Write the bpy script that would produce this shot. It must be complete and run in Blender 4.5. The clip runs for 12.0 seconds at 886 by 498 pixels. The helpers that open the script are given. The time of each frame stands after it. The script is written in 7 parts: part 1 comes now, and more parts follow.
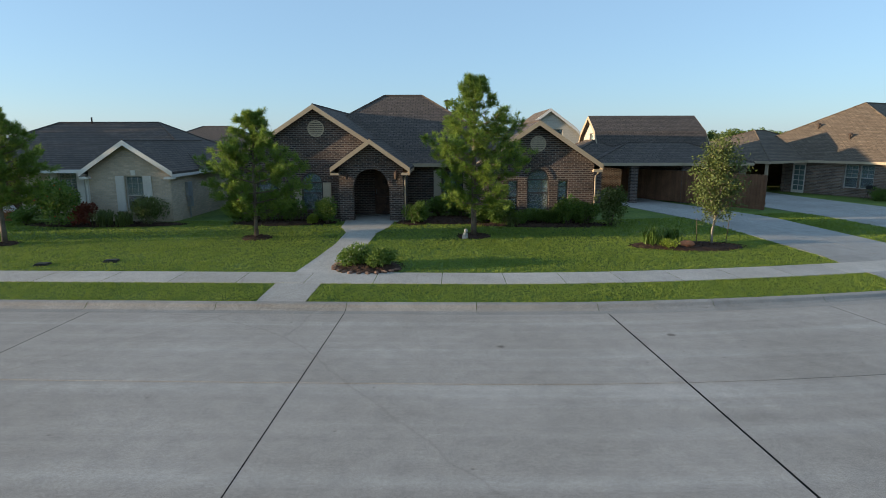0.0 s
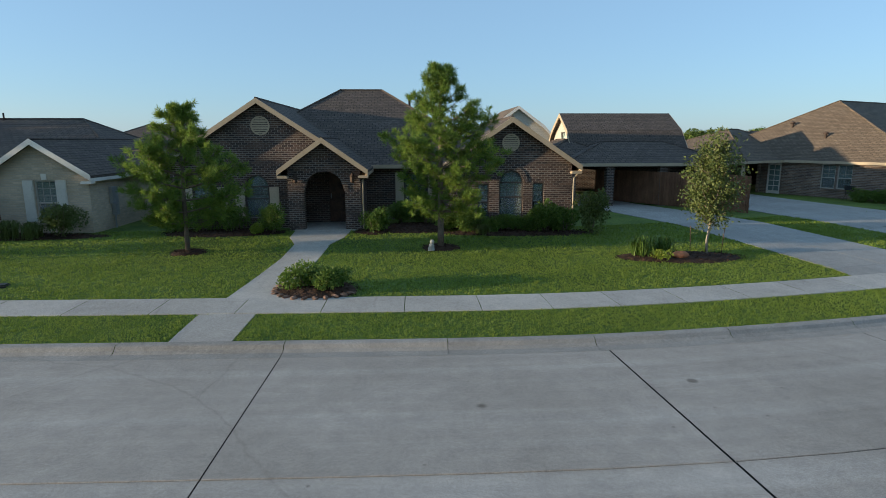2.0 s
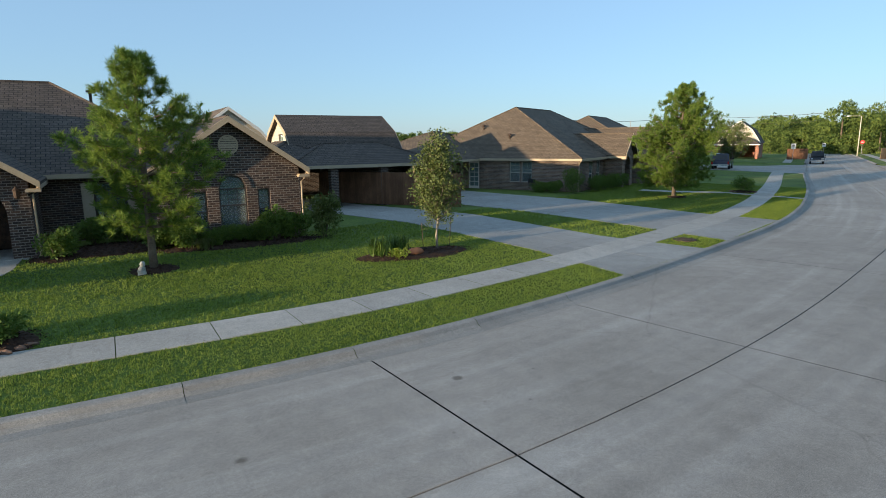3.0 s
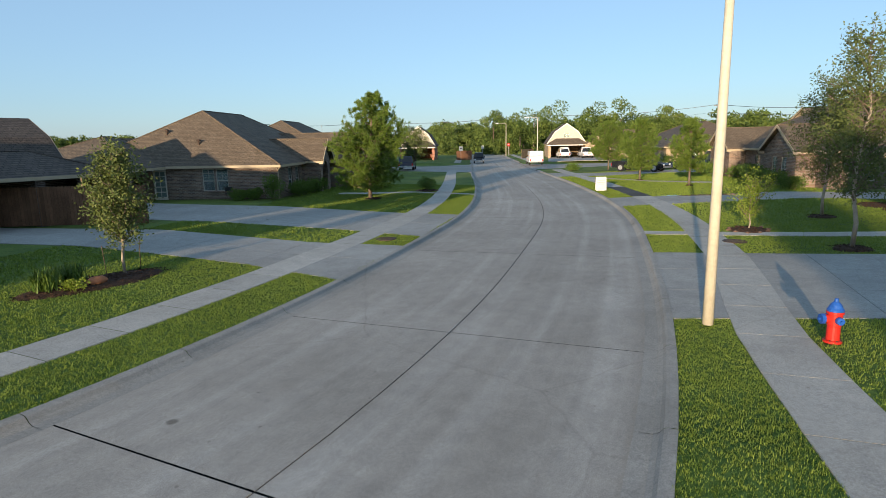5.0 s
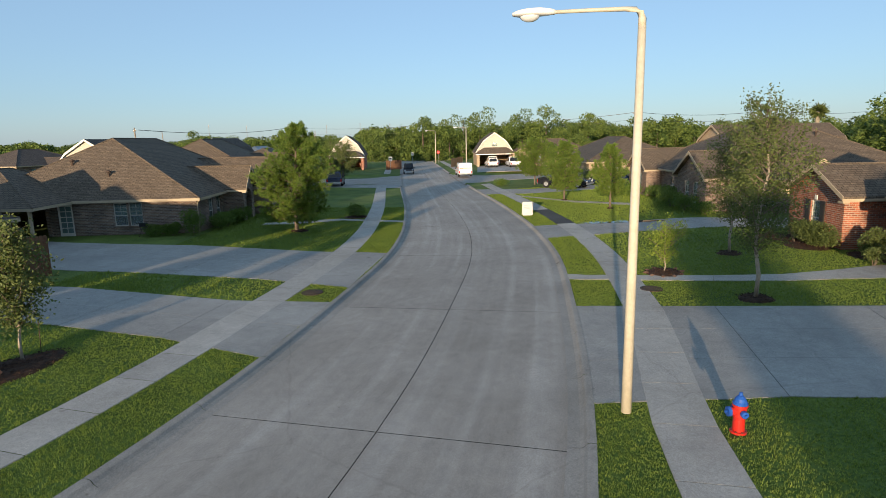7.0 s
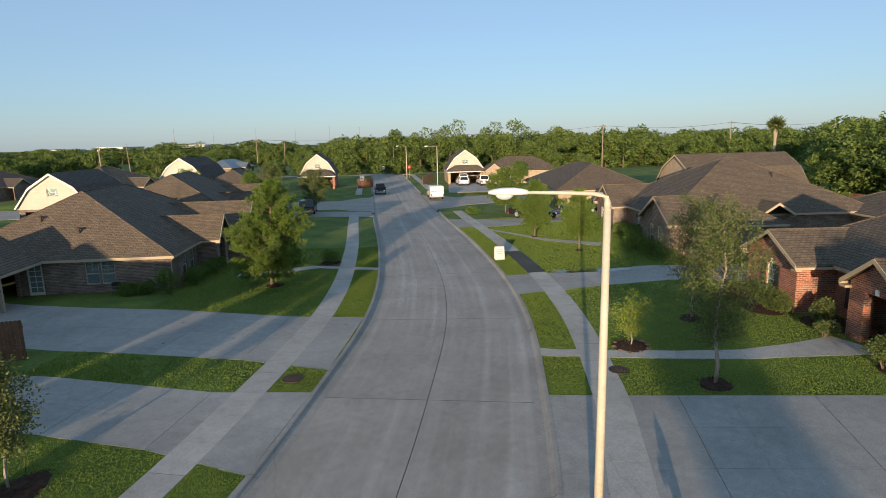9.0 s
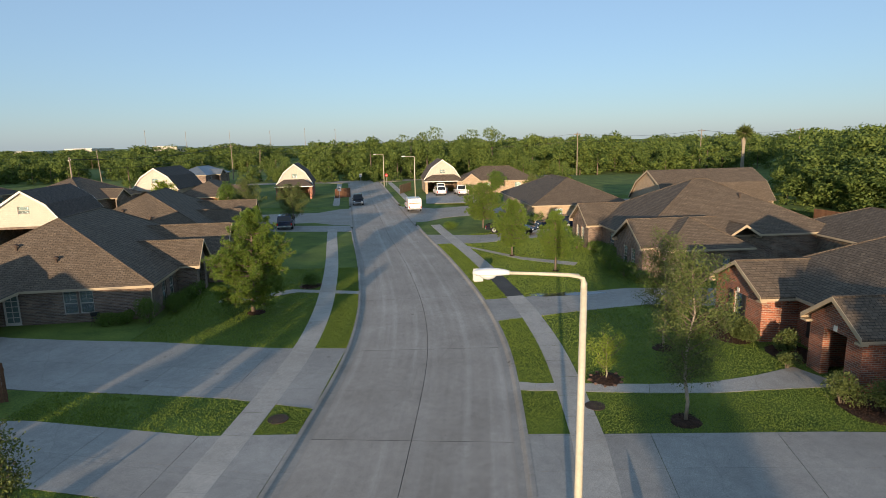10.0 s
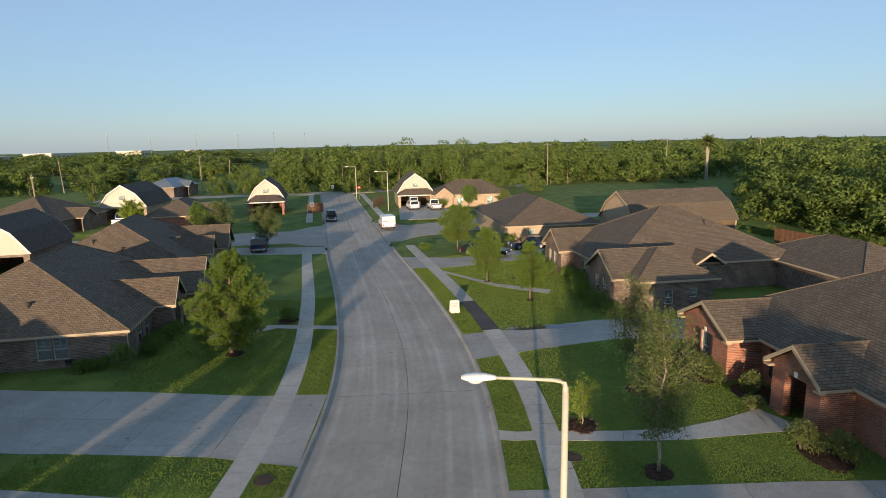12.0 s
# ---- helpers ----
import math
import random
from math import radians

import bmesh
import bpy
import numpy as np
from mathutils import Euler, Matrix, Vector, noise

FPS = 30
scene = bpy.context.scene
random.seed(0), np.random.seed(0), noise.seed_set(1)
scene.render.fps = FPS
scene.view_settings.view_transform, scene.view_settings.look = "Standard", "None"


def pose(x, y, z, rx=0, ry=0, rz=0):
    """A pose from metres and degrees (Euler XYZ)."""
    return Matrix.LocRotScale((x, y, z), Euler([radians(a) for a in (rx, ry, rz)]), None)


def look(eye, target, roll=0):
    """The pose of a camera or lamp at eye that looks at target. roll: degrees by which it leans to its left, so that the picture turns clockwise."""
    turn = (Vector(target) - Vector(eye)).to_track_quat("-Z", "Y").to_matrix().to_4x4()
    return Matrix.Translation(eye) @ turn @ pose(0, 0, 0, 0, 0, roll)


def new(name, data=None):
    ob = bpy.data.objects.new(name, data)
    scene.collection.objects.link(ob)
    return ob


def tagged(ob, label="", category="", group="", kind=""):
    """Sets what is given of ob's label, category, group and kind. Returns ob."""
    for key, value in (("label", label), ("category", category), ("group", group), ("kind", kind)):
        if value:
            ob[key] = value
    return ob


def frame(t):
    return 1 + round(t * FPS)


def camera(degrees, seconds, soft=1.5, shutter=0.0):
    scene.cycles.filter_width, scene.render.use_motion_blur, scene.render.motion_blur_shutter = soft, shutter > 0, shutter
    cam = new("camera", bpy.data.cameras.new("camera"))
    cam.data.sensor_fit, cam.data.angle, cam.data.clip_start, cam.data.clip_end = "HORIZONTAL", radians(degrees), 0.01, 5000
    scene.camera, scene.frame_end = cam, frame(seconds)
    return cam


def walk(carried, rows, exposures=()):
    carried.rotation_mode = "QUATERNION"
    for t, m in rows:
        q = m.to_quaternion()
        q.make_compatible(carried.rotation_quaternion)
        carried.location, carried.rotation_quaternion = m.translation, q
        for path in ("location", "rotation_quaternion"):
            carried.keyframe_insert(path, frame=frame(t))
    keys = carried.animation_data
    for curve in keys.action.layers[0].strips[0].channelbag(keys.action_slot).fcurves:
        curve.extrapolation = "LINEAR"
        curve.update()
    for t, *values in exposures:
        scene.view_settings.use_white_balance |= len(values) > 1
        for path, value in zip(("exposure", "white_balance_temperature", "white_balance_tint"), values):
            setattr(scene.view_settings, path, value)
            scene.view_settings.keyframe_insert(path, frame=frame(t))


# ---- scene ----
cam = camera(75.2, 12.0, 0.75)
PATH = [
    (0, (0.371, 0.277, 3.822), (0.352, 2.242, 3.452), -0.1),
    (0.5, (0.356, 0.827, 3.833), (0.221, 2.788, 3.461), -0.0),
    (1, (0.37, 1.445, 3.842), (0.015, 3.377, 3.467), 0.2),
    (1.5, (0.426, 2.195, 3.827), (0.154, 4.141, 3.451), 0.1),
    (2, (0.396, 2.889, 3.78), (0.5, 4.851, 3.409), -0.1),
    (2.5, (0.244, 3.499, 3.753), (0.893, 5.354, 3.383), -0.2),
    (3, (0.258, 3.996, 3.682), (1.26, 5.688, 3.318), -0.7),
    (3.5, (0.185, 4.094, 3.736), (1.459, 5.592, 3.37), -0.9),
    (3.7, (0.178, 4.102, 3.735), (1.54, 5.52, 3.368), -0.9),
    (5.3, (0.328, 4.211, 3.817), (2.06, 5.14, 3.449), -1.2),
    (5.5, (0.392, 4.209, 3.842), (2.138, 5.112, 3.473), -1.3),
    (6, (0.481, 4.254, 4.246), (2.248, 5.115, 3.876), -1.3),
    (6.5, (0.63, 4.217, 4.861), (2.418, 5.033, 4.49), -1.3),
    (7, (0.778, 4.212, 5.705), (2.582, 4.99, 5.331), -1.2),
    (7.2, (0.806, 4.212, 6.088), (2.615, 4.978, 5.712), -1.1),
    (8.8, (0.787, 4.306, 8.711), (2.622, 5.007, 8.336), -1.3),
    (9, (0.627, 4.296, 9.039), (2.469, 4.981, 8.665), -1.3),
    (9.5, (0.293, 4.324, 9.918), (2.15, 4.967, 9.544), -1.2),
    (10, (0.233, 4.34, 10.753), (2.101, 4.948, 10.381), -1.1),
    (10.5, (0.068, 4.437, 11.456), (1.951, 4.997, 11.083), -1.1),
    (11, (0.006, 4.499, 12.04), (1.896, 5.037, 11.67), -1.2),
    (11.5, (-0.03, 4.586, 12.614), (1.866, 5.107, 12.244), -1.2),
    (12, (-0.033, 4.595, 13.184), (1.864, 5.109, 12.816), -1.2),
]
walk(cam, [(t, look(eye, target, roll)) for t, eye, target, roll in PATH], [(0.0, 0.80, 6550, 12), (1.5, 0.62, 6300, 10), (3.5, 0.78, 6550, 12), (5.5, 0.64, 6650, 13), (12.0, 0.46, 6850, 17)])

# ---- world, sun ----
SUN_AZ, SUN_EL = radians(187.4), radians(6.2)
world = bpy.data.worlds.new("world")
scene.world = world
world.use_nodes = True
wn = world.node_tree
sky = wn.nodes.new("ShaderNodeTexSky")
sky.sky_type, sky.sun_disc = "NISHITA", False
sky.sun_elevation, sky.sun_rotation = SUN_EL, radians(90) - SUN_AZ
sky.air_density, sky.dust_density, sky.ozone_density = 0.9, 0.4, 3.2
wn.nodes["Background"].inputs[1].default_value = 0.15
haze = wn.nodes.new("ShaderNodeHueSaturation")
haze.inputs["Saturation"].default_value = 0.9
wn.links.new(sky.outputs[0], haze.inputs["Color"])
# thin high haze, the same all over the sky
veil = wn.nodes.new("ShaderNodeMix")
veil.data_type = "RGBA"
veil.inputs["Factor"].default_value = 0.45
veil.inputs[7].default_value = (1.85, 3.0, 4.15, 1)
wn.links.new(haze.outputs[0], veil.inputs[6])
wn.links.new(veil.outputs[2], wn.nodes["Background"].inputs[0])
sun_data = bpy.data.lights.new("sun", "SUN")
sun_data.energy, sun_data.angle, sun_data.color = 5.0, radians(0.6), (1.0, 0.80, 0.54)
sun = new("sun", sun_data)
sun.matrix_world = look((math.cos(SUN_AZ) * 100, math.sin(SUN_AZ) * 100, math.tan(SUN_EL) * 100), (0, 0, 0))


# ---- materials ----
def ramp(nt, stops):
    r = nt.nodes.new("ShaderNodeValToRGB")
    el = r.color_ramp.elements
    while len(el) < len(stops):
        el.new(0.5)
    for e, (p, c) in zip(el, stops):
        e.position, e.color = p, (*c, 1)
    return r


def start(name, rough=0.8, metal=0.0, spec=0.3):
    m = bpy.data.materials.new(name)
    m.use_nodes = True
    b = m.node_tree.nodes["Principled BSDF"]
    b.inputs["Roughness"].default_value, b.inputs["Metallic"].default_value = rough, metal
    b.inputs["Specular IOR Level"].default_value = spec
    return m, m.node_tree, b


def noise_node(nt, coord, scale, detail=4.0, rough=0.55):
    n = nt.nodes.new("ShaderNodeTexNoise")
    n.inputs["Scale"].default_value, n.inputs["Detail"].default_value, n.inputs["Roughness"].default_value = scale, detail, rough
    nt.links.new(coord, n.inputs["Vector"])
    return n.outputs["Fac"]


def mixed(nt, a, b, fac, kind="MIX"):
    n = nt.nodes.new("ShaderNodeMix")
    n.data_type, n.blend_type = "RGBA", kind
    for value, slot in ((fac, n.inputs["Factor"]), (a, n.inputs[6]), (b, n.inputs[7])):
        if isinstance(value, bpy.types.NodeSocket):
            nt.links.new(value, slot)
        else:
            slot.default_value = (*value, 1) if isinstance(value, tuple) else value
    return n.outputs[2]


def bumped(nt, b, height, strength=0.3, dist=0.02):
    n = nt.nodes.new("ShaderNodeBump")
    n.inputs["Strength"].default_value, n.inputs["Distance"].default_value = strength, dist
    nt.links.new(height, n.inputs["Height"])
    nt.links.new(n.outputs[0], b.inputs["Normal"])


def mottled(name, c1, c2, fine=30.0, coarse=1.5, rough=0.8, metal=0.0, bump=0.2, spec=0.3, piece=0.0, world_space=True):
    """Two scales of variation between two colours, with fine relief."""
    m, nt, b = start(name, rough, metal, spec)
    if world_space:
        co = nt.nodes.new("ShaderNodeNewGeometry").outputs["Position"]
    else:
        co = nt.nodes.new("ShaderNodeTexCoord").outputs["Object"]
    f1, f2 = noise_node(nt, co, fine, 6), noise_node(nt, co, coarse, 4)
    add = nt.nodes.new("ShaderNodeMath")
    add.operation, add.use_clamp = "ADD", True
    half = nt.nodes.new("ShaderNodeMath")
    half.operation = "MULTIPLY_ADD"
    half.inputs[1].default_value, half.inputs[2].default_value = 1.1, -0.55
    nt.links.new(f1, half.inputs[0])
    nt.links.new(half.outputs[0], add.inputs[0])
    nt.links.new(f2, add.inputs[1])
    r = ramp(nt, [(0.25, c1), (0.75, c2)])
    nt.links.new(add.outputs[0], r.inputs[0])
    out = r.outputs[0]
    if piece:
        info = nt.nodes.new("ShaderNodeObjectInfo")
        pr = ramp(nt, [(0.0, (1 - piece,) * 3), (1.0, (1 + piece,) * 3)])
        nt.links.new(info.outputs["Random"], pr.inputs[0])
        out = mixed(nt, out, pr.outputs[0], 1.0, "MULTIPLY")
    nt.links.new(out, b.inputs["Base Color"])
    if bump:
        bumped(nt, b, f1, bump, 0.01)
    return m


def side_coords(nt, vscale=1.0):
    """u along the wall or the eave, v up, in the thing's own space."""
    tc = nt.nodes.new("ShaderNodeTexCoord")
    pos, nor = nt.nodes.new("ShaderNodeSeparateXYZ"), nt.nodes.new("ShaderNodeSeparateXYZ")
    nt.links.new(tc.outputs["Object"], pos.inputs[0])
    nt.links.new(tc.outputs["Normal"], nor.inputs[0])
    ax, ay, gt, mx = (nt.nodes.new("ShaderNodeMath") for _ in range(4))
    ax.operation = ay.operation = "ABSOLUTE"
    gt.operation = "GREATER_THAN"
    nt.links.new(nor.outputs[0], ax.inputs[0])
    nt.links.new(nor.outputs[1], ay.inputs[0])
    nt.links.new(ax.outputs[0], gt.inputs[0])
    nt.links.new(ay.outputs[0], gt.inputs[1])
    mix = nt.nodes.new("ShaderNodeMix")
    nt.links.new(gt.outputs[0], mix.inputs["Factor"])
    nt.links.new(pos.outputs[0], mix.inputs[2])
    nt.links.new(pos.outputs[1], mix.inputs[3])
    mx.operation = "MULTIPLY"
    mx.inputs[1].default_value = vscale
    nt.links.new(pos.outputs[2], mx.inputs[0])
    com = nt.nodes.new("ShaderNodeCombineXYZ")
    nt.links.new(mix.outputs[0], com.inputs[0])
    nt.links.new(mx.outputs[0], com.inputs[1])
    return com.outputs[0], tc.outputs["Object"]


def coursed(name, c1, c2, mortar, w, h, joint, rough=0.85, vscale=1.0, blotch=0.35, bump=0.5, spots=None, grain=45):
    """Bricks or shingles in courses."""
    m, nt, b = start(name, rough)
    uv, obj = side_coords(nt, vscale)
    t = nt.nodes.new("ShaderNodeTexBrick")
    t.inputs["Color1"].default_value, t.inputs["Color2"].default_value = (*c1, 1), (*c2, 1)
    t.inputs["Mortar"].default_value = (*mortar, 1)
    t.inputs["Scale"].default_value, t.inputs["Mortar Size"].default_value = 1.0, joint
    t.inputs["Mortar Smooth"].default_value, t.inputs["Bias"].default_value = 0.2, 0.0
    t.inputs["Brick Width"].default_value, t.inputs["Row Height"].default_value = w, h
    nt.links.new(uv, t.inputs["Vector"])
    f = noise_node(nt, obj, 0.9, 5)
    r = ramp(nt, [(0.3, (1 - blotch,) * 3), (0.7, (1 + blotch * 0.6,) * 3)])
    nt.links.new(f, r.inputs[0])
    out = mixed(nt, t.outputs["Color"], r.outputs[0], 1.0, "MULTIPLY")
    g = noise_node(nt, obj, grain, 3)
    r2 = ramp(nt, [(0.3, (0.72,) * 3), (0.7, (1.25,) * 3)])
    nt.links.new(g, r2.inputs[0])
    out = mixed(nt, out, r2.outputs[0], 1.0, "MULTIPLY")
    if spots:
        # a share of odd-coloured pieces
        v = nt.nodes.new("ShaderNodeTexBrick")
        v.inputs["Color1"].default_value, v.inputs["Color2"].default_value = (0, 0, 0, 1), (1, 1, 1, 1)
        v.inputs["Mortar"].default_value, v.inputs["Scale"].default_value = (0, 0, 0, 1), 1.0
        v.inputs["Mortar Size"].default_value, v.inputs["Bias"].default_value = joint, -0.45
        v.inputs["Brick Width"].default_value, v.inputs["Row Height"].default_value = w, h
        v.offset_frequency = 2
        nt.links.new(uv, v.inputs["Vector"])
        out = mixed(nt, out, spots, v.outputs["Color"])
    nt.links.new(out, b.inputs["Base Color"])
    inv = nt.nodes.new("ShaderNodeMath")
    inv.operation = "SUBTRACT"
    inv.inputs[0].default_value = 1.0
    nt.links.new(t.outputs["Fac"], inv.inputs[1])
    bumped(nt, b, inv.outputs[0], bump, 0.012)
    return m


def leafy(name, c1, c2, rough=0.6, through_light=0.25, patch=1.3):
    """Leaf or needle: varies from piece to piece, lets some light through."""
    m, nt, b = start(name, rough, 0.0, 0.25)
    geo = nt.nodes.new("ShaderNodeNewGeometry")
    f = noise_node(nt, geo.outputs["Position"], patch, 3)
    add = nt.nodes.new("ShaderNodeMath")
    add.operation = "MULTIPLY_ADD"
    add.inputs[1].default_value = 0.55
    nt.links.new(geo.outputs["Random Per Island"], add.inputs[0])
    half = nt.nodes.new("ShaderNodeMath")
    half.operation = "MULTIPLY"
    half.inputs[1].default_value = 0.5
    nt.links.new(f, half.inputs[0])
    nt.links.new(half.outputs[0], add.inputs[2])
    r = ramp(nt, [(0.15, c1), (0.8, c2)])
    nt.links.new(add.outputs[0], r.inputs[0])
    nt.links.new(r.outputs[0], b.inputs["Base Color"])
    tr = nt.nodes.new("ShaderNodeBsdfTranslucent")
    nt.links.new(r.outputs[0], tr.inputs[0])
    mx = nt.nodes.new("ShaderNodeMixShader")
    mx.inputs[0].default_value = through_light
    nt.links.new(b.outputs[0], mx.inputs[1])
    nt.links.new(tr.outputs[0], mx.inputs[2])
    nt.links.new(mx.outputs[0], nt.nodes["Material Output"].inputs[0])
    return m


def concrete(name, c1, c2, streak=0.0, piece=0.06, dark_spots=True):
    m, nt, b = start(name, 0.85, 0.0, 0.25)
    geo = nt.nodes.new("ShaderNodeNewGeometry")
    co = geo.outputs["Position"]
    big, mid, fine = noise_node(nt, co, 0.35, 5), noise_node(nt, co, 3.0, 6), noise_node(nt, co, 70, 3)
    r = ramp(nt, [(0.3, c1), (0.7, c2)])
    nt.links.new(big, r.inputs[0])
    out = r.outputs[0]
    rm = ramp(nt, [(0.3, (0.89, 0.89, 0.895)), (0.68, (1.06, 1.055, 1.05))])
    nt.links.new(mid, rm.inputs[0])
    out = mixed(nt, out, rm.outputs[0], 1.0, "MULTIPLY")
    rf = ramp(nt, [(0.3, (0.68, 0.68, 0.68)), (0.68, (1.2, 1.2, 1.2))])
    nt.links.new(fine, rf.inputs[0])
    out = mixed(nt, out, rf.outputs[0], 1.0, "MULTIPLY")
    grit = noise_node(nt, co, 19, 5, 0.7)
    rg = ramp(nt, [(0.33, (0.86, 0.86, 0.86)), (0.66, (1.13, 1.13, 1.13))])
    nt.links.new(grit, rg.inputs[0])
    out = mixed(nt, out, rg.outputs[0], 1.0, "MULTIPLY")
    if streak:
        # pale bands along the street, and dirt washed into the gutters; the mesh carries metres along and across
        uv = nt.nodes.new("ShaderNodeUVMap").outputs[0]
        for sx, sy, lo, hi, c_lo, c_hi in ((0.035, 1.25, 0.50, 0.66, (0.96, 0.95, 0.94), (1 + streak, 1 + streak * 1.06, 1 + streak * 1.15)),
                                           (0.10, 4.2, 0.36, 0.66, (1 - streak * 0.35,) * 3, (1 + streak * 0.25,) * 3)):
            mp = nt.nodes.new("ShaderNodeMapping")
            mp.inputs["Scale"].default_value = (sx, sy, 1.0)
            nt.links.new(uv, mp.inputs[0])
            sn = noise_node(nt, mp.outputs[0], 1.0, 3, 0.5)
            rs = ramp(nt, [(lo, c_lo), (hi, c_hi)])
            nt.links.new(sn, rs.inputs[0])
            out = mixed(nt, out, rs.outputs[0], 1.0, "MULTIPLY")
        sep, off = nt.nodes.new("ShaderNodeSeparateXYZ"), nt.nodes.new("ShaderNodeMath")
        off.operation = "ABSOLUTE"
        nt.links.new(uv, sep.inputs[0])
        nt.links.new(sep.outputs[1], off.inputs[0])
        wob = nt.nodes.new("ShaderNodeMath")
        wob.operation = "MULTIPLY_ADD"
        wob.inputs[1].default_value = 0.5
        nt.links.new(mid, wob.inputs[0])
        nt.links.new(off.outputs[0], wob.inputs[2])
        scl = nt.nodes.new("ShaderNodeMath")
        scl.operation = "MULTIPLY"
        scl.inputs[1].default_value = 0.2
        nt.links.new(wob.outputs[0], scl.inputs[0])
        rg = ramp(nt, [(0.775, (1, 1, 1)), (0.835, (0.72, 0.69, 0.65))])
        nt.links.new(scl.outputs[0], rg.inputs[0])
        out = mixed(nt, out, rg.outputs[0], 1.0, "MULTIPLY")
    if dark_spots:
        vo = nt.nodes.new("ShaderNodeTexVoronoi")
        vo.inputs["Scale"].default_value = 0.55
        nt.links.new(co, vo.inputs["Vector"])
        rv = ramp(nt, [(0.0, (0.25, 0.22, 0.2)), (0.035, (0.3, 0.28, 0.25)), (0.06, (1, 1, 1))])
        nt.links.new(vo.outputs["Distance"], rv.inputs[0])
        out = mixed(nt, out, rv.outputs[0], 0.7, "MULTIPLY")
        v2 = nt.nodes.new("ShaderNodeTexVoronoi")
        v2.inputs["Scale"].default_value = 1.7
        nt.links.new(co, v2.inputs["Vector"])
        r2 = ramp(nt, [(0.0, (0.35, 0.32, 0.3)), (0.03, (0.45, 0.42, 0.4)), (0.055, (1, 1, 1))])
        nt.links.new(v2.outputs["Distance"], r2.inputs[0])
        out = mixed(nt, out, r2.outputs[0], 0.6, "MULTIPLY")
        # hairline cracks
        cr = nt.nodes.new("ShaderNodeTexVoronoi")
        cr.feature = "DISTANCE_TO_EDGE"
        cr.inputs["Scale"].default_value = 0.16
        wob = nt.nodes.new("ShaderNodeMix")
        wob.data_type = "RGBA"
        wob.inputs["Factor"].default_value = 0.25
        wn2 = nt.nodes.new("ShaderNodeTexNoise")
        wn2.inputs["Scale"].default_value, wn2.inputs["Detail"].default_value = 1.2, 5
        nt.links.new(co, wn2.inputs["Vector"])
        nt.links.new(co, wob.inputs[6])
        nt.links.new(wn2.outputs["Color"], wob.inputs[7])
        nt.links.new(wob.outputs[2], cr.inputs["Vector"])
        r3 = ramp(nt, [(0.0, (0.72, 0.71, 0.70)), (0.0022, (1, 1, 1))])
        nt.links.new(cr.outputs["Distance"], r3.inputs[0])
        out = mixed(nt, out, r3.outputs[0], 0.45, "MULTIPLY")
    if piece:
        info = nt.nodes.new("ShaderNodeObjectInfo")
        pr = ramp(nt, [(0.0, (1 - piece,) * 3), (1.0, (1 + piece,) * 3)])
        nt.links.new(info.outputs["Random"], pr.inputs[0])
        out = mixed(nt, out, pr.outputs[0], 1.0, "MULTIPLY")
    nt.links.new(out, b.inputs["Base Color"])
    bumped(nt, b, fine, 0.25, 0.004)
    return m


def glass(name):
    m, nt, b = start(name, 0.03, 0.0, 0.5)
    b.inputs["Base Color"].default_value = (0.75, 0.85, 0.85, 1)
    b.inputs["Transmission Weight"].default_value = 0.9
    b.inputs["IOR"].default_value = 1.45
    return m


M = {}
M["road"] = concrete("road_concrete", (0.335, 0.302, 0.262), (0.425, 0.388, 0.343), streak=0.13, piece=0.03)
M["curb"] = concrete("curb_concrete", (0.26, 0.24, 0.21), (0.37, 0.345, 0.31), piece=0.05)
M["walk"] = concrete("walk_concrete", (0.38, 0.35, 0.308), (0.49, 0.458, 0.41), piece=0.08)
M["drive"] = concrete("drive_concrete", (0.30, 0.285, 0.262), (0.385, 0.37, 0.34), piece=0.05)
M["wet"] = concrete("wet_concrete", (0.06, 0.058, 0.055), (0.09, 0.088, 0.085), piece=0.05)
M["puddle"] = mottled("standing_water", (0.03, 0.03, 0.032), (0.05, 0.05, 0.052), 3, 0.5, 0.03, spec=0.5, bump=0.0)
M["joint"] = mottled("joint_filler", (0.012, 0.011, 0.01), (0.035, 0.03, 0.026), 20, 2, 0.95)
M["lawn"] = mottled("lawn_soil_and_grass", (0.045, 0.085, 0.014), (0.15, 0.205, 0.036), 16, 0.35, 0.95, bump=0.8)
M["blade"] = leafy("grass_blade", (0.10, 0.175, 0.024), (0.275, 0.345, 0.062), 0.6, 0.35)
M["mulch"] = mottled("bark_mulch", (0.022, 0.012, 0.008), (0.085, 0.045, 0.028), 40, 6, 0.95, bump=1.0)
M["brick_dark"] = coursed("dark_brick", (0.115, 0.072, 0.056), (0.055, 0.038, 0.034), (0.25, 0.215, 0.185), 0.23, 0.08, 0.011, spots=(0.03, 0.024, 0.026))
M["brick_beige"] = coursed("beige_brick", (0.60, 0.48, 0.35), (0.47, 0.38, 0.28), (0.45, 0.40, 0.33), 0.24, 0.085, 0.010, blotch=0.15)
M["brick_brown"] = coursed("brown_brick", (0.25, 0.165, 0.12), (0.13, 0.09, 0.07), (0.30, 0.26, 0.22), 0.26, 0.092, 0.012, spots=(0.10, 0.065, 0.055))
M["brick_red"] = coursed("red_brick", (0.42, 0.125, 0.062), (0.28, 0.085, 0.048), (0.36, 0.30, 0.24), 0.26, 0.092, 0.012, spots=(0.09, 0.04, 0.035))
M["brick_tan"] = coursed("tan_brick", (0.48, 0.35, 0.23), (0.36, 0.26, 0.17), (0.42, 0.36, 0.28), 0.24, 0.085, 0.010, blotch=0.15)
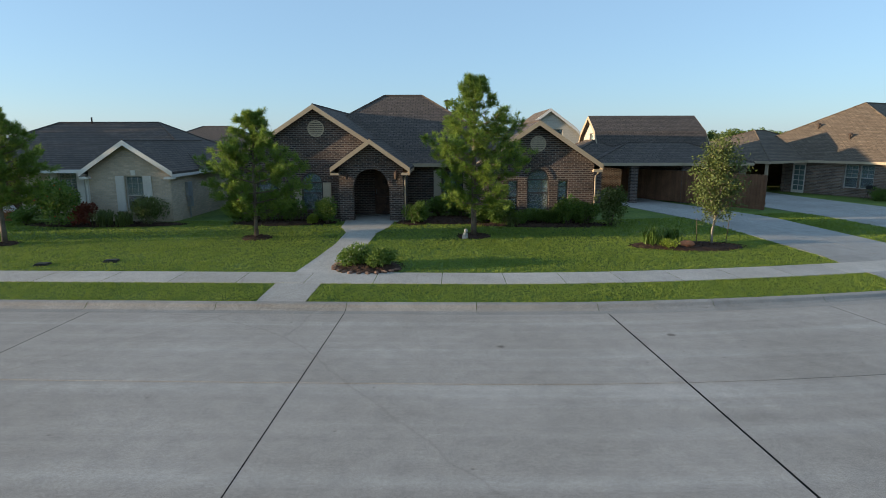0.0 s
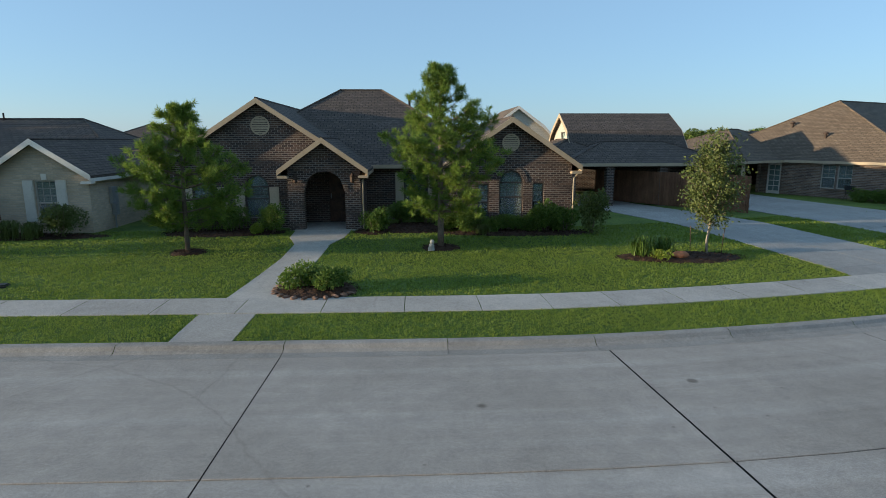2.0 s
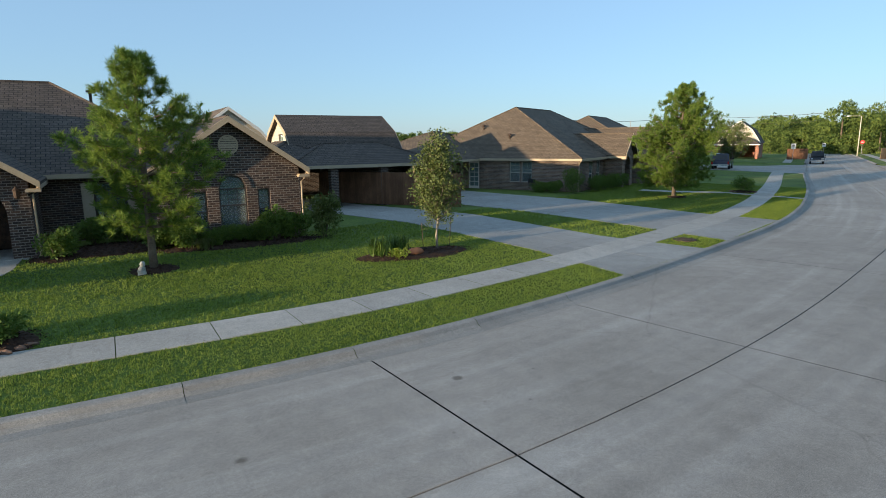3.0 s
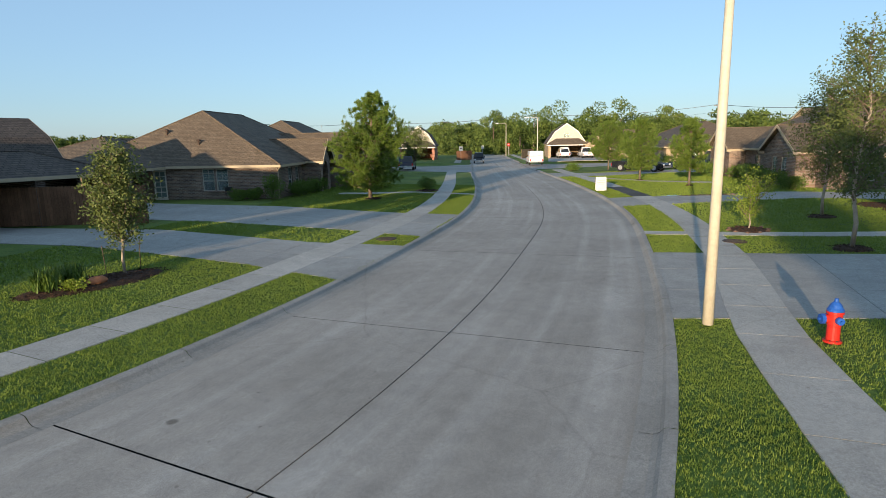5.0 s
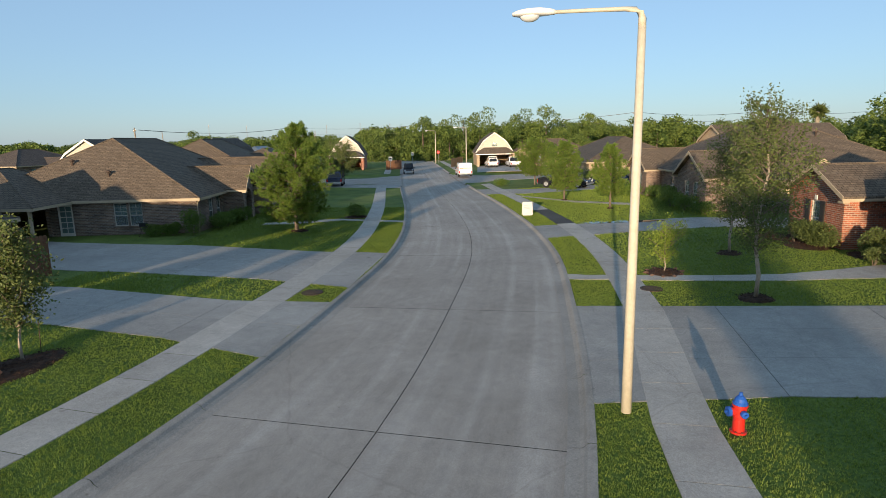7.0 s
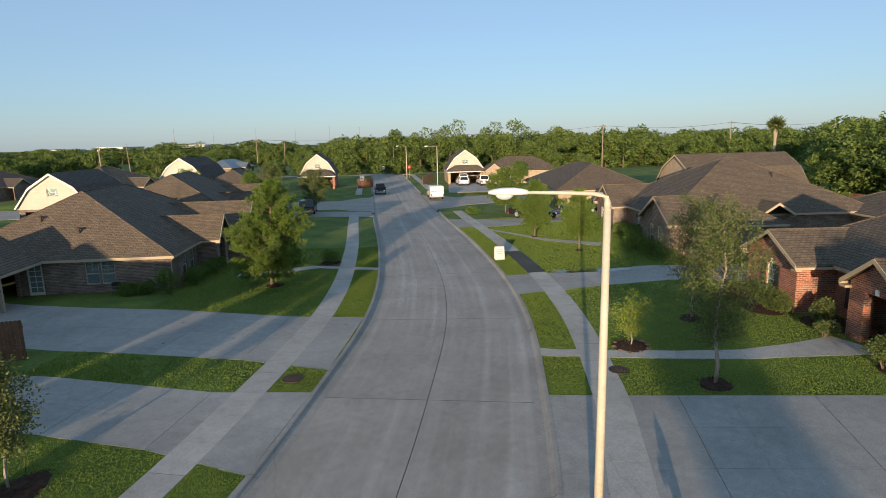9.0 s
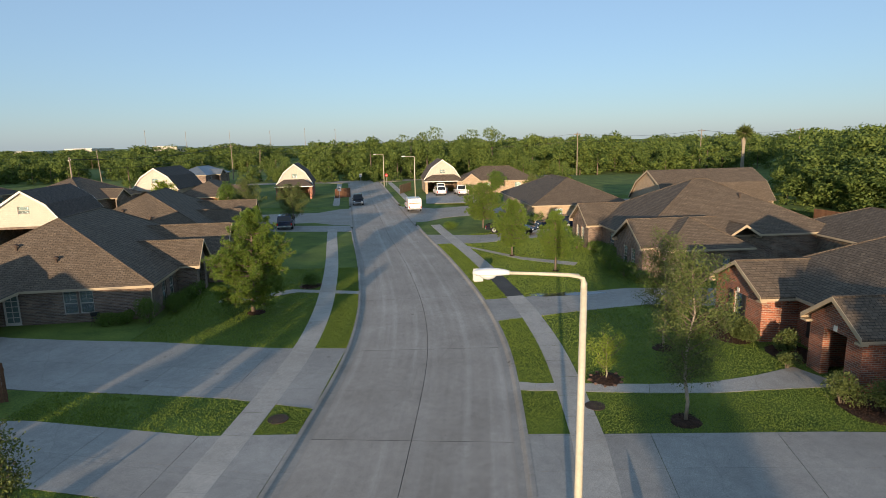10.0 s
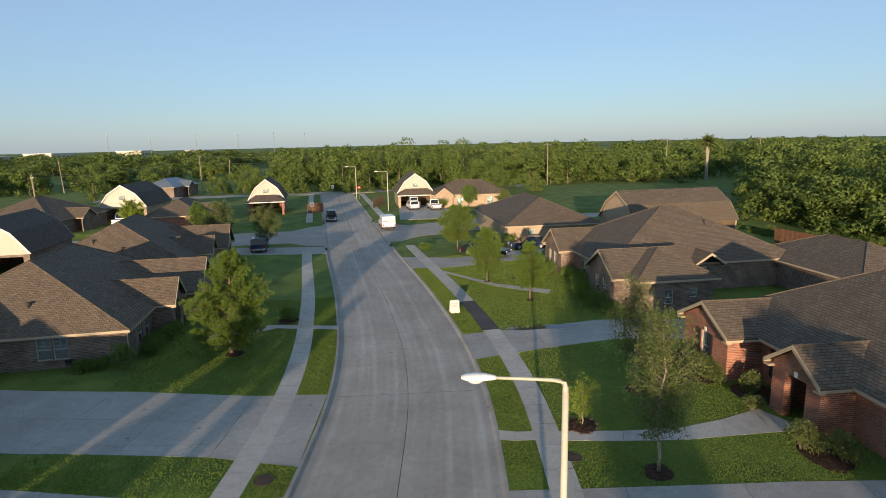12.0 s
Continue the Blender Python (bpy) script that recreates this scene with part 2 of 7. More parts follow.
M["shingle"] = coursed("brown_shingle", (0.165, 0.125, 0.088), (0.062, 0.046, 0.034), (0.034, 0.027, 0.021), 0.28, 0.16, 0.012, vscale=1.85, blotch=0.12, bump=0.5, grain=9, spots=(0.235, 0.185, 0.135))
M["shingle_dark"] = coursed("charcoal_shingle", (0.125, 0.097, 0.08), (0.042, 0.035, 0.031), (0.022, 0.02, 0.019), 0.28, 0.16, 0.012, vscale=1.85, blotch=0.12, bump=0.5, grain=9, spots=(0.19, 0.145, 0.11))
M["siding"] = coursed("cream_siding", (0.55, 0.50, 0.42), (0.52, 0.475, 0.40), (0.42, 0.38, 0.32), 6.0, 0.19, 0.008, 0.7, blotch=0.06)
M["trim"] = mottled("tan_trim_paint", (0.38, 0.30, 0.20), (0.46, 0.37, 0.26), 25, 1.2, 0.6, bump=0.05)
M["trim_white"] = mottled("white_trim_paint", (0.68, 0.64, 0.57), (0.78, 0.75, 0.69), 25, 1.2, 0.6, bump=0.05)
M["shutter"] = mottled("tan_shutter_paint", (0.42, 0.35, 0.25), (0.50, 0.42, 0.31), 25, 2, 0.6, bump=0.05)
M["shutter_light"] = mottled("pale_shutter_paint", (0.55, 0.52, 0.46), (0.66, 0.62, 0.55), 25, 2, 0.6, bump=0.05)
M["shutter_dark"] = mottled("dark_shutter_paint", (0.02, 0.018, 0.017), (0.04, 0.036, 0.033), 25, 2, 0.5, bump=0.05)
M["glass"] = glass("window_glass")
M["blind"] = mottled("window_blind", (0.13, 0.18, 0.17), (0.17, 0.22, 0.21), 30, 2, 0.8, bump=0.05)
M["screen"] = mottled("insect_screen", (0.05, 0.055, 0.055), (0.08, 0.085, 0.085), 80, 2, 0.9, bump=0.05)
M["frame_dark"] = mottled("bronze_frame_paint", (0.05, 0.045, 0.04), (0.09, 0.08, 0.07), 25, 2, 0.5, bump=0.03)
M["frame_tan"] = mottled("tan_frame_paint", (0.36, 0.34, 0.29), (0.44, 0.41, 0.36), 25, 2, 0.5, bump=0.03)
M["door"] = mottled("dark_wood_door", (0.05, 0.022, 0.012), (0.11, 0.05, 0.028), 12, 3, 0.45, bump=0.1)
M["metal"] = mottled("grey_metal", (0.30, 0.31, 0.32), (0.42, 0.43, 0.44), 40, 3, 0.45, 0.6, bump=0.05)
M["iron"] = mottled("dark_cast_iron", (0.05, 0.035, 0.028), (0.12, 0.085, 0.065), 60, 4, 0.7, 0.5, bump=0.4)
M["black"] = mottled("black_plastic", (0.012, 0.012, 0.013), (0.03, 0.03, 0.032), 50, 4, 0.5)
M["pole"] = mottled("cream_pole_paint", (0.46, 0.42, 0.33), (0.56, 0.51, 0.41), 12, 1.0, 0.5, bump=0.05)
M["lamp_head"] = mottled("white_lamp_housing", (0.72, 0.72, 0.70), (0.80, 0.80, 0.78), 12, 1.0, 0.35, bump=0.02)
M["lamp_lens"] = mottled("lamp_lens_plastic", (0.55, 0.57, 0.58), (0.65, 0.67, 0.68), 20, 3, 0.15, bump=0.0)
M["red"] = mottled("red_hydrant_paint", (0.42, 0.018, 0.014), (0.52, 0.03, 0.02), 20, 4, 0.35, bump=0.08)
M["blue"] = mottled("blue_hydrant_paint", (0.012, 0.065, 0.30), (0.02, 0.10, 0.40), 20, 4, 0.35, bump=0.08)
M["white"] = mottled("white_paint", (0.50, 0.50, 0.48), (0.58, 0.58, 0.56), 20, 2, 0.4, bump=0.03)
M["car_white"] = mottled("white_car_paint", (0.74, 0.74, 0.74), (0.80, 0.80, 0.80), 10, 1, 0.2, spec=0.5, bump=0.0)
M["car_black"] = mottled("black_car_paint", (0.010, 0.011, 0.014), (0.016, 0.018, 0.022), 10, 1, 0.2, spec=0.5, bump=0.0)
M["car_blue"] = mottled("dark_blue_car_paint", (0.012, 0.022, 0.055), (0.018, 0.032, 0.075), 10, 1, 0.2, spec=0.5, bump=0.0)
M["car_glass"] = mottled("tinted_car_glass", (0.012, 0.014, 0.016), (0.02, 0.022, 0.025), 5, 1, 0.05, spec=0.5, bump=0.0)
M["orange"] = mottled("orange_stripe", (0.62, 0.16, 0.05), (0.70, 0.20, 0.07), 10, 1, 0.4, bump=0.0)
M["taillight"] = mottled("red_lens", (0.35, 0.01, 0.01), (0.45, 0.02, 0.02), 10, 1, 0.2, bump=0.0)
M["fence"] = mottled("red_brown_fence_wood", (0.13, 0.062, 0.034), (0.22, 0.11, 0.06), 18, 2, 0.85, bump=0.3, piece=0.2)
M["fence_pale"] = mottled("weathered_pale_fence_wood", (0.40, 0.24, 0.13), (0.52, 0.33, 0.19), 18, 2, 0.85, bump=0.3, piece=0.15)
M["bark"] = mottled("grey_brown_bark", (0.10, 0.075, 0.055), (0.21, 0.165, 0.125), 35, 5, 0.95, bump=0.9)
M["bark_pale"] = mottled("pale_bark", (0.26, 0.215, 0.165), (0.38, 0.32, 0.25), 30, 5, 0.9, bump=0.6)
M["needle"] = leafy("pine_needle", (0.055, 0.13, 0.024), (0.235, 0.315, 0.055), 0.55, 0.45)
M["leaf"] = leafy("green_leaf", (0.050, 0.112, 0.018), (0.165, 0.24, 0.048), 0.5, 0.35)
M["leaf_olive"] = leafy("olive_leaf", (0.058, 0.085, 0.024), (0.155, 0.19, 0.055), 0.55, 0.3)
M["leaf_red"] = leafy("red_brown_leaf", (0.09, 0.02, 0.012), (0.22, 0.06, 0.035), 0.6, 0.25)
M["leaf_lime"] = leafy("lime_leaf", (0.13, 0.2, 0.02), (0.26, 0.32, 0.05), 0.55, 0.3)
M["woods"] = leafy("woodland_leaf", (0.028, 0.068, 0.014), (0.175, 0.23, 0.052), 0.7, 0.3, 0.11)
M["flower"] = leafy("red_petal", (0.45, 0.03, 0.015), (0.65, 0.10, 0.03), 0.6, 0.2)
M["flower_white"] = leafy("white_petal", (0.6, 0.55, 0.58), (0.8, 0.78, 0.8), 0.6, 0.2)
M["stone"] = mottled("edging_stone", (0.12, 0.07, 0.048), (0.26, 0.16, 0.115), 20, 4, 0.9, bump=0.6, piece=0.2)
M["terracotta"] = mottled("terracotta", (0.36, 0.13, 0.06), (0.45, 0.18, 0.09), 20, 4, 0.8)
M["statue"] = mottled("grey_white_cement", (0.28, 0.28, 0.26), (0.45, 0.45, 0.42), 20, 6, 0.9)
M["sign_red"] = mottled("red_sign_face", (0.5, 0.02, 0.02), (0.55, 0.03, 0.03), 10, 1, 0.4, bump=0.0)
M["wood_pole"] = mottled("weathered_pole_wood", (0.20, 0.16, 0.12), (0.32, 0.27, 0.21), 20, 1, 0.9)
M["tyre"] = mottled("tyre_rubber", (0.012, 0.012, 0.012), (0.025, 0.025, 0.025), 40, 4, 0.85)
M["solar"] = mottled("blue_grey_metal_roof", (0.13, 0.16, 0.19), (0.20, 0.23, 0.26), 4, 0.5, 0.35, 0.4)


# ---- mesh helpers ----
def link(name, bm, material, parent=None, label="", smooth=False):
    me = bpy.data.meshes.new(name)
    bm.to_mesh(me)
    bm.free()
    if smooth:
        me.shade_smooth()
    me.materials.append(material)
    ob = new(name, me)
    if parent:
        ob.parent = parent
    if label:
        ob["label"] = label
    return ob


def part(name, bm, material, parent, label="", smooth=False):
    return link(name, bm, material, parent, label, smooth)


def thing(name, m, label, category, group="", kind=""):
    ob = new(name)
    ob.empty_display_size = 0.2
    ob.matrix_world = m
    return tagged(ob, label, category, group, kind)


def hexa(bm, lo, hi):
    """A solid from four lower and four upper corners."""
    v = [bm.verts.new(p) for p in (*lo, *hi)]
    for f in ((3, 2, 1, 0), (4, 5, 6, 7), (0, 1, 5, 4), (1, 2, 6, 5), (2, 3, 7, 6), (3, 0, 4, 7)):
        bm.faces.new([v[i] for i in f])


def box(bm, x0, x1, y0, y1, z0, z1):
    hexa(bm, [(x0, y0, z0), (x1, y0, z0), (x1, y1, z0), (x0, y1, z0)], [(x0, y0, z1), (x1, y0, z1), (x1, y1, z1), (x0, y1, z1)])
    return bm


def boxes(*dims):
    bm = bmesh.new()
    for d in dims:
        box(bm, *d)
    return bm


def tube(bm, points, radii, sides=8, cap=True):
    """A tapered tube along points."""
    rings = []
    pts = [Vector(p) for p in points]
    for i, p in enumerate(pts):
        way = (pts[min(i + 1, len(pts) - 1)] - pts[max(i - 1, 0)]).normalized()
        side = way.orthogonal().normalized() if abs(way.z) < 0.95 else Vector((1, 0, 0))
        side = (side - way * side.dot(way)).normalized()
        up = way.cross(side)
        rings.append([bm.verts.new(p + (side * math.cos(a) + up * math.sin(a)) * radii[i]) for a in (2 * math.pi * k / sides for k in range(sides))])
    for a, b in zip(rings, rings[1:]):
        for k in range(sides):
            bm.faces.new((a[k], a[(k + 1) % sides], b[(k + 1) % sides], b[k]))
    if cap:
        bm.faces.new(rings[0][::-1])
        bm.faces.new(rings[-1])
    return bm


def lathe(bm, profile, sides=16, at=(0, 0, 0)):
    """Turned about the upright axis: (radius, height) pairs."""
    rings = [[bm.verts.new((at[0] + r * math.cos(a), at[1] + r * math.sin(a), at[2] + z)) for a in (2 * math.pi * k / sides for k in range(sides))] for r, z in profile]
    for a, b in zip(rings, rings[1:]):
        for k in range(sides):
            bm.faces.new((a[k], a[(k + 1) % sides], b[(k + 1) % sides], b[k]))
    bm.faces.new(rings[0][::-1])
    bm.faces.new(rings[-1])
    return bm


def extruded(bm, outline, axis, a, b):
    """A flat outline of (u, z) pushed along y (axis 'y': u is x) or x."""
    put = (lambda u, z, d: (u, d, z)) if axis == "y" else (lambda u, z, d: (d, u, z))
    p, q = [bm.verts.new(put(u, z, a)) for u, z in outline], [bm.verts.new(put(u, z, b)) for u, z in outline]
    bm.faces.new(p)
    bm.faces.new(q[::-1])
    for i in range(len(p)):
        j = (i + 1) % len(p)
        bm.faces.new((p[j], p[i], q[i], q[j]))
    bmesh.ops.recalc_face_normals(bm, faces=bm.faces)
    return bm


def raw_mesh(name, verts, faces, material, kind="", label="", category="", parent=None):
    """A joined mesh from arrays: faces all with the same count of corners."""
    me = bpy.data.meshes.new(name)
    n, k = faces.shape
    me.vertices.add(len(verts))
    me.vertices.foreach_set("co", np.ascontiguousarray(verts, dtype=np.float32).ravel())
    me.loops.add(n * k)
    me.loops.foreach_set("vertex_index", np.ascontiguousarray(faces, dtype=np.int32).ravel())
    me.polygons.add(n)
    me.polygons.foreach_set("loop_start", np.arange(0, n * k, k, dtype=np.int32))
    me.update(calc_edges=True)
    me.materials.append(material)
    ob = new(name, me)
    if parent:
        ob.parent = parent
    return tagged(ob, label, category, "", kind)


# ---- the street's line ----
KNOTS = [(-140, 8.0), (-90, 9.4), (-40, 9.6), (-20, 9.3), (-7, 9.05), (-2, 8.95), (4, 8.95), (10, 9.70), (19.2, 11.80), (27, 13.98),
         (33.3, 16.42), (42.2, 20.65), (63, 31.75), (85, 43.15), (110, 56.0), (137, 69.9), (150, 76.6)]


def street():
    k = np.array(KNOTS, float)
    t = np.zeros_like(k[:, 1])
    dx = np.diff(k[:, 0])
    sl = np.diff(k[:, 1]) / dx
    t[1:-1] = (sl[:-1] * dx[1:] + sl[1:] * dx[:-1]) / (dx[1:] + dx[:-1])
    t[0], t[-1] = sl[0], sl[-1]
    xs = np.arange(-140, 150.01, 0.5)
    i = np.clip(np.searchsorted(k[:, 0], xs, side="right") - 1, 0, len(k) - 2)
    h = dx[i]
    u = (xs - k[i, 0]) / h
    ys = (2 * u**3 - 3 * u**2 + 1) * k[i, 1] + (u**3 - 2 * u**2 + u) * h * t[i] + (-2 * u**3 + 3 * u**2) * k[i + 1, 1] + (u**3 - u**2) * h * t[i + 1]
    kernel = np.ones(9) / 9
    ys = np.r_[ys[:8], np.convolve(ys, kernel, "same")[8:-8], ys[-8:]]
    return np.c_[xs, ys]


LINE = street()
TANG = np.gradient(LINE, axis=0)
TANG /= np.linalg.norm(TANG, axis=1)[:, None]
SIDE = np.c_[-TANG[:, 1], TANG[:, 0]]
ARC = np.r_[0, np.cumsum(np.linalg.norm(np.diff(LINE, axis=0), axis=1))]
ARC -= np.interp(0.0, LINE[:, 0], ARC)
HALF = 4.02


def on_street(s, d):
    """The place s metres along the street from x = 0 and d metres to its left."""
    p = [np.interp(s, ARC, LINE[:, n]) for n in (0, 1)]
    q = [np.interp(s, ARC, SIDE[:, n]) for n in (0, 1)]
    return p[0] + d * q[0], p[1] + d * q[1]


def street_place(x, y):
    i = int(np.argmin(((LINE - (x, y)) ** 2).sum(1)))
    off = np.array((x, y)) - LINE[i]
    return ARC[i] + off @ TANG[i], off @ SIDE[i]


def rise(d):
    d = abs(d)
    return float(np.interp(d, [0, HALF, HALF + 0.01, HALF + 0.5, 5.9, 7.2, 14.5, 60, 100], [0, 0, 0.10, 0.13, 0.16, 0.19, 0.42, 0.42, -0.3]))


def ground_z(x, y):
    return rise(street_place(x, y)[1])


def arc_x(x):
    """The distance along the street at which its middle has this x."""
    return float(np.interp(x, LINE[:, 0], ARC))


def ribbon(bm, s0, s1, profile, step=1.0, down=0.0):
    """A strip along the street: profile of (offset, height)."""
    n = max(2, int(round((s1 - s0) / step)) + 1)
    rows, place = [], {}
    uv = bm.loops.layers.uv.verify()
    for s in np.linspace(s0, s1, n):
        rows.append([bm.verts.new((*on_street(s, d), z)) for d, z in profile])
        place.update({v: (s, d) for v, (d, z) in zip(rows[-1], profile)})
    for a, b in zip(rows, rows[1:]):
        for k in range(len(profile) - 1):
            f = bm.faces.new((a[k], b[k], b[k + 1], a[k + 1]))
            for lp in f.loops:
                lp[uv].uv = place[lp.vert]
    return bm


# ---- ground, street, kerbs ----
CROSS = 80.0
bm = bmesh.new()
for side in (1, -1):
    ds = [HALF + 0.21, HALF + 0.5, 5.9, 7.2, 9, 11, 14.5, 20, 30, 45, 60, 80, 100]
    prof = [(side * (HALF + 0.19), -0.3)] + [(side * d, rise(d) - 0.012) for d in ds]
    ribbon(bm, arc_x(-138), arc_x(68.5), prof, 1.5)
    ribbon(bm, arc_x(88), arc_x(138), prof, 1.5)
# the lawns slope down to the crossing street
for side in (1, -1):
    ds = [HALF + 0.3, 7.2, 11, 14.5, 20, 30, 45, 60, 80, 100]
    rows = []
    for x, k in ((68.45, 1.0), (69.6, 0.25), (71.0, 0.0), (86.0, 0.0), (87.0, 0.25), (88.05, 1.0)):
        rows.append([bm.verts.new((*on_street(arc_x(x), side * d), (rise(d) - 0.012) * k - 0.03 * (1 - k))) for d in ds])
    for a, b in zip(rows, rows[1:]):
        for k in range(len(ds) - 1):
            bm.faces.new((a[k], b[k], b[k + 1], a[k + 1]))
bmesh.ops.recalc_face_normals(bm, faces=bm.faces)
for f in bm.faces:
    if f.normal.z < 0:
        f.normal_flip()
ring = [[bm.verts.new((math.cos(a) * r + 40, math.sin(a) * r + 20, -0.3)) for a in (2 * math.pi * k / 48 for k in range(48))] for r in (30, 90, 200, 400, 900, 2500)]
bm.faces.new(ring[0])
for a, b in zip(ring, ring[1:]):
    for k in range(48):
        bm.faces.new((a[k], b[k], b[(k + 1) % 48], a[(k + 1) % 48]))
ground = link("ground", bm, M["lawn"])
tagged(ground, "mown green lawn and flat open ground", "ground", kind="structure")

road = thing("road", pose(0, 0, 0), "pale grey jointed concrete street curving away", "road", kind="structure")
bm = bmesh.new()
ribbon(bm, arc_x(-138), arc_x(140), [(HALF + 0.05, -0.016), (-HALF - 0.05, -0.016)], 2)
part("joint_bed", bm, M["joint"], road)


def slab_piece(name, s0, s1, d0, d1, zf, material, parent, thick=0.06, gap=0.006, step=1.2, label=""):
    """One poured panel, its edges a little rounded off."""
    bm = bmesh.new()
    s0, s1, d0, d1 = s0 + gap, s1 - gap, d0 + gap, d1 - gap
    e = 0.007
    ribbon(bm, s0, s1, [(d0, zf(d0) - thick), (d0, zf(d0) - e), (d0 + e, zf(d0)), ((d0 + d1) / 2, zf((d0 + d1) / 2)), (d1 - e, zf(d1)), (d1, zf(d1) - e), (d1, zf(d1) - thick)], step)
    for f in bm.faces:
        f.normal_update()
        if f.normal.z < -0.01:
            f.normal_flip()
    return part(name, bm, material, parent, label)


# street panels between the crosswise joints; the middle joint runs the whole way
cuts = [-138, -110, -80, -60, -42, -26, -15.6, -7.9, -2.05, 4.2, 9.95, 18.2, 27.2, 36.5, 46, 56, 66]
cuts_s = [arc_x(x) for x in cuts]
crown = lambda d: 0.0  # noqa: E731
for a, b in zip(cuts_s, cuts_s[1:]):
    wide = 0.022 if abs(a - arc_x(4.2)) < 0.1 else 0.008
    for d0, d1 in ((0, HALF), (-HALF, 0)):
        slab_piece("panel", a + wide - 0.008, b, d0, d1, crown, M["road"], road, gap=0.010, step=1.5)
for a, b in ((66, 90), (90, 108), (108, 126), (126, 141)):
    for d0, d1 in ((0, HALF), (-HALF, 0)):
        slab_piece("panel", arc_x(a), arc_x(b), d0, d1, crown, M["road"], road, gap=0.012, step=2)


def free_panel(name, corners, material, parent, zs=None, nu=4, nv=4, lift=0.0, thick=0.05):
    """A panel between four corners (counter-clockwise), lying on the ground."""
    c = [Vector((*p, 0)) for p in corners]
    bm = bmesh.new()
    grid = []
    for i in range(nu + 1):
        u = i / nu
        row = []
        for j in range(nv + 1):
            v = j / nv
            p = (c[0] * (1 - u) + c[1] * u) * (1 - v) + (c[3] * (1 - u) + c[2] * u) * v
            p.z = (ground_z(p.x, p.y) if zs is None else zs) + lift
            row.append(bm.verts.new(p))
        grid.append(row)
    for i in range(nu):
        for j in range(nv):
            bm.faces.new((grid[i][j], grid[i + 1][j], grid[i + 1][j + 1], grid[i][j + 1]))
    rim = grid[0][:-1] + [r[-1] for r in grid[:-1]] + grid[-1][:0:-1] + [r[0] for r in grid[:0:-1]]
    low = [bm.verts.new((v.co.x, v.co.y, v.co.z - thick)) for v in rim]
    for k in range(len(rim)):
        bm.faces.new((rim[k - 1], rim[k], low[k], low[k - 1]))
    bmesh.ops.recalc_face_normals(bm, faces=bm.faces)
    return part(name, bm, material, parent)


def shrink(corners, gap):
    mid = Vector((sum(p[0] for p in corners) / 4, sum(p[1] for p in corners) / 4))
    out = []
    for p in corners:
        w = mid - Vector(p)
        out.append(tuple(Vector(p) + w.normalized() * gap * 1.4))
    return out


# crossing street
cross = thing("side_street", pose(0, 0, 0), "pale concrete side street crossing the road", "road", kind="structure")
for side, way, length in ((1, (-0.42, 0.91), 60), (-1, (0.70, -0.71), 40)):
    w = Vector(way).normalized()
    a0, b0 = Vector(on_street(arc_x(68.0), side * (HALF - 0.1))), Vector(on_street(arc_x(88.5), side * (HALF - 0.1)))
    a1, b1 = Vector(on_street(arc_x(73.0), side * (HALF + 5))), Vector(on_street(arc_x(83.0), side * (HALF + 5)))
    quads = [(a0, b0, b1, a1), (a1, b1, b1 + w * length * 0.5, a1 + w * length * 0.5), (a1 + w * length * 0.5, b1 + w * length * 0.5, b1 + w * length, a1 + w * length)]
    for q in quads:
        q = [tuple(p) for p in q]
        free_panel("panel", q if side > 0 else q[::-1], M["road"], cross, zs=-0.004, nu=6, nv=6, thick=0.05)
end_road = thing("end_street", pose(0, 0, 0), "concrete street across the far end", "road", kind="structure")
for i in range(6):
    p, w, n = Vector(on_street(arc_x(141), 0)), Vector((-0.46, 0.89)), Vector((0.89, 0.46))
    a = p + w * (i * 20 - 60)
    free_panel("panel", [tuple(a), tuple(a + n * 8), tuple(a + n * 8 + w * 19.98), tuple(a + w * 19.98)], M["road"], end_road, zs=0.02, thick=0.3)

# kerbs, in poured lengths
for side, nm in ((1, "curb_left"), (-1, "curb_right")):
    kerb = thing(nm, pose(0, 0, 0), "weathered grey concrete rolled curb", "curb", kind="structure")
    edges = list(np.arange(arc_x(-60), arc_x(66.5), 3.05)) + [arc_x(66.5)]
    more = list(np.arange(arc_x(89.5), arc_x(138), 6.0))
    for run in (edges, more):
        for a, b in zip(run, run[1:]):
            bm = bmesh.new()
            prof = [(HALF - 0.30, 0.003), (HALF - 0.06, 0.006), (HALF + 0.02, 0.05), (HALF + 0.07, 0.115), (HALF + 0.12, 0.132), (HALF + 0.24, 0.135), (HALF + 0.25, 0.05)]
            ribbon(bm, a + 0.006, b - 0.006, [(side * d, z) for d, z in prof], 1.5)
            for f in bm.faces:
                f.normal_update()
                if f.normal.z < -0.001:
                    f.normal_flip()
            part("curb_stone", bm, M["curb"], kerb)

# pavements: panels beside both kerbs
D0, D1 = 5.90, 7.05


def walk_height(d):
    return rise(d) + 0.012


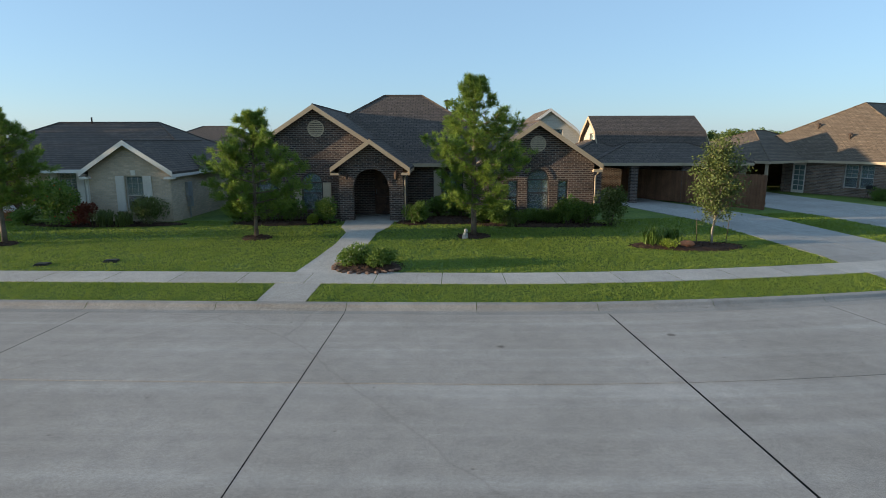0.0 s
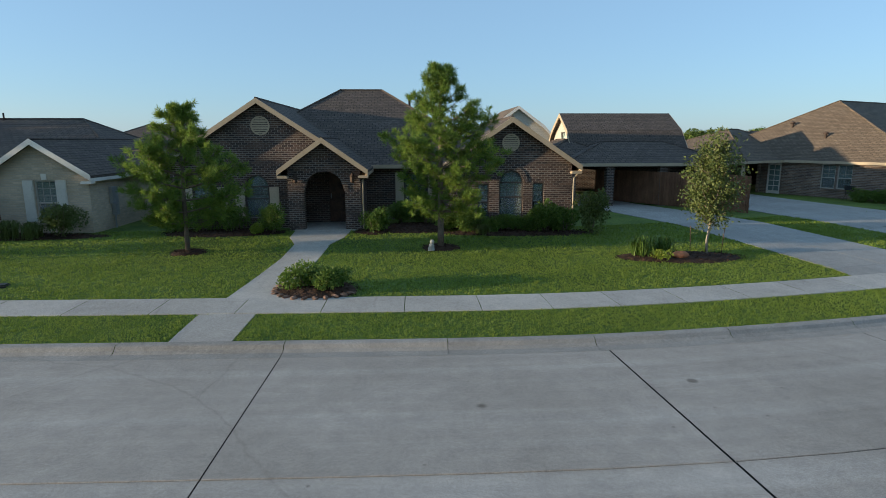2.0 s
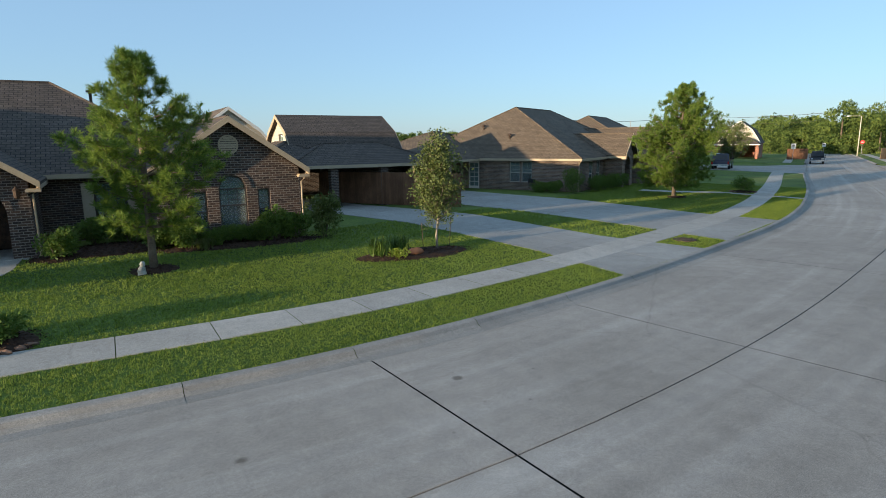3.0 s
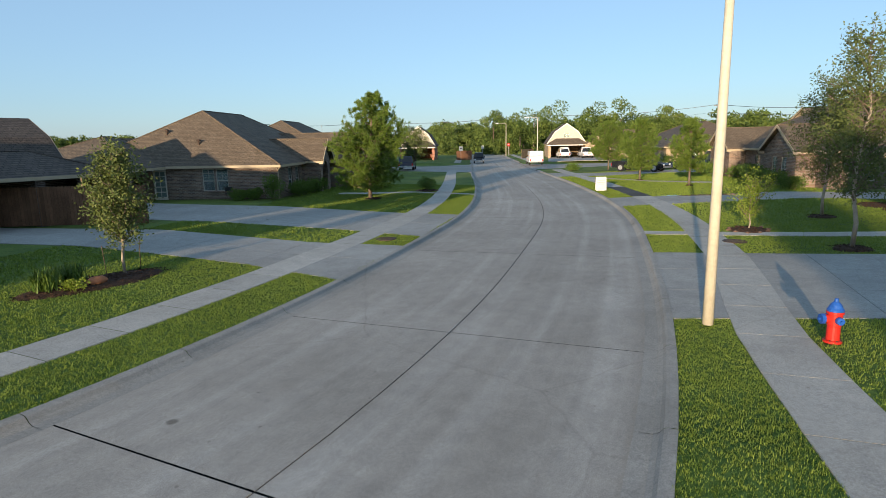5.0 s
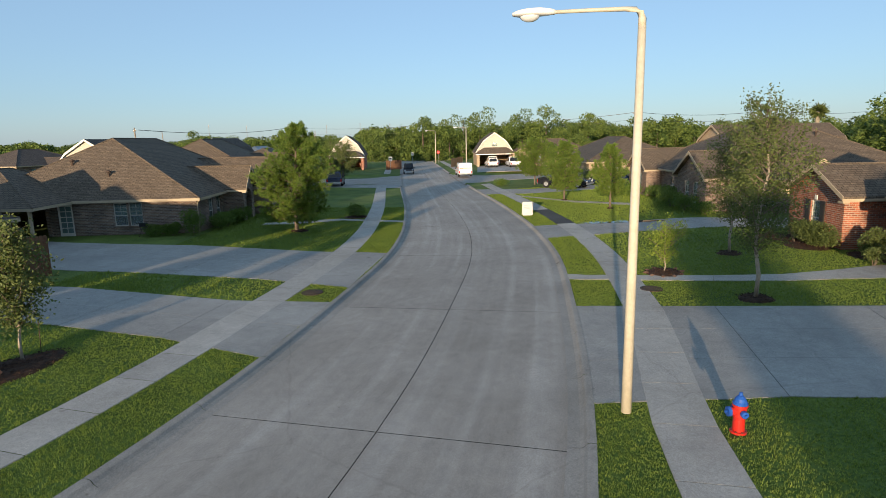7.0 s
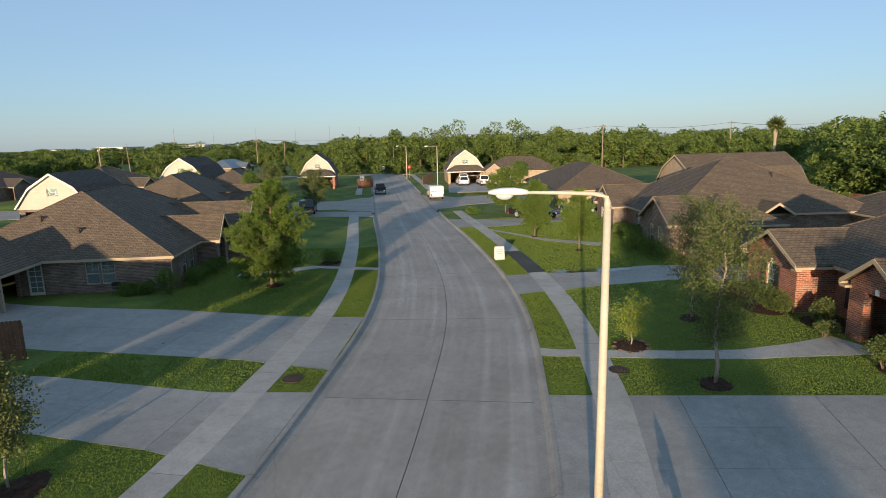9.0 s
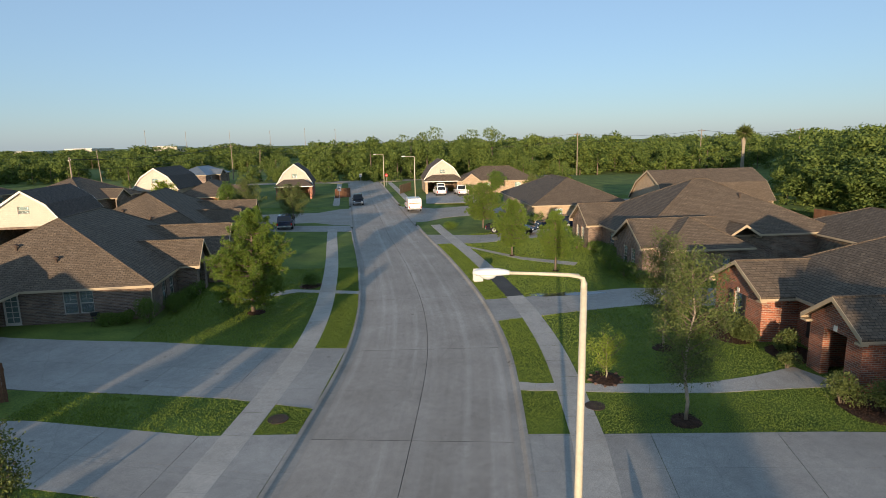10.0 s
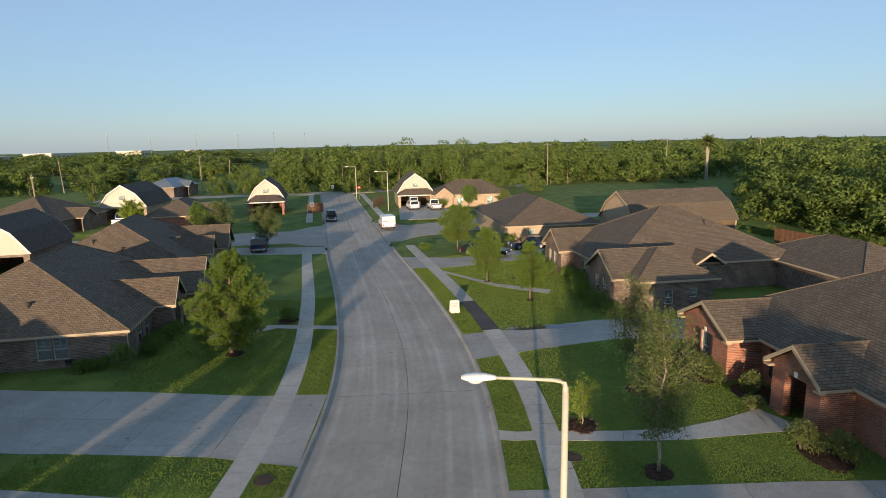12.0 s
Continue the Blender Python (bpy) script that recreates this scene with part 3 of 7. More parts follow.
pave_l = thing("pavement_left", pose(0, 0, 0), "pale concrete sidewalk in square panels", "pavement", kind="structure")
pave_r = thing("pavement_right", pose(0, 0, 0), "pale concrete sidewalk in square panels with a wet dark stretch", "pavement", kind="structure")
for x0, x1 in ((-60, 66), (90, 136)):
    n = int((arc_x(x1) - arc_x(x0)) / 1.82)
    for a, b in zip(np.linspace(arc_x(x0), arc_x(x1), n + 1), np.linspace(arc_x(x0), arc_x(x1), n + 1)[1:]):
        slab_piece("panel", a, b, D0, D1, walk_height, M["walk"], pave_l, gap=0.009, step=1.9)
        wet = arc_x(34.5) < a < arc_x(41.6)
        if -10 < a < arc_x(19):
            # here the pavement bends away from the curb
            c = [on_street(u, v + np.interp(u, [11.5, 18.5], [0.5, 0.0]) - 0.013 * max(0.0, arc_x(13) - max(u, 0)) ** 2) for u, v in ((a + 0.009, -6.98), (b - 0.009, -6.98), (b - 0.009, -5.78), (a + 0.009, -5.78))]
            free_panel("panel", c, M["walk"], pave_r, nu=3, nv=3, lift=0.012)
            continue
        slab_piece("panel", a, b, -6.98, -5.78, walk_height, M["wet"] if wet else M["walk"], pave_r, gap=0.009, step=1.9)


def driveway(name, label, left, right, cols=2, rows=4, material=None, lift=0.008):
    """Panels between two edges, each a list of places from the street inwards."""
    ob = thing(name, pose(0, 0, 0), label, "driveway", kind="structure")

    def to_curb(edge):
        s, d = street_place(*edge[0])
        return [on_street(s, math.copysign(HALF + 0.235, d))] + list(edge[1:]) if abs(d) < HALF + 1.5 else edge
    left, right = to_curb(left), to_curb(right)

    def along(edge, u):
        pts = [Vector(p) for p in edge]
        lens = [0.0]
        for p, q in zip(pts, pts[1:]):
            lens.append(lens[-1] + (q - p).length)
        u *= lens[-1]
        for i in range(len(pts) - 1):
            if u <= lens[i + 1] + 1e-6:
                f = (u - lens[i]) / (lens[i + 1] - lens[i])
                return pts[i] * (1 - f) + pts[i + 1] * f
    for r in range(rows):
        for c in range(cols):
            q = []
            for u, v in ((r, c), (r, c + 1), (r + 1, c + 1), (r + 1, c)):
                a, b = along(left, u / rows), along(right, u / rows)
                q.append(tuple(a * (1 - v / cols) + b * (v / cols)))
            free_panel("panel", shrink(q, 0.007), material or M["drive"], ob, nu=5, nv=5, lift=lift, thick=0.06)
    return ob


def st(x, d):
    return on_street(arc_x(x), d)


driveway("driveway_1", "long pale concrete driveway beside the dark brick house", [(12.15, 14.35), (12.3, 17.3), (11.2, 25.0), (9.2, 32.0), (7.4, 40)], [(17.3, 15.6), (16.2, 18.0), (14.6, 27.5), (12.6, 32.0), (10.6, 40)], 2, 7)
driveway("driveway_2", "wide pale concrete driveway crossed by long shadows", [(19.25, 16.3), (19.25, 18.9), (16.8, 28.9), (16.0, 36), (17, 44)], [(25.9, 18.1), (24.95, 20.5), (21.9, 35.3), (21.6, 40), (21, 44)], 2, 7)
driveway("driveway_3", "pale concrete driveway with long thin shadows", [(12.5, 5.72), (14.8, 0.15), (16.0, -8), (18.5, -18)], [(19.66, 7.36), (21.8, -1.5), (23.5, -8), (25.5, -18)], 3, 6)
driveway("driveway_4", "pale concrete driveway with a wet dark patch", [(32.5, 11.4), (34.0, 9.0), (37.0, 3.9), (38.6, -6), (40, -16)], [(36.7, 13.4), (37.7, 10.9), (41.0, 4.2), (43.0, -5), (44.5, -15)], 2, 6)
driveway("driveway_5", "pale concrete driveway with parked dark cars", [(56.0, 23.4), (56.8, 19.2), (61.6, 11.2)], [(61.6, 26.3), (61.6, 18.2), (69.5, 10.2)], 2, 3)
driveway("driveway_6", "concrete driveway beside the bushy trees", [(62.0, 36.2), (58.5, 45.0), (55, 54)], [(66.5, 38.5), (63.0, 46.5), (60, 55)], 2, 3)
driveway("driveway_7", "concrete driveway in front of an open garage", [(92.0, 37.0), (103.0, 41.0), (110.5, 43.5)], [(92.5, 27.5), (104.0, 30.5), (114.5, 35.5)], 2, 3)
driveway("driveway_8", "concrete driveway of the beige house", [(-26.5, 13.4), (-26.5, 16.6), (-29.0, 34)], [(-21.2, 13.4), (-21.2, 16.6), (-23.4, 34)], 2, 5)

path = thing("front_path", pose(0, 0, 0), "curving pale concrete path to the arched porch", "path", kind="structure")
lp = [(-4.15, 13.15), (-4.15, 14.85), (-3.95, 15.9), (-3.72, 18.0), (-3.55, 20.0), (-3.55, 22.0), (-3.95, 23.2), (-4.05, 24.75)]
rp = [(-2.98, 13.15), (-2.95, 14.85), (-2.75, 15.9), (-2.55, 18.0), (-2.42, 20.0), (-2.35, 22.0), (-2.0, 23.2), (-1.95, 24.75)]
for i in range(len(lp) - 1):
    if i == 1:
        continue
    free_panel("panel", shrink([lp[i], rp[i], rp[i + 1], lp[i + 1]], 0.005), M["walk"], path, nu=3, nv=3, lift=0.010)
path2 = thing("front_path", pose(0, 0, 0), "narrow concrete path to the red brick house", "path", kind="structure")
lp = [st(23.0, -HALF - 0.24), (24.1, 7.9), (24.35, 6.9), (25.0, 3.2), (25.65, 0.8), (26.8, -1.2), (28.3, -3.0)]
rp = [st(22.2, -HALF - 0.24), (23.3, 7.9), (23.55, 6.9), (24.1, 3.2), (24.65, 0.6), (25.5, -1.8), (26.6, -4.6)]
for i in range(len(lp) - 1):
    free_panel("panel", shrink([rp[i], lp[i], lp[i + 1], rp[i + 1]], 0.005), M["walk"], path2, nu=3, nv=3, lift=0.010)
path3 = thing("front_path", pose(0, 0, 0), "narrow concrete path across a lawn", "path", kind="structure")
lp = [st(38.6, 4.1), (35.6, 27.4), (32.8, 29.4), (31.8, 30.6)]
rp = [st(37.8, 4.1), (35.0, 26.6), (32.2, 28.4), (30.8, 30.2)]
for i in range(len(lp) - 1):
    free_panel("panel", shrink([lp[i], rp[i], rp[i + 1], lp[i + 1]], 0.005), M["walk"], path3, nu=3, nv=3, lift=0.010)
path4 = thing("front_path", pose(0, 0, 0), "narrow concrete path across a lawn", "path", kind="structure")
lp = [st(52.0, -7.0), (50.5, 13.2), (48.8, 8.2)]
rp = [st(51.0, -7.0), (49.6, 13.2), (47.6, 8.4)]
for i in range(len(lp) - 1):
    free_panel("panel", shrink([lp[i], rp[i], rp[i + 1], lp[i + 1]], 0.005), M["walk"], path4, nu=3, nv=3, lift=0.010)


# ---- houses ----
def wall_cells(bm, x0, x1, z0, top, holes, y0, y1, axis="y", breaks=()):
    """An upright wall with openings through it; top(u) gives its height; a hole is (left, right, bottom, top, arched)."""
    cuts = {x0, x1, *breaks}
    for a, b, lo, hi, arched in holes:
        cuts |= {a, b}
        if arched:
            cuts |= {a + (b - a) * k / 10 for k in range(1, 10)}
    cuts = sorted(c for c in cuts if x0 <= c <= x1)

    def lid(h, u):
        a, b, lo, hi, arched = h
        if not arched:
            return hi
        r = (b - a) / 2
        return hi - r + math.sqrt(max(0.0, r * r - (u - (a + b) / 2) ** 2))
    for a, b in zip(cuts, cuts[1:]):
        if b - a < 1e-5:
            continue
        inside = sorted((h for h in holes if h[0] <= a + 1e-6 and h[1] >= b - 1e-6), key=lambda h: h[2])
        low = (z0, z0)
        spans = []
        for h in inside:
            spans.append((low, (h[2], h[2])))
            low = (lid(h, a), lid(h, b))
        spans.append((low, (top(a), top(b))))
        for (la, lb), (ta, tb) in spans:
            if ta - la < 1e-4 and tb - lb < 1e-4:
                continue
            if axis == "y":
                hexa(bm, [(a, y0, la), (b, y0, lb), (b, y1, lb), (a, y1, la)], [(a, y0, ta), (b, y0, tb), (b, y1, tb), (a, y1, ta)])
            else:
                hexa(bm, [(y1, a, la), (y1, b, lb), (y0, b, lb), (y0, a, la)], [(y1, a, ta), (y1, b, tb), (y0, b, tb), (y0, a, ta)])
    bmesh.ops.remove_doubles(bm, verts=bm.verts, dist=1e-4)
    return bm


def gable_slope(cx, half, a, b, ze, zr, axis, side, thick=0.10):
    """One roof slope of a gable; the ridge runs along the axis."""
    return extruded(bmesh.new(), [(cx + side * half, ze), (cx, zr), (cx, zr - thick), (cx + side * half, ze - thick)], axis, a, b)


def hip_frame(x0, x1, y0, y1, ze, zr, run):
    """Eave corners and ridge ends of a hipped roof whose ends rise over run metres."""
    w, d = x1 - x0, y1 - y0
    if w >= d:
        run = min(run or d / 2, w / 2)
        return (x0 + run, (y0 + y1) / 2), (x1 - run, (y0 + y1) / 2)
    run = min(run or w / 2, d / 2)
    return ((x0 + x1) / 2, y0 + run), ((x0 + x1) / 2, y1 - run)


def hip_solid(bm, x0, x1, y0, y1, ze, zr, run=None):
    lo = [bm.verts.new(p) for p in ((x0, y0, ze), (x1, y0, ze), (x1, y1, ze), (x0, y1, ze))]
    (ax, ay), (bx, by) = hip_frame(x0, x1, y0, y1, ze, zr, run)
    a = bm.verts.new((ax, ay, zr))
    b = a if abs(ax - bx) + abs(ay - by) < 0.02 else bm.verts.new((bx, by, zr))
    if x1 - x0 >= y1 - y0:
        fs = [(lo[0], lo[1], b, a), (lo[1], lo[2], b), (lo[2], lo[3], a, b), (lo[3], lo[0], a)]
    else:
        fs = [(lo[0], lo[1], a), (lo[1], lo[2], b, a), (lo[2], lo[3], b), (lo[3], lo[0], a, b)]
    for f in fs:
        bm.faces.new([v for i, v in enumerate(f) if v not in f[:i]])
    bm.faces.new(lo[::-1])
    return bm


class House:
    """Walls, roofs, windows and trim of one house, in its own space: the front faces -y."""

    def __init__(self, x, y, z, turn, label, brick, roof, trim, category="house", name="house"):
        self.ob = thing(name, pose(x, y, z, 0, 0, turn), label, category)
        self.brick, self.roof_mat, self.trim = brick, roof, trim
        self.frame = M["frame_dark"] if brick == M["brick_dark"] else M["frame_tan"]

    def wall(self, x0, x1, y, z1, holes=(), axis="y", out=-1, z0=-0.3, peak=None, name="wall", material=None, thick=0.2, reach=None):
        """A wall whose outer face lies at y (or at x, axis 'x'); out: the side it faces. peak: (place, height) of a gable."""
        bm = bmesh.new()
        if peak:
            c, zp = peak
            top = lambda u: z1 + (zp - z1) * max(0.0, 1 - abs(u - c) / (reach or max(abs(x0 - c), abs(x1 - c))))  # noqa: E731
        else:
            top = lambda u: z1  # noqa: E731
        back = y - out * thick
        wall_cells(bm, x0, x1, z0, top, list(holes), min(y, back), max(y, back), axis, (peak[0],) if peak else ())
        ob = part(name, bm, material or self.brick, self.ob)
        return ob

    def window(self, u, zb, w, h, y, axis="y", out=-1, arched=False, shutters=None, bars=(2, 3), sill=True, frame_mat=None):
        """A window set in its opening: frame, glass, bars, blind behind the upper part."""
        fm = frame_mat or self.frame

        def turn(bm):
            if axis == "x":
                for v in bm.verts:
                    v.co = Vector((y - out * 1.0 * (v.co.y), u + v.co.x, v.co.z)) if out > 0 else Vector((y + v.co.y, u - v.co.x, v.co.z))
            else:
                for v in bm.verts:
                    v.co = Vector((u + v.co.x, y + v.co.y if out < 0 else y - v.co.y, v.co.z))
            bmesh.ops.recalc_face_normals(bm, faces=bm.faces)
            return bm
        a, t = w / 2, 0.05
        spring = zb + h - (a if arched else 0)
        bm = boxes((-a, -a + t, 0.06, 0.12, zb, spring), (a - t, a, 0.06, 0.12, zb, spring), (-a + t, a - t, 0.06, 0.12, zb, zb + t), (-a + t, a - t, 0.055, 0.125, zb + h * 0.45 - t / 2, zb + h * 0.45 + t / 2))
        if arched:
            for k in range(10):
                p, q = math.pi * k / 10, math.pi * (k + 1) / 10
                c = [(math.cos(x) * r, spring + math.sin(x) * r) for x, r in ((p, a), (q, a), (q, a - t), (p, a - t))]
                hexa(bm, [(c[0][0], 0.06, c[0][1]), (c[1][0], 0.06, c[1][1]), (c[2][0], 0.06, c[2][1]), (c[3][0], 0.06, c[3][1])], [(c[0][0], 0.12, c[0][1]), (c[1][0], 0.12, c[1][1]), (c[2][0], 0.12, c[2][1]), (c[3][0], 0.12, c[3][1])])
            box(bm, -a + t, a - t, 0.06, 0.12, spring - t / 2, spring + t / 2)
        else:
            box(bm, -a + t, a - t, 0.06, 0.12, zb + h - t, zb + h)
        win = part("window", turn(bm), fm, self.ob)
        bm = boxes((-a + t, a - t, 0.085, 0.093, zb + t, spring if arched else zb + h - t))
        pane = part("pane", turn(bm), M["glass"], win)
        pane.visible_shadow = False
        if arched:
            bm = bmesh.new()
            o = [(math.cos(math.pi * k / 10) * (a - t), spring + t / 2 + math.sin(math.pi * k / 10) * (a - t)) for k in range(11)]
            extruded(bm, o, "y", 0.085, 0.093)
            part("pane", turn(bm), M["glass"], win).visible_shadow = False
        nx, nz = bars
        top = zb + h - t if not arched else spring
        for k in range(1, nx):
            x = -a + w * k / nx
            part("glazing_bar", turn(boxes((x - 0.008, x + 0.008, 0.074, 0.083, zb + h * 0.45, top))), fm, win)
        for k in range(1, nz):
            z = zb + h * 0.45 + (top - zb - h * 0.45) * k / nz
            part("glazing_bar", turn(boxes((-a + t, a - t, 0.0745, 0.0835, z - 0.008, z + 0.008))), fm, win)
        bm = bmesh.new()
        n = int(h * 0.55 / 0.07)
        for k in range(n):
            z = zb + h * 0.46 + k * 0.07
            if arched and z > spring:
                x = math.sqrt(max(0.01, a * a - (z - spring) ** 2)) - t
            else:
                x = a - t
            if x > 0.05:
                box(bm, -x, x, 0.13, 0.142, z, z + 0.062)
        part("blind", turn(bm), M["blind"], win)
        bm = boxes((-a + t, a - t, 0.15, 0.155, zb + t, zb + h * 0.46))
        part("screen", turn(bm), M["screen"], win)
        if sill:
            bm = boxes((-a - 0.08, a + 0.08, -0.05, 0.10, zb - 0.08, zb - 0.002))
            part("sill", turn(bm), self.brick, win)
        if shutters:
            for s in (-1, 1):
                bm = boxes(*[(min(s * (a + 0.02), s * (a + 0.38)), max(s * (a + 0.02), s * (a + 0.38)), -0.045, -0.003, zb, spring if arched else zb + h)])
                x0, x1 = sorted((s * (a + 0.07), s * (a + 0.33)))
                hh = (spring if arched else zb + h) - zb
                for k in range(10):
                    z = zb + 0.08 + (hh - 0.16) * k / 10
                    hexa(bm, [(x0, -0.062, z), (x1, -0.062, z), (x1, -0.044, z), (x0, -0.044, z)], [(x0, -0.050, z + hh * 0.07), (x1, -0.050, z + hh * 0.07), (x1, -0.044, z + hh * 0.07), (x0, -0.044, z + hh * 0.07)])
                part("shutter", turn(bm), shutters, self.ob)
        return win

    def hip(self, x0, x1, y0, y1, ze, zr, run=None, name="roof", material=None):
        bm = bmesh.new()
        hip_solid(bm, x0, x1, y0, y1, ze, zr, run)
        ob = part(name, bm, material or self.roof_mat, self.ob)
        t = 0.16
        for b in ((x0, x1, y0, y0 + 0.03), (x0, x1, y1 - 0.03, y1), (x0, x0 + 0.03, y0 + 0.031, y1 - 0.031), (x1 - 0.03, x1, y0 + 0.031, y1 - 0.031)):
            part("fascia", boxes((*b, ze - t, ze - 0.003)), self.trim, ob)
        part("soffit", boxes((x0 + 0.04, x1 - 0.04, y0 + 0.04, y1 - 0.04, ze - 0.14, ze - 0.10)), self.trim, ob)
        # ridge and hip caps
        w, d = x1 - x0, y1 - y0
        ends = hip_frame(x0, x1, y0, y1, ze, zr, run)
        bm = bmesh.new()
        corners = ((x0, y0, 0), (x1, y0, 1 if w >= d else 0), (x1, y1, 1), (x0, y1, 0 if w >= d else 1))
        for cx, cy, e in corners:
            tube(bm, [(cx, cy, ze + 0.005), (*ends[e], zr + 0.005)], [0.05, 0.05], 6)
        if abs(w - d) > 0.1:
            tube(bm, [(*ends[0], zr), (*ends[1], zr)], [0.055, 0.055], 6)
        part("ridge_cap", bm, material or self.roof_mat, ob)
        return ob

    def gable(self, cx, half, a, b, ze, zr, axis="y", front=True, back=False, name="roof", material=None, over=0.0):
        ob = part(name, gable_slope(cx, half, a, b, ze, zr, axis, -1), material or self.roof_mat, self.ob)
        part("roof_slope", gable_slope(cx, half, a, b, ze, zr, axis, 1), material or self.roof_mat, ob)
        for flag, p, q in ((front, a - 0.035, a - 0.002), (back, b + 0.002, b + 0.035)):
            if flag:
                for s in (-1, 1):
                    bm = bmesh.new()
                    extruded(bm, [(cx + s * half, ze + 0.015), (cx, zr + 0.015), (cx, zr - 0.19), (cx + s * half, ze - 0.19)], axis, p, q)
                    part("bargeboard", bm, self.trim, ob)
        for s in (-1, 1):
            e = cx + s * half
            d = (e - 0.03, e) if s > 0 else (e, e + 0.03)
            if axis == "y":
                part("fascia", boxes((*d, a, b, ze - 0.2, ze - 0.101)), self.trim, ob)
                part("soffit", boxes((min(e, e - s * 0.35), max(e, e - s * 0.35), a, b, ze - 0.225, ze - 0.202)), self.trim, ob)
            else:
                part("fascia", boxes((a, b, *d, ze - 0.2, ze - 0.101)), self.trim, ob)
                part("soffit", boxes((a, b, min(e, e - s * 0.35), max(e, e - s * 0.35), ze - 0.225, ze - 0.202)), self.trim, ob)
        # boxed eave returns at the gable's feet
        if front and axis == "y":
            for s in (-1, 1):
                e = cx + s * half
                x0, x1 = sorted((e, e - s * 0.38))
                part("eave_return", boxes((x0, x1, a - 0.001, a + 0.3, ze - 0.30, ze - 0.226)), self.trim, ob)
        bm = bmesh.new()
        if axis == "y":
            tube(bm, [(cx, a, zr), (cx, b, zr)], [0.055, 0.055], 6)
        else:
            tube(bm, [(a, cx, zr), (b, cx, zr)], [0.055, 0.055], 6)
        part("ridge_cap", bm, material or self.roof_mat, ob)
        return ob

    def gambrel(self, c, half, a, b, ze, zm, zr, axis="x", inset=0.55, wall_z=0.0, end_mat=None, holes=(), sides=True, name="roof"):
        """A barn-shaped upper storey with sided ends; the ridge runs along the axis."""
        h2 = half * inset
        th, ob = 0.12, None
        for s in (-1, 1):
            for o in ([(c + s * h2, zm), (c, zr), (c, zr - th), (c + s * h2, zm - th)], [(c + s * half, ze), (c + s * h2, zm), (c + s * h2, zm - th), (c + s * (half - th), ze)]):
                piece = part("roof_slope" if ob else name, extruded(bmesh.new(), o, axis, a, b), self.roof_mat, ob or self.ob)
                ob = ob or piece

        def top(u):
            d = abs(u - c)
            if d > h2:
                return ze + (zm - ze) * (half - d) / (half - h2) - 0.06
            return zm + (zr - zm) * (h2 - d) / h2 - 0.08
        w = half - 0.12
        for at, q in ((a + 0.25, a + 0.40), (b - 0.40, b - 0.25)):
            bm = bmesh.new()
            wall_cells(bm, c - w, c + w, wall_z, lambda u: max(wall_z + 0.01, top(u)), list(holes), at, q, axis, (c - h2, c + h2, c))
            part("gable_wall", bm, end_mat or M["siding"], self.ob)
        for p, q in ((a - 0.03, a - 0.002), (b + 0.002, b + 0.03)):
            for s in (-1, 1):
                for o in ([(c + s * half, ze), (c + s * h2, zm), (c + s * h2, zm - 0.26), (c + s * (half - 0.2), ze)], [(c + s * h2, zm), (c, zr), (c, zr - 0.22), (c + s * h2, zm - 0.26)]):
                    part("bargeboard", extruded(bmesh.new(), o, axis, p, q), self.trim, ob)
        return ob

    def vent(self, x, z, r, y):
        """A round louvred gable vent with a brick surround."""
        bm = bmesh.new()
        n = 24
        for k in range(n):
            p, q = 2 * math.pi * k / n, 2 * math.pi * (k + 1) / n
            c = [(x + math.cos(t) * rr, z + math.sin(t) * rr) for t, rr in ((p, r), (q, r), (q, r - 0.05), (p, r - 0.05))]
            hexa(bm, [(u, y - 0.04, w) for u, w in c], [(u, y - 0.002, w) for u, w in c])
        v = part("gable_vent", bm, self.trim, self.ob)
        for k in range(7):
            zz = z - r + 0.1 + (2 * r - 0.2) * k / 6
            hw = math.sqrt(max(0.0, (r - 0.05) ** 2 - (zz - z) ** 2))
            if hw > 0.05:
                bm = bmesh.new()
                hexa(bm, [(x - hw, y - 0.032, zz - 0.03), (x + hw, y - 0.032, zz - 0.03), (x + hw, y - 0.022, zz - 0.03), (x - hw, y - 0.022, zz - 0.03)], [(x - hw, y - 0.014, zz + 0.03), (x + hw, y - 0.014, zz + 0.03), (x + hw, y - 0.004, zz + 0.03), (x - hw, y - 0.004, zz + 0.03)])
                part("slat", bm, self.trim, v)
        bm = bmesh.new()
        for k in range(30):
            p = 2 * math.pi * k / 30
            d = 0.085 * 2 * math.pi * (r + 0.02) / 30 * 6
            u, w = math.cos(p), math.sin(p)
            t = 0.036
            c = [(x + u * rr - w * s, z + w * rr + u * s) for rr, s in ((r + 0.015, -t), (r + 0.11, -t), (r + 0.11, t), (r + 0.015, t))]
            hexa(bm, [(a, y - 0.018, b) for a, b in c], [(a, y - 0.001, b) for a, b in c])
        part("brick_ring", bm, self.brick, v)

    def arch_ring(self, x, spring, r, y):
        bm = bmesh.new()
        n = 22
        for k in range(n):
            p = math.pi * (k + 0.5) / n
            u, w = math.cos(p), math.sin(p)
            t = math.pi * r / n * 0.46
            c = [(x + u * rr - w * s, spring + w * rr + u * s) for rr, s in ((r + 0.005, -t), (r + 0.16, -t * 1.15), (r + 0.16, t * 1.15), (r + 0.005, t))]
            hexa(bm, [(a, y - 0.022, b) for a, b in c], [(a, y - 0.001, b) for a, b in c])
        part("arch_bricks", bm, self.brick, self.ob)

    def downspout(self, pts):
        part("downspout", tube(bmesh.new(), pts, [0.03] * len(pts), 6), self.trim, self.ob)

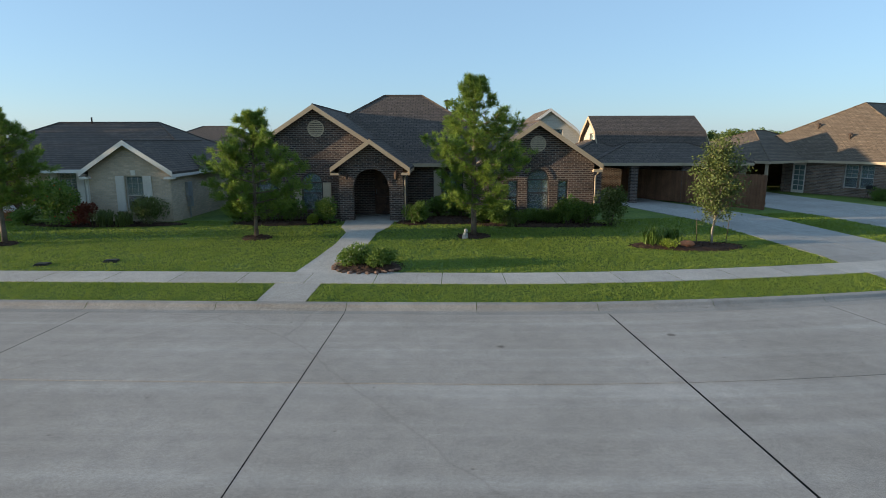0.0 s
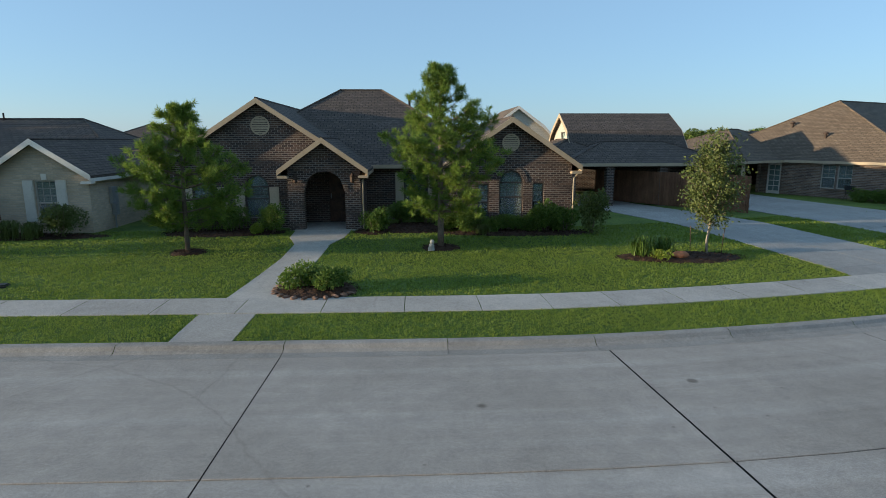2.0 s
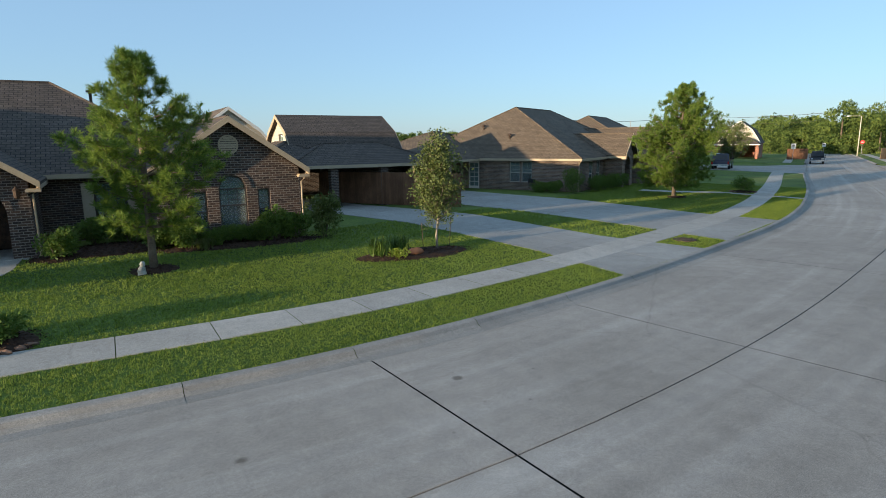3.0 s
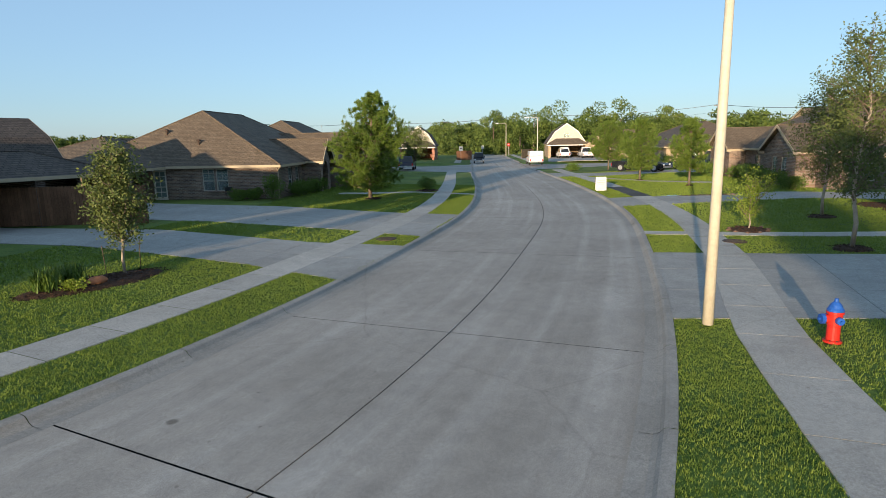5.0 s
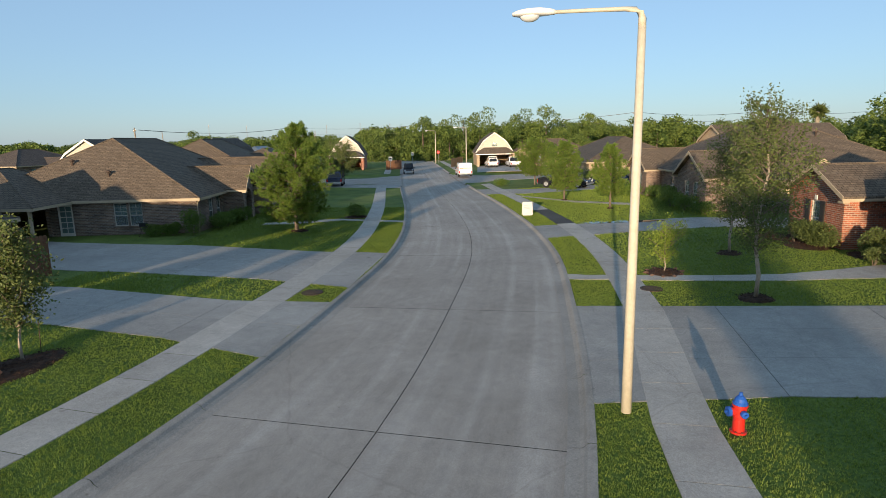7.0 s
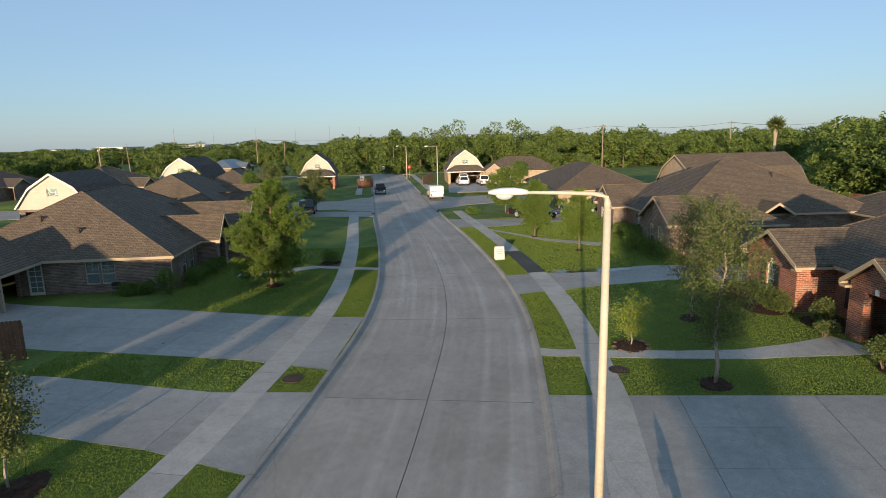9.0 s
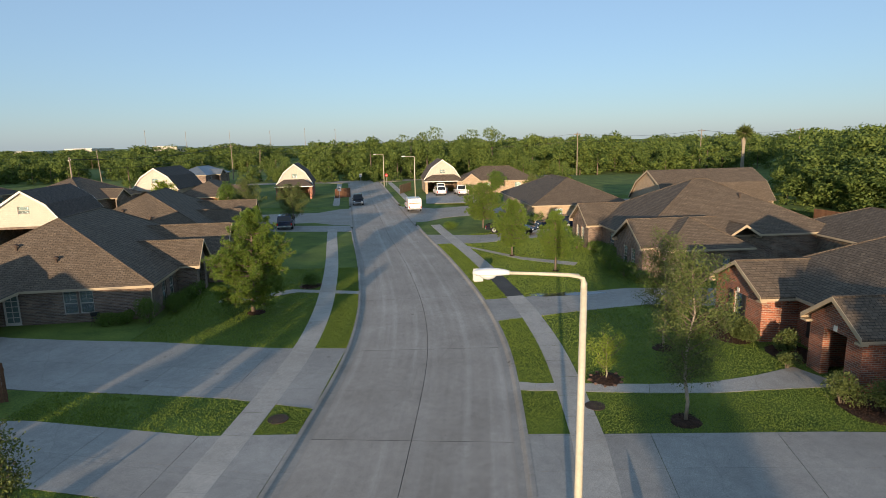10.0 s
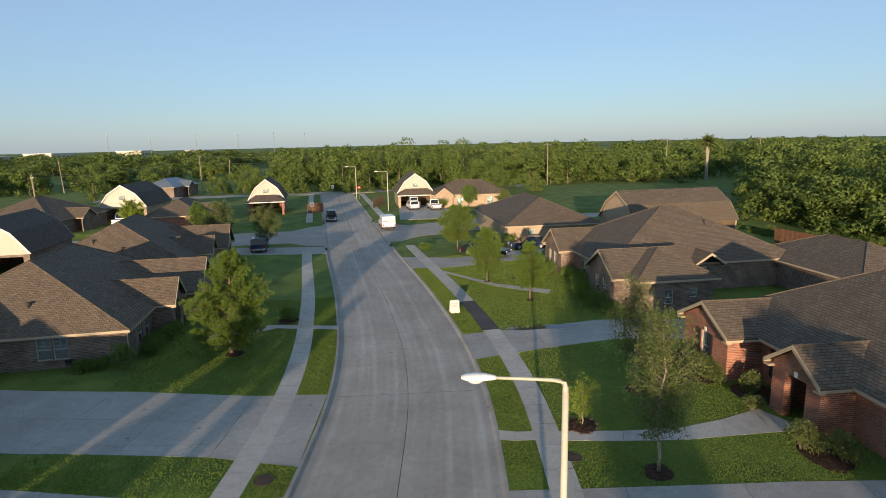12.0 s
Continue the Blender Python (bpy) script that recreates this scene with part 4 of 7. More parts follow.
    def sconce(self, x, y, z):
        bm = bmesh.new()
        lathe(bm, [(0.03, -0.16), (0.075, -0.12), (0.085, 0.08), (0.10, 0.09), (0.03, 0.18), (0.012, 0.22)], 8, (x, y - 0.11, z))
        box(bm, x - 0.015, x + 0.015, y - 0.09, y - 0.001, z + 0.10, z + 0.13)
        part("wall_lantern", bm, M["iron"], self.ob)

    def roof_vent(self, x, y, z, kind=0):
        bm = bmesh.new()
        if kind:
            lathe(bm, [(0.06, -0.3), (0.06, 0.22), (0.16, 0.24), (0.15, 0.32), (0.05, 0.36)], 10, (x, y, z))
        else:
            tube(bm, [(x, y, z - 0.3), (x, y, z + 0.3)], [0.04, 0.04], 8)
        part("vent_pipe", bm, M["iron"], self.ob)

    def block(self, x0, x1, y0, y1, z1, holes=None):
        """Four plain walls round a rectangle; holes by side: front, back, left, right."""
        holes = holes or {}
        self.wall(x0, x1, y0, z1, holes.get("front", ()), "y", -1)
        self.wall(x0, x1, y1, z1, holes.get("back", ()), "y", 1)
        self.wall(y0 + 0.2, y1 - 0.2, x0, z1, holes.get("left", ()), "x", -1)
        self.wall(y0 + 0.2, y1 - 0.2, x1, z1, holes.get("right", ()), "x", 1)


# the dark brick house
def dark_house():
    h = House(0, 0, 0.42, 0, "low dark brick house with three gables and charcoal roof", M["brick_dark"], M["shingle_dark"], M["trim"])
    # right wing
    h.wall(1.75, 6.45, 24.6, 2.46, [(3.68, 4.60, 0.40, 2.25, True), (2.86, 3.30, 0.45, 1.76, False), (4.96, 5.40, 0.45, 1.76, False)], peak=(4.1, 4.06), name="gable_wall")
    h.wall(24.8, 34, 6.45, 2.3, axis="x", out=1)
    h.wall(24.8, 28, 1.75, 2.3, axis="x", out=-1)
    h.gable(4.1, 2.66, 24.3, 34.2, 2.42, 4.20)
    h.window(4.14, 0.40, 0.92, 1.85, 24.6, arched=True, bars=(3, 3))
    h.window(3.08, 0.45, 0.44, 1.31, 24.6, bars=(1, 3))
    h.window(5.18, 0.45, 0.44, 1.31, 24.6, bars=(1, 3))
    h.arch_ring(4.14, 1.79, 0.46, 24.6)
    h.vent(4.1, 3.27, 0.33, 24.6)
    for x0, n in ((5.52, 12), (1.85, 8)):
        for k in range(n):
            x = x0 + k * 0.076
            part("brick", boxes((x, x + 0.062, 24.585, 24.599, 1.28, 1.50)), h.brick, h.ob)
    h.downspout([(6.70, 24.5, 2.25), (6.60, 24.5, 2.05), (6.52, 24.55, 1.95), (6.52, 24.55, 0.05)])
    # entry
    h.wall(-4.30, -1.56, 24.9, 2.36, [(-3.70, -2.16, -0.3, 2.22, True)], peak=(-2.93, 3.34), name="gable_wall", thick=0.32)
    h.wall(25.22, 27.0, -4.30, 2.3, axis="x", out=-1)
    h.wall(25.22, 27.9, -1.56, 2.3, axis="x", out=1)
    h.gable(-2.93, 1.68, 24.58, 30.0, 2.28, 3.46)
    h.arch_ring(-2.93, 1.45, 0.77, 24.9)
    part("porch_ceiling", boxes((-4.05, -1.80, 25.23, 27.0, 2.32, 2.36)), M["trim"], h.ob)
    part("porch_floor", boxes((-4.08, -1.78, 24.72, 27.0, -0.2, 0.02)), M["walk"], h.ob)
    h.wall(-4.08, -1.80, 27.0, 2.3, [(-3.05, -2.05, 0.02, 2.1, False)], material=M["brick_dark"])
    door = part("front_door", boxes((-3.05, -2.05, 27.06, 27.11, 0.03, 2.1)), M["door"], h.ob, "dark wooden panelled front door")
    for z0, z1 in ((0.2, 0.85), (1.0, 1.9)):
        for x0 in (-2.97, -2.52):
            part("panel", boxes((x0, x0 + 0.38, 27.045, 27.0595, z0, z1)), M["door"], door)
    part("door_handle", tube(bmesh.new(), [(-2.97, 27.0, 1.0), (-2.97, 27.0, 1.2)], [0.02, 0.02], 8), M["metal"], door)
    h.sconce(-3.98, 24.9, 1.95)
    h.sconce(-1.86, 24.9, 1.95)
    h.downspout([(-1.30, 24.75, 2.15), (-1.40, 24.78, 1.98), (-1.47, 24.82, 1.9), (-1.47, 24.82, 0.05)])
    # left wing
    h.wall(-9.05, -4.30, 25.6, 2.42, [(-6.08, -5.16, 0.40, 2.06, True), (-8.06, -7.14, 0.40, 2.06, True)], peak=(-5.4, 4.76), name="gable_wall", reach=3.65)
    h.wall(-4.30, -1.75, 25.6, 2.42, z0=2.39, peak=(-5.4, 4.76), name="gable_wall", reach=3.65)
    h.wall(25.8, 34, -9.05, 2.3, axis="x", out=-1)
    h.gable(-5.4, 3.95, 25.3, 34.2, 2.36, 4.92)
    for x in (-5.62, -7.60):
        h.window(x, 0.40, 0.92, 1.66, 25.6, arched=True, shutters=M["shutter"], bars=(3, 3))
        h.arch_ring(x, 1.60, 0.46, 25.6)
    h.vent(-5.36, 3.92, 0.36, 25.6)
    # middle
    h.wall(-1.56, 1.75, 27.9, 2.3, [(0.05, 1.05, 0.45, 2.0, False)])
    h.window(0.55, 0.45, 1.0, 1.55, 27.9, shutters=M["shutter"], bars=(3, 3))
    h.wall(-9.05, 6.45, 38.0, 2.3, out=1)
    h.wall(34, 37.8, -9.05, 2.3, axis="x", out=-1)
    h.wall(34, 37.8, 6.45, 2.3, axis="x", out=1)
    h.hip(-8.65, 4.42, 27.45, 38.45, 2.36, 5.84)
    h.hip(1.5, 6.8, 29.0, 38.4, 2.34, 4.0)
    h.roof_vent(0.3, 33.4, 5.3, 1)


def carport():
    h = House(0, 0, 0.42, 0, "gambrel-roofed garage with cream siding and a low carport roof", M["brick_dark"], M["shingle_dark"], M["trim"], "garage", "garage")
    h.gambrel(38, 3.4, 9.3, 16.0, 2.25, 3.95, 4.95, "x", 0.55, 2.0, holes=[(37.55, 38.45, 3.0, 3.85, False)])
    h.window(38.0, 3.0, 0.9, 0.85, 9.55, axis="x", out=-1, bars=(2, 1), sill=False)
    h.hip(8.2, 17.0, 32.0, 37.5, 2.2, 3.3)
    h.hip(6.6, 12.0, 33.2, 41.0, 2.21, 3.4)
    for x, y in ((8.6, 32.4), (10.6, 32.4), (13.4, 32.4), (16.5, 32.4)):
        part("pillar", boxes((x - 0.2, x + 0.2, y - 0.2, y + 0.2, -0.3, 2.07)), M["brick_dark"], h.ob)
    h.wall(8.6, 16.6, 41.2, 2.05, out=1)
    h.wall(35, 41, 16.6, 2.05, axis="x", out=1)
    h.wall(11.2, 16.4, 36.0, 2.05)
    h.ob["label"] = "gambrel garage with cream siding above a dark carport"
    t = House(8.3, 46, 0.42, 0, "cream-sided gambrel house behind the dark brick house", M["siding"], M["shingle"], M["trim_white"])
    t.gambrel(0, 4.0, 0, 9, 2.0, 4.4, 5.85, "y", 0.5, -0.3, holes=[(0.1, 1.0, 3.4, 4.3, False)])
    t.window(0.55, 3.4, 0.9, 0.9, 0.25, bars=(2, 1), sill=False)


def beige_house():
    h = House(0, 0, 0.38, 0, "low beige brick house with white trim and charcoal roof", M["brick_beige"], M["shingle_dark"], M["trim_white"])
    h.wall(-14.85, -11.38, 24.6, 2.22, [(-13.32, -12.56, 0.50, 2.0, False)], peak=(-13.11, 3.40), name="gable_wall")
    h.gable(-13.11, 1.97, 24.3, 32, 2.18, 3.47)
    h.window(-12.94, 0.50, 0.76, 1.5, 24.6, shutters=M["shutter_light"], bars=(3, 3))
    part("keystone", boxes((-13.03, -12.85, 24.57, 24.599, 2.02, 2.24)), M["trim_white"], h.ob)
    h.wall(24.8, 36, -11.38, 2.1, axis="x", out=1)
    h.wall(24.8, 28, -14.85, 2.1, axis="x", out=-1)
    h.wall(-24.3, -14.85, 27.9, 2.1, [(-18.4, -17.5, 0.5, 2.0, False), (-16.7, -15.9, 0.5, 2.0, False), (-21.3, -20.3, 0, 2.05, False)])
    h.window(-17.95, 0.50, 0.9, 1.5, 27.9, shutters=M["shutter_light"], bars=(3, 3))
    h.window(-16.3, 0.50, 0.8, 1.5, 27.9, shutters=M["shutter_light"], bars=(3, 3))
    part("front_door", boxes((-21.3, -20.3, 28.0, 28.05, 0, 2.05)), M["door"], h.ob)
    h.wall(-24.3, -11.38, 36.0, 2.1, out=1)
    h.wall(28.1, 35.8, -24.3, 2.1, axis="x", out=-1)
    h.hip(-24.7, -10.95, 26.9, 36.5, 2.16, 4.42, 4.2)
    h.gable(-21.6, 1.7, 25.2, 30, 2.15, 3.1)
    for x in (-23.0, -20.2):
        part("porch_post", boxes((x - 0.13, x + 0.13, 25.35, 25.61, -0.3, 2.0)), M["trim_white"], h.ob)
    h.downspout([(-15.0, 24.5, 2.0), (-14.92, 24.52, 1.9), (-14.92, 24.55, 0.05)])
    h.roof_vent(-18.7, 31.6, 4.4)
    bm = boxes((-11.37, -11.25, 25.9, 26.35, 1.0, 1.65), (-11.37, -11.2, 26.0, 26.25, 0.55, 0.98))
    tube(bm, [(-11.3, 26.1, 0.6), (-11.3, 26.1, -0.1)], [0.03, 0.03], 6)
    part("electric_meter", bm, M["metal"], h.ob, "grey electric meter box and conduit")
    h2 = House(-47, 25, 0.38, 3, "low dark brick house with charcoal hipped roof", M["brick_dark"], M["shingle_dark"], M["trim"])
    h2.block(0.4, 16.6, 0.4, 12.6, 2.3)
    h2.hip(0, 17, 0, 13, 2.4, 6.0)
    h3 = House(-74, 22, 0.38, 0, "low brick house with hipped roof", M["brick_brown"], M["shingle"], M["trim"])
    h3.block(0.4, 17.6, 0.4, 12.6, 2.3)
    h3.hip(0, 18, 0, 13, 2.4, 6.2)


def brown_house(x, y, turn, full=True, brick=None):
    h = House(x, y, 0.40, turn, "brown brick house with shingle hipped roof and small gables", brick or M["brick_brown"], M["shingle"], M["trim"])
    left = [(3.6, 4.4, 0.55, 1.95, False), (4.5, 5.3, 0.55, 1.95, False)]
    h.wall(0.35, 7.3, 0.35, 2.12, left, axis="x", out=-1)
    h.window(4.0, 0.55, 0.8, 1.4, 0.35, axis="x", out=-1, bars=(2, 3))
    h.window(4.9, 0.55, 0.8, 1.4, 0.35, axis="x", out=-1, bars=(2, 3))
    h.wall(0.55, 15.6, 0.35, 2.12, [(2.4, 3.2, 0.4, 1.9, False), (3.9, 4.7, 0.4, 1.9, False)])
    h.window(2.8, 0.4, 0.8, 1.5, 0.35, bars=(2, 3))
    h.window(4.3, 0.4, 0.8, 1.5, 0.35, bars=(2, 3))
    h.wall(0.55, 13.6, 15.6, 2.12, axis="x", out=1)
    h.wall(0.35, 15.6, 13.6, 2.12, out=1)
    h.hip(0, 16, 0, 14, 2.16, 5.82, 4.7)
    # entry and second gable
    h.wall(5.4, 8.0, -1.0, 2.3, [(6.05, 7.35, -0.3, 2.15, True)], peak=(6.7, 3.62), name="gable_wall", thick=0.3)
    for px, o in ((5.4, -1), (8.0, 1)):
        h.wall(-0.7, 0.35, px, 2.2, axis="x", out=o)
    h.gable(6.7, 1.6, -1.3, 5, 2.28, 3.78)
    h.arch_ring(6.7, 1.5, 0.65, -1.0)
    part("front_door", boxes((6.2, 7.2, 0.28, 0.345, -0.2, 1.95)), M["door"], h.ob)
    h.wall(9.1, 13.7, -2.0, 2.2, [(11.0, 11.9, 0.4, 1.95, False)], peak=(11.4, 4.1), name="gable_wall")
    h.window(11.45, 0.4, 0.9, 1.55, -2.0, shutters=M["shutter_dark"], bars=(2, 3))
    h.wall(-1.8, 0.35, 9.1, 2.1, axis="x", out=-1)
    h.wall(-1.8, 0.35, 13.7, 2.1, axis="x", out=1)
    h.gable(11.4, 2.65, -2.3, 7, 2.16, 4.25)
    h.downspout([(0.12, 0.1, 2.0), (0.28, 0.28, 1.85), (0.30, 0.30, 0.02)])
    for a, b in ((1.7, 6.0), (2.6, 8.6)):
        h.roof_vent(a, b, 2.2 + a / 4.7 * 3.6, 1)
    if full:
        # covered side entrance
        h.wall(0.2, 7.0, 9.0, 2.1, [(1.0, 1.9, -0.1, 1.95, False)], axis="y", out=-1)
        h.wall(7.3, 9.0, 0.36, 2.1, [(7.7, 8.6, -0.1, 1.95, False)], axis="x", out=-1)
        dr = part("side_door", boxes((0.42, 0.47, 7.7, 8.6, -0.1, 1.95)), M["trim_white"], h.ob, "white glazed side door")
        for k in range(5):
            for m in range(2):
                part("pane", boxes((0.405, 0.4195, 7.82 + m * 0.35, 8.12 + m * 0.35, 0.2 + k * 0.33, 0.48 + k * 0.33)), M["blind"], dr)
        h.hip(-3.6, 7.0, 7.45, 17.0, 2.14, 4.1)
        for py in (7.85, 12.0, 16.5):
            part("porch_post", boxes((-3.35, -3.2, py - 0.07, py + 0.07, -0.4, 2.0)), M["trim"], h.ob)
    return h


def red_house():
    h = House(35.75, -0.25, 0.46, 200.5, "red brick house with brown shingle roof and cream trim", M["brick_red"], M["shingle"], M["trim"])
    h.wall(0.35, 4.75, 0.3, 2.42, [(2.2, 3.0, 0.45, 2.0, False)], peak=(2.55, 3.55), name="gable_wall")
    h.window(2.6, 0.45, 0.8, 1.55, 0.3, shutters=M["shutter_dark"], bars=(2, 3))
    part("keystone", boxes((2.5, 2.7, 0.27, 0.299, 2.02, 2.25)), M["trim_white"], h.ob)
    h.wall(0.5, 4.0, 0.35, 2.3, axis="x", out=-1)
    h.wall(0.5, 3.0, 4.75, 2.3, axis="x", out=1)
    h.gable(2.55, 2.55, 0, 7.5, 2.40, 3.72)
    h.wall(4.75, 7.9, 2.2, 2.3, [(5.9, 6.8, 0.45, 1.95, False)])
    h.window(6.35, 0.45, 0.9, 1.5, 2.2, shutters=M["shutter_dark"], bars=(2, 3))
    h.wall(7.9, 10.95, 0.6, 2.42, [(8.75, 10.1, -0.3, 2.1, False)], peak=(9.43, 3.45), name="gable_wall", thick=0.4)
    part("keystone", boxes((9.33, 9.53, 0.57, 0.599, 2.12, 2.36)), M["trim_white"], h.ob)
    h.wall(1.0, 3.2, 7.9, 2.3, axis="x", out=-1)
    h.wall(1.0, 3.2, 10.95, 2.3, axis="x", out=1)
    h.wall(7.9, 10.95, 3.2, 2.3)
    part("front_door", boxes((8.9, 9.9, 3.12, 3.19, -0.1, 2.0)), M["door"], h.ob)
    h.gable(9.43, 1.8, 0.3, 6.5, 2.40, 3.62)
    h.wall(10.95, 18.5, 2.2, 2.3, [(13.0, 13.9, 0.45, 1.95, False)])
    h.window(13.45, 0.45, 0.9, 1.5, 2.2, shutters=M["shutter_dark"], bars=(2, 3))
    h.wall(3.0, 13.5, 0.35, 2.3, axis="x", out=-1)
    h.wall(2.2, 13.5, 18.5, 2.3, axis="x", out=1)
    h.wall(0.35, 18.5, 13.5, 2.3, out=1)
    h.hip(0.0, 19.0, 1.75, 14.0, 2.38, 5.9, 5.6)
    g = House(57.5, -8.5, 0.42, 203, "low garage with brown shingle hipped roof", M["brick_brown"], M["shingle"], M["trim"], "garage", "garage")
    g.block(0.4, 12.6, 0.4, 8.6, 2.2)
    g.hip(0, 13, 0, 9, 2.3, 4.3)
    # the next house along the same side, whose roof shades the lawns
    n = House(12.5, -6.8, 0.42, 190, "red brick house with brown shingle roof", M["brick_red"], M["shingle"], M["trim"])
    n.block(0.4, 16.6, 0.4, 12.6, 2.3)
    n.hip(0, 17, 0, 13, 2.4, 6.0)


def far_right_houses():
    h = House(59.5, 10.0, 0.42, 203.5, "multi-tone brick house with brown hipped roof, two gables", M["brick_brown"], M["shingle"], M["trim"])
    h.block(0.4, 13.3, 1.4, 18.1, 2.35, {"right": [(9.1, 10.0, -0.1, 2.0, False)], "front": [(7.3, 8.2, 0.4, 1.9, False)]})
    h.window(7.75, 0.4, 0.9, 1.5, 1.4, bars=(2, 3))
    door = part("side_door", boxes((13.16, 13.22, 9.1, 10.0, -0.1, 2.0)), M["trim_white"], h.ob, "white glazed side door")
    for k in range(5):
        for m in range(2):
            part("pane", boxes((13.2205, 13.232, 9.2 + m * 0.37, 9.53 + m * 0.37, 0.2 + k * 0.34, 0.5 + k * 0.34)), M["blind"], door)
    h.block(13.31, 18.3, 1.4, 7.3, 2.35, {"right": [(3.4, 4.1, 0.5, 1.6, False), (5.4, 6.0, 0.9, 1.6, False)]})
    h.window(3.75, 0.5, 0.7, 1.1, 18.3, axis="x", out=1, bars=(2, 2))
    h.window(5.7, 0.9, 0.6, 0.7, 18.3, axis="x", out=1, bars=(1, 2))
    h.hip(0, 13.7, 1.0, 18.5, 2.42, 6.5, 8.2)
    h.hip(11.6, 18.7, 0.95, 7.65, 2.40, 4.25)
    h.gable(9.55, 1.35, 12.2, 14.5, 2.5, 3.35, axis="x", front=False, back=True)
    h.roof_vent(9.5, 12.0, 5.0, 1)
    for c, w in ((3.0, 2.6), (14.4, 2.7)):
        h.wall(c - w + 0.3, c + w - 0.3, 0.1, 2.4, [(c - 1.1, c - 0.3, 0.45, 1.95, False), (c + 0.3, c + 1.1, 0.45, 1.95, False)], peak=(c, 3.9), name="gable_wall")
        h.window(c - 0.7, 0.45, 0.8, 1.5, 0.1, shutters=None, bars=(2, 3))
        h.window(c + 0.7, 0.45, 0.8, 1.5, 0.1, shutters=None, bars=(2, 3))
        h.wall(0.3, 1.4, c - w + 0.3, 2.3, axis="x", out=-1)
        h.wall(0.3, 1.4, c + w - 0.3, 2.3, axis="x", out=1)
        h.gable(c, w, -0.2, 7, 2.4, 4.1)
    b = House(74.2, 2.4, 0.42, 207 + 90, "tall gambrel roof of a brick house behind", M["brick_brown"], M["shingle"], M["trim"])
    b.gambrel(0, 4.6, 0, 14, 2.6, 4.8, 6.3, "x", 0.6, -0.3, M["brick_tan"])
    c = House(86.8, 23.1, 0.42, 203.5, "tan brick house with brown hipped roof", M["brick_tan"], M["shingle"], M["trim"])
    c.block(0.4, 19.0, 0.4, 12.0, 2.3, {"right": [(3.0, 3.9, 0.5, 1.9, False)]})
    c.window(3.45, 0.5, 0.9, 1.4, 19.0, axis="x", out=1, bars=(2, 3))
    c.hip(0, 19.4, 0, 12.4, 2.36, 5.2, 6.0)
    d = House(108.0, 36.0, 0.42, 288, "brick house with brown hipped roof and a small gable", M["brick_tan"], M["shingle"], M["trim"])
    d.block(0.4, 15.0, 0.4, 9.5, 2.4, {"front": [(5.0, 6.2, 0.4, 2.0, False), (11.0, 12.2, 0.4, 2.0, False)]})
    d.window(5.6, 0.4, 1.2, 1.6, 0.4, bars=(2, 3))
    d.window(11.6, 0.4, 1.2, 1.6, 0.4, bars=(2, 3))
    d.hip(0, 15.4, 0, 10, 2.45, 5.0)
    d.gable(2.5, 1.9, -1.2, 4, 2.4, 3.9)
    d.wall(0.9, 4.1, -0.9, 2.4, peak=(2.5, 3.7), name="gable_wall")
    gambrel_garage(112.0, 40.5, 24, 3.9, 6.5, M["brick_tan"], porch=True)


def gambrel_garage(x, y, turn, half, top, brick, porch=False, deep=10.0, roof=None):
    g = House(x, y, 0.42, turn, "barn-roofed garage with cream siding above an open bay", brick, roof or M["shingle"], M["trim_white"], "garage", "garage")
    e = 2.5
    g.gambrel(0, half, 0, deep, e, e + (top - e) * 0.6, top, "x", 0.58, e - 0.1, holes=[(-0.55, 0.55, e + 1.2, e + 2.0, False)])
    g.window(0.0, e + 1.2, 1.1, 0.8, 0.25, axis="x", out=-1, bars=(2, 1), sill=False)
    w = half - 0.3
    g.wall(0.3, deep - 0.3, -w, e, out=-1)
    g.wall(0.3, deep - 0.3, w, e, out=1)
    g.wall(-w + 0.2, w - 0.2, deep - 0.3, e, axis="x", out=1)
    g.wall(-w + 0.2, w - 0.2, 0.3, e, [(-w + 0.6, w - 0.6, -0.3, 2.15, False)], axis="x", out=-1)
    if porch:
        g.hip(-3.0, 0.4, -half, half, e - 0.15, e + 1.0)
        for py in (-half + 0.4, half - 0.4):
            part("pillar", boxes((-2.8, -2.45, py - 0.18, py + 0.18, -0.4, e - 0.3)), brick, g.ob)
    return g


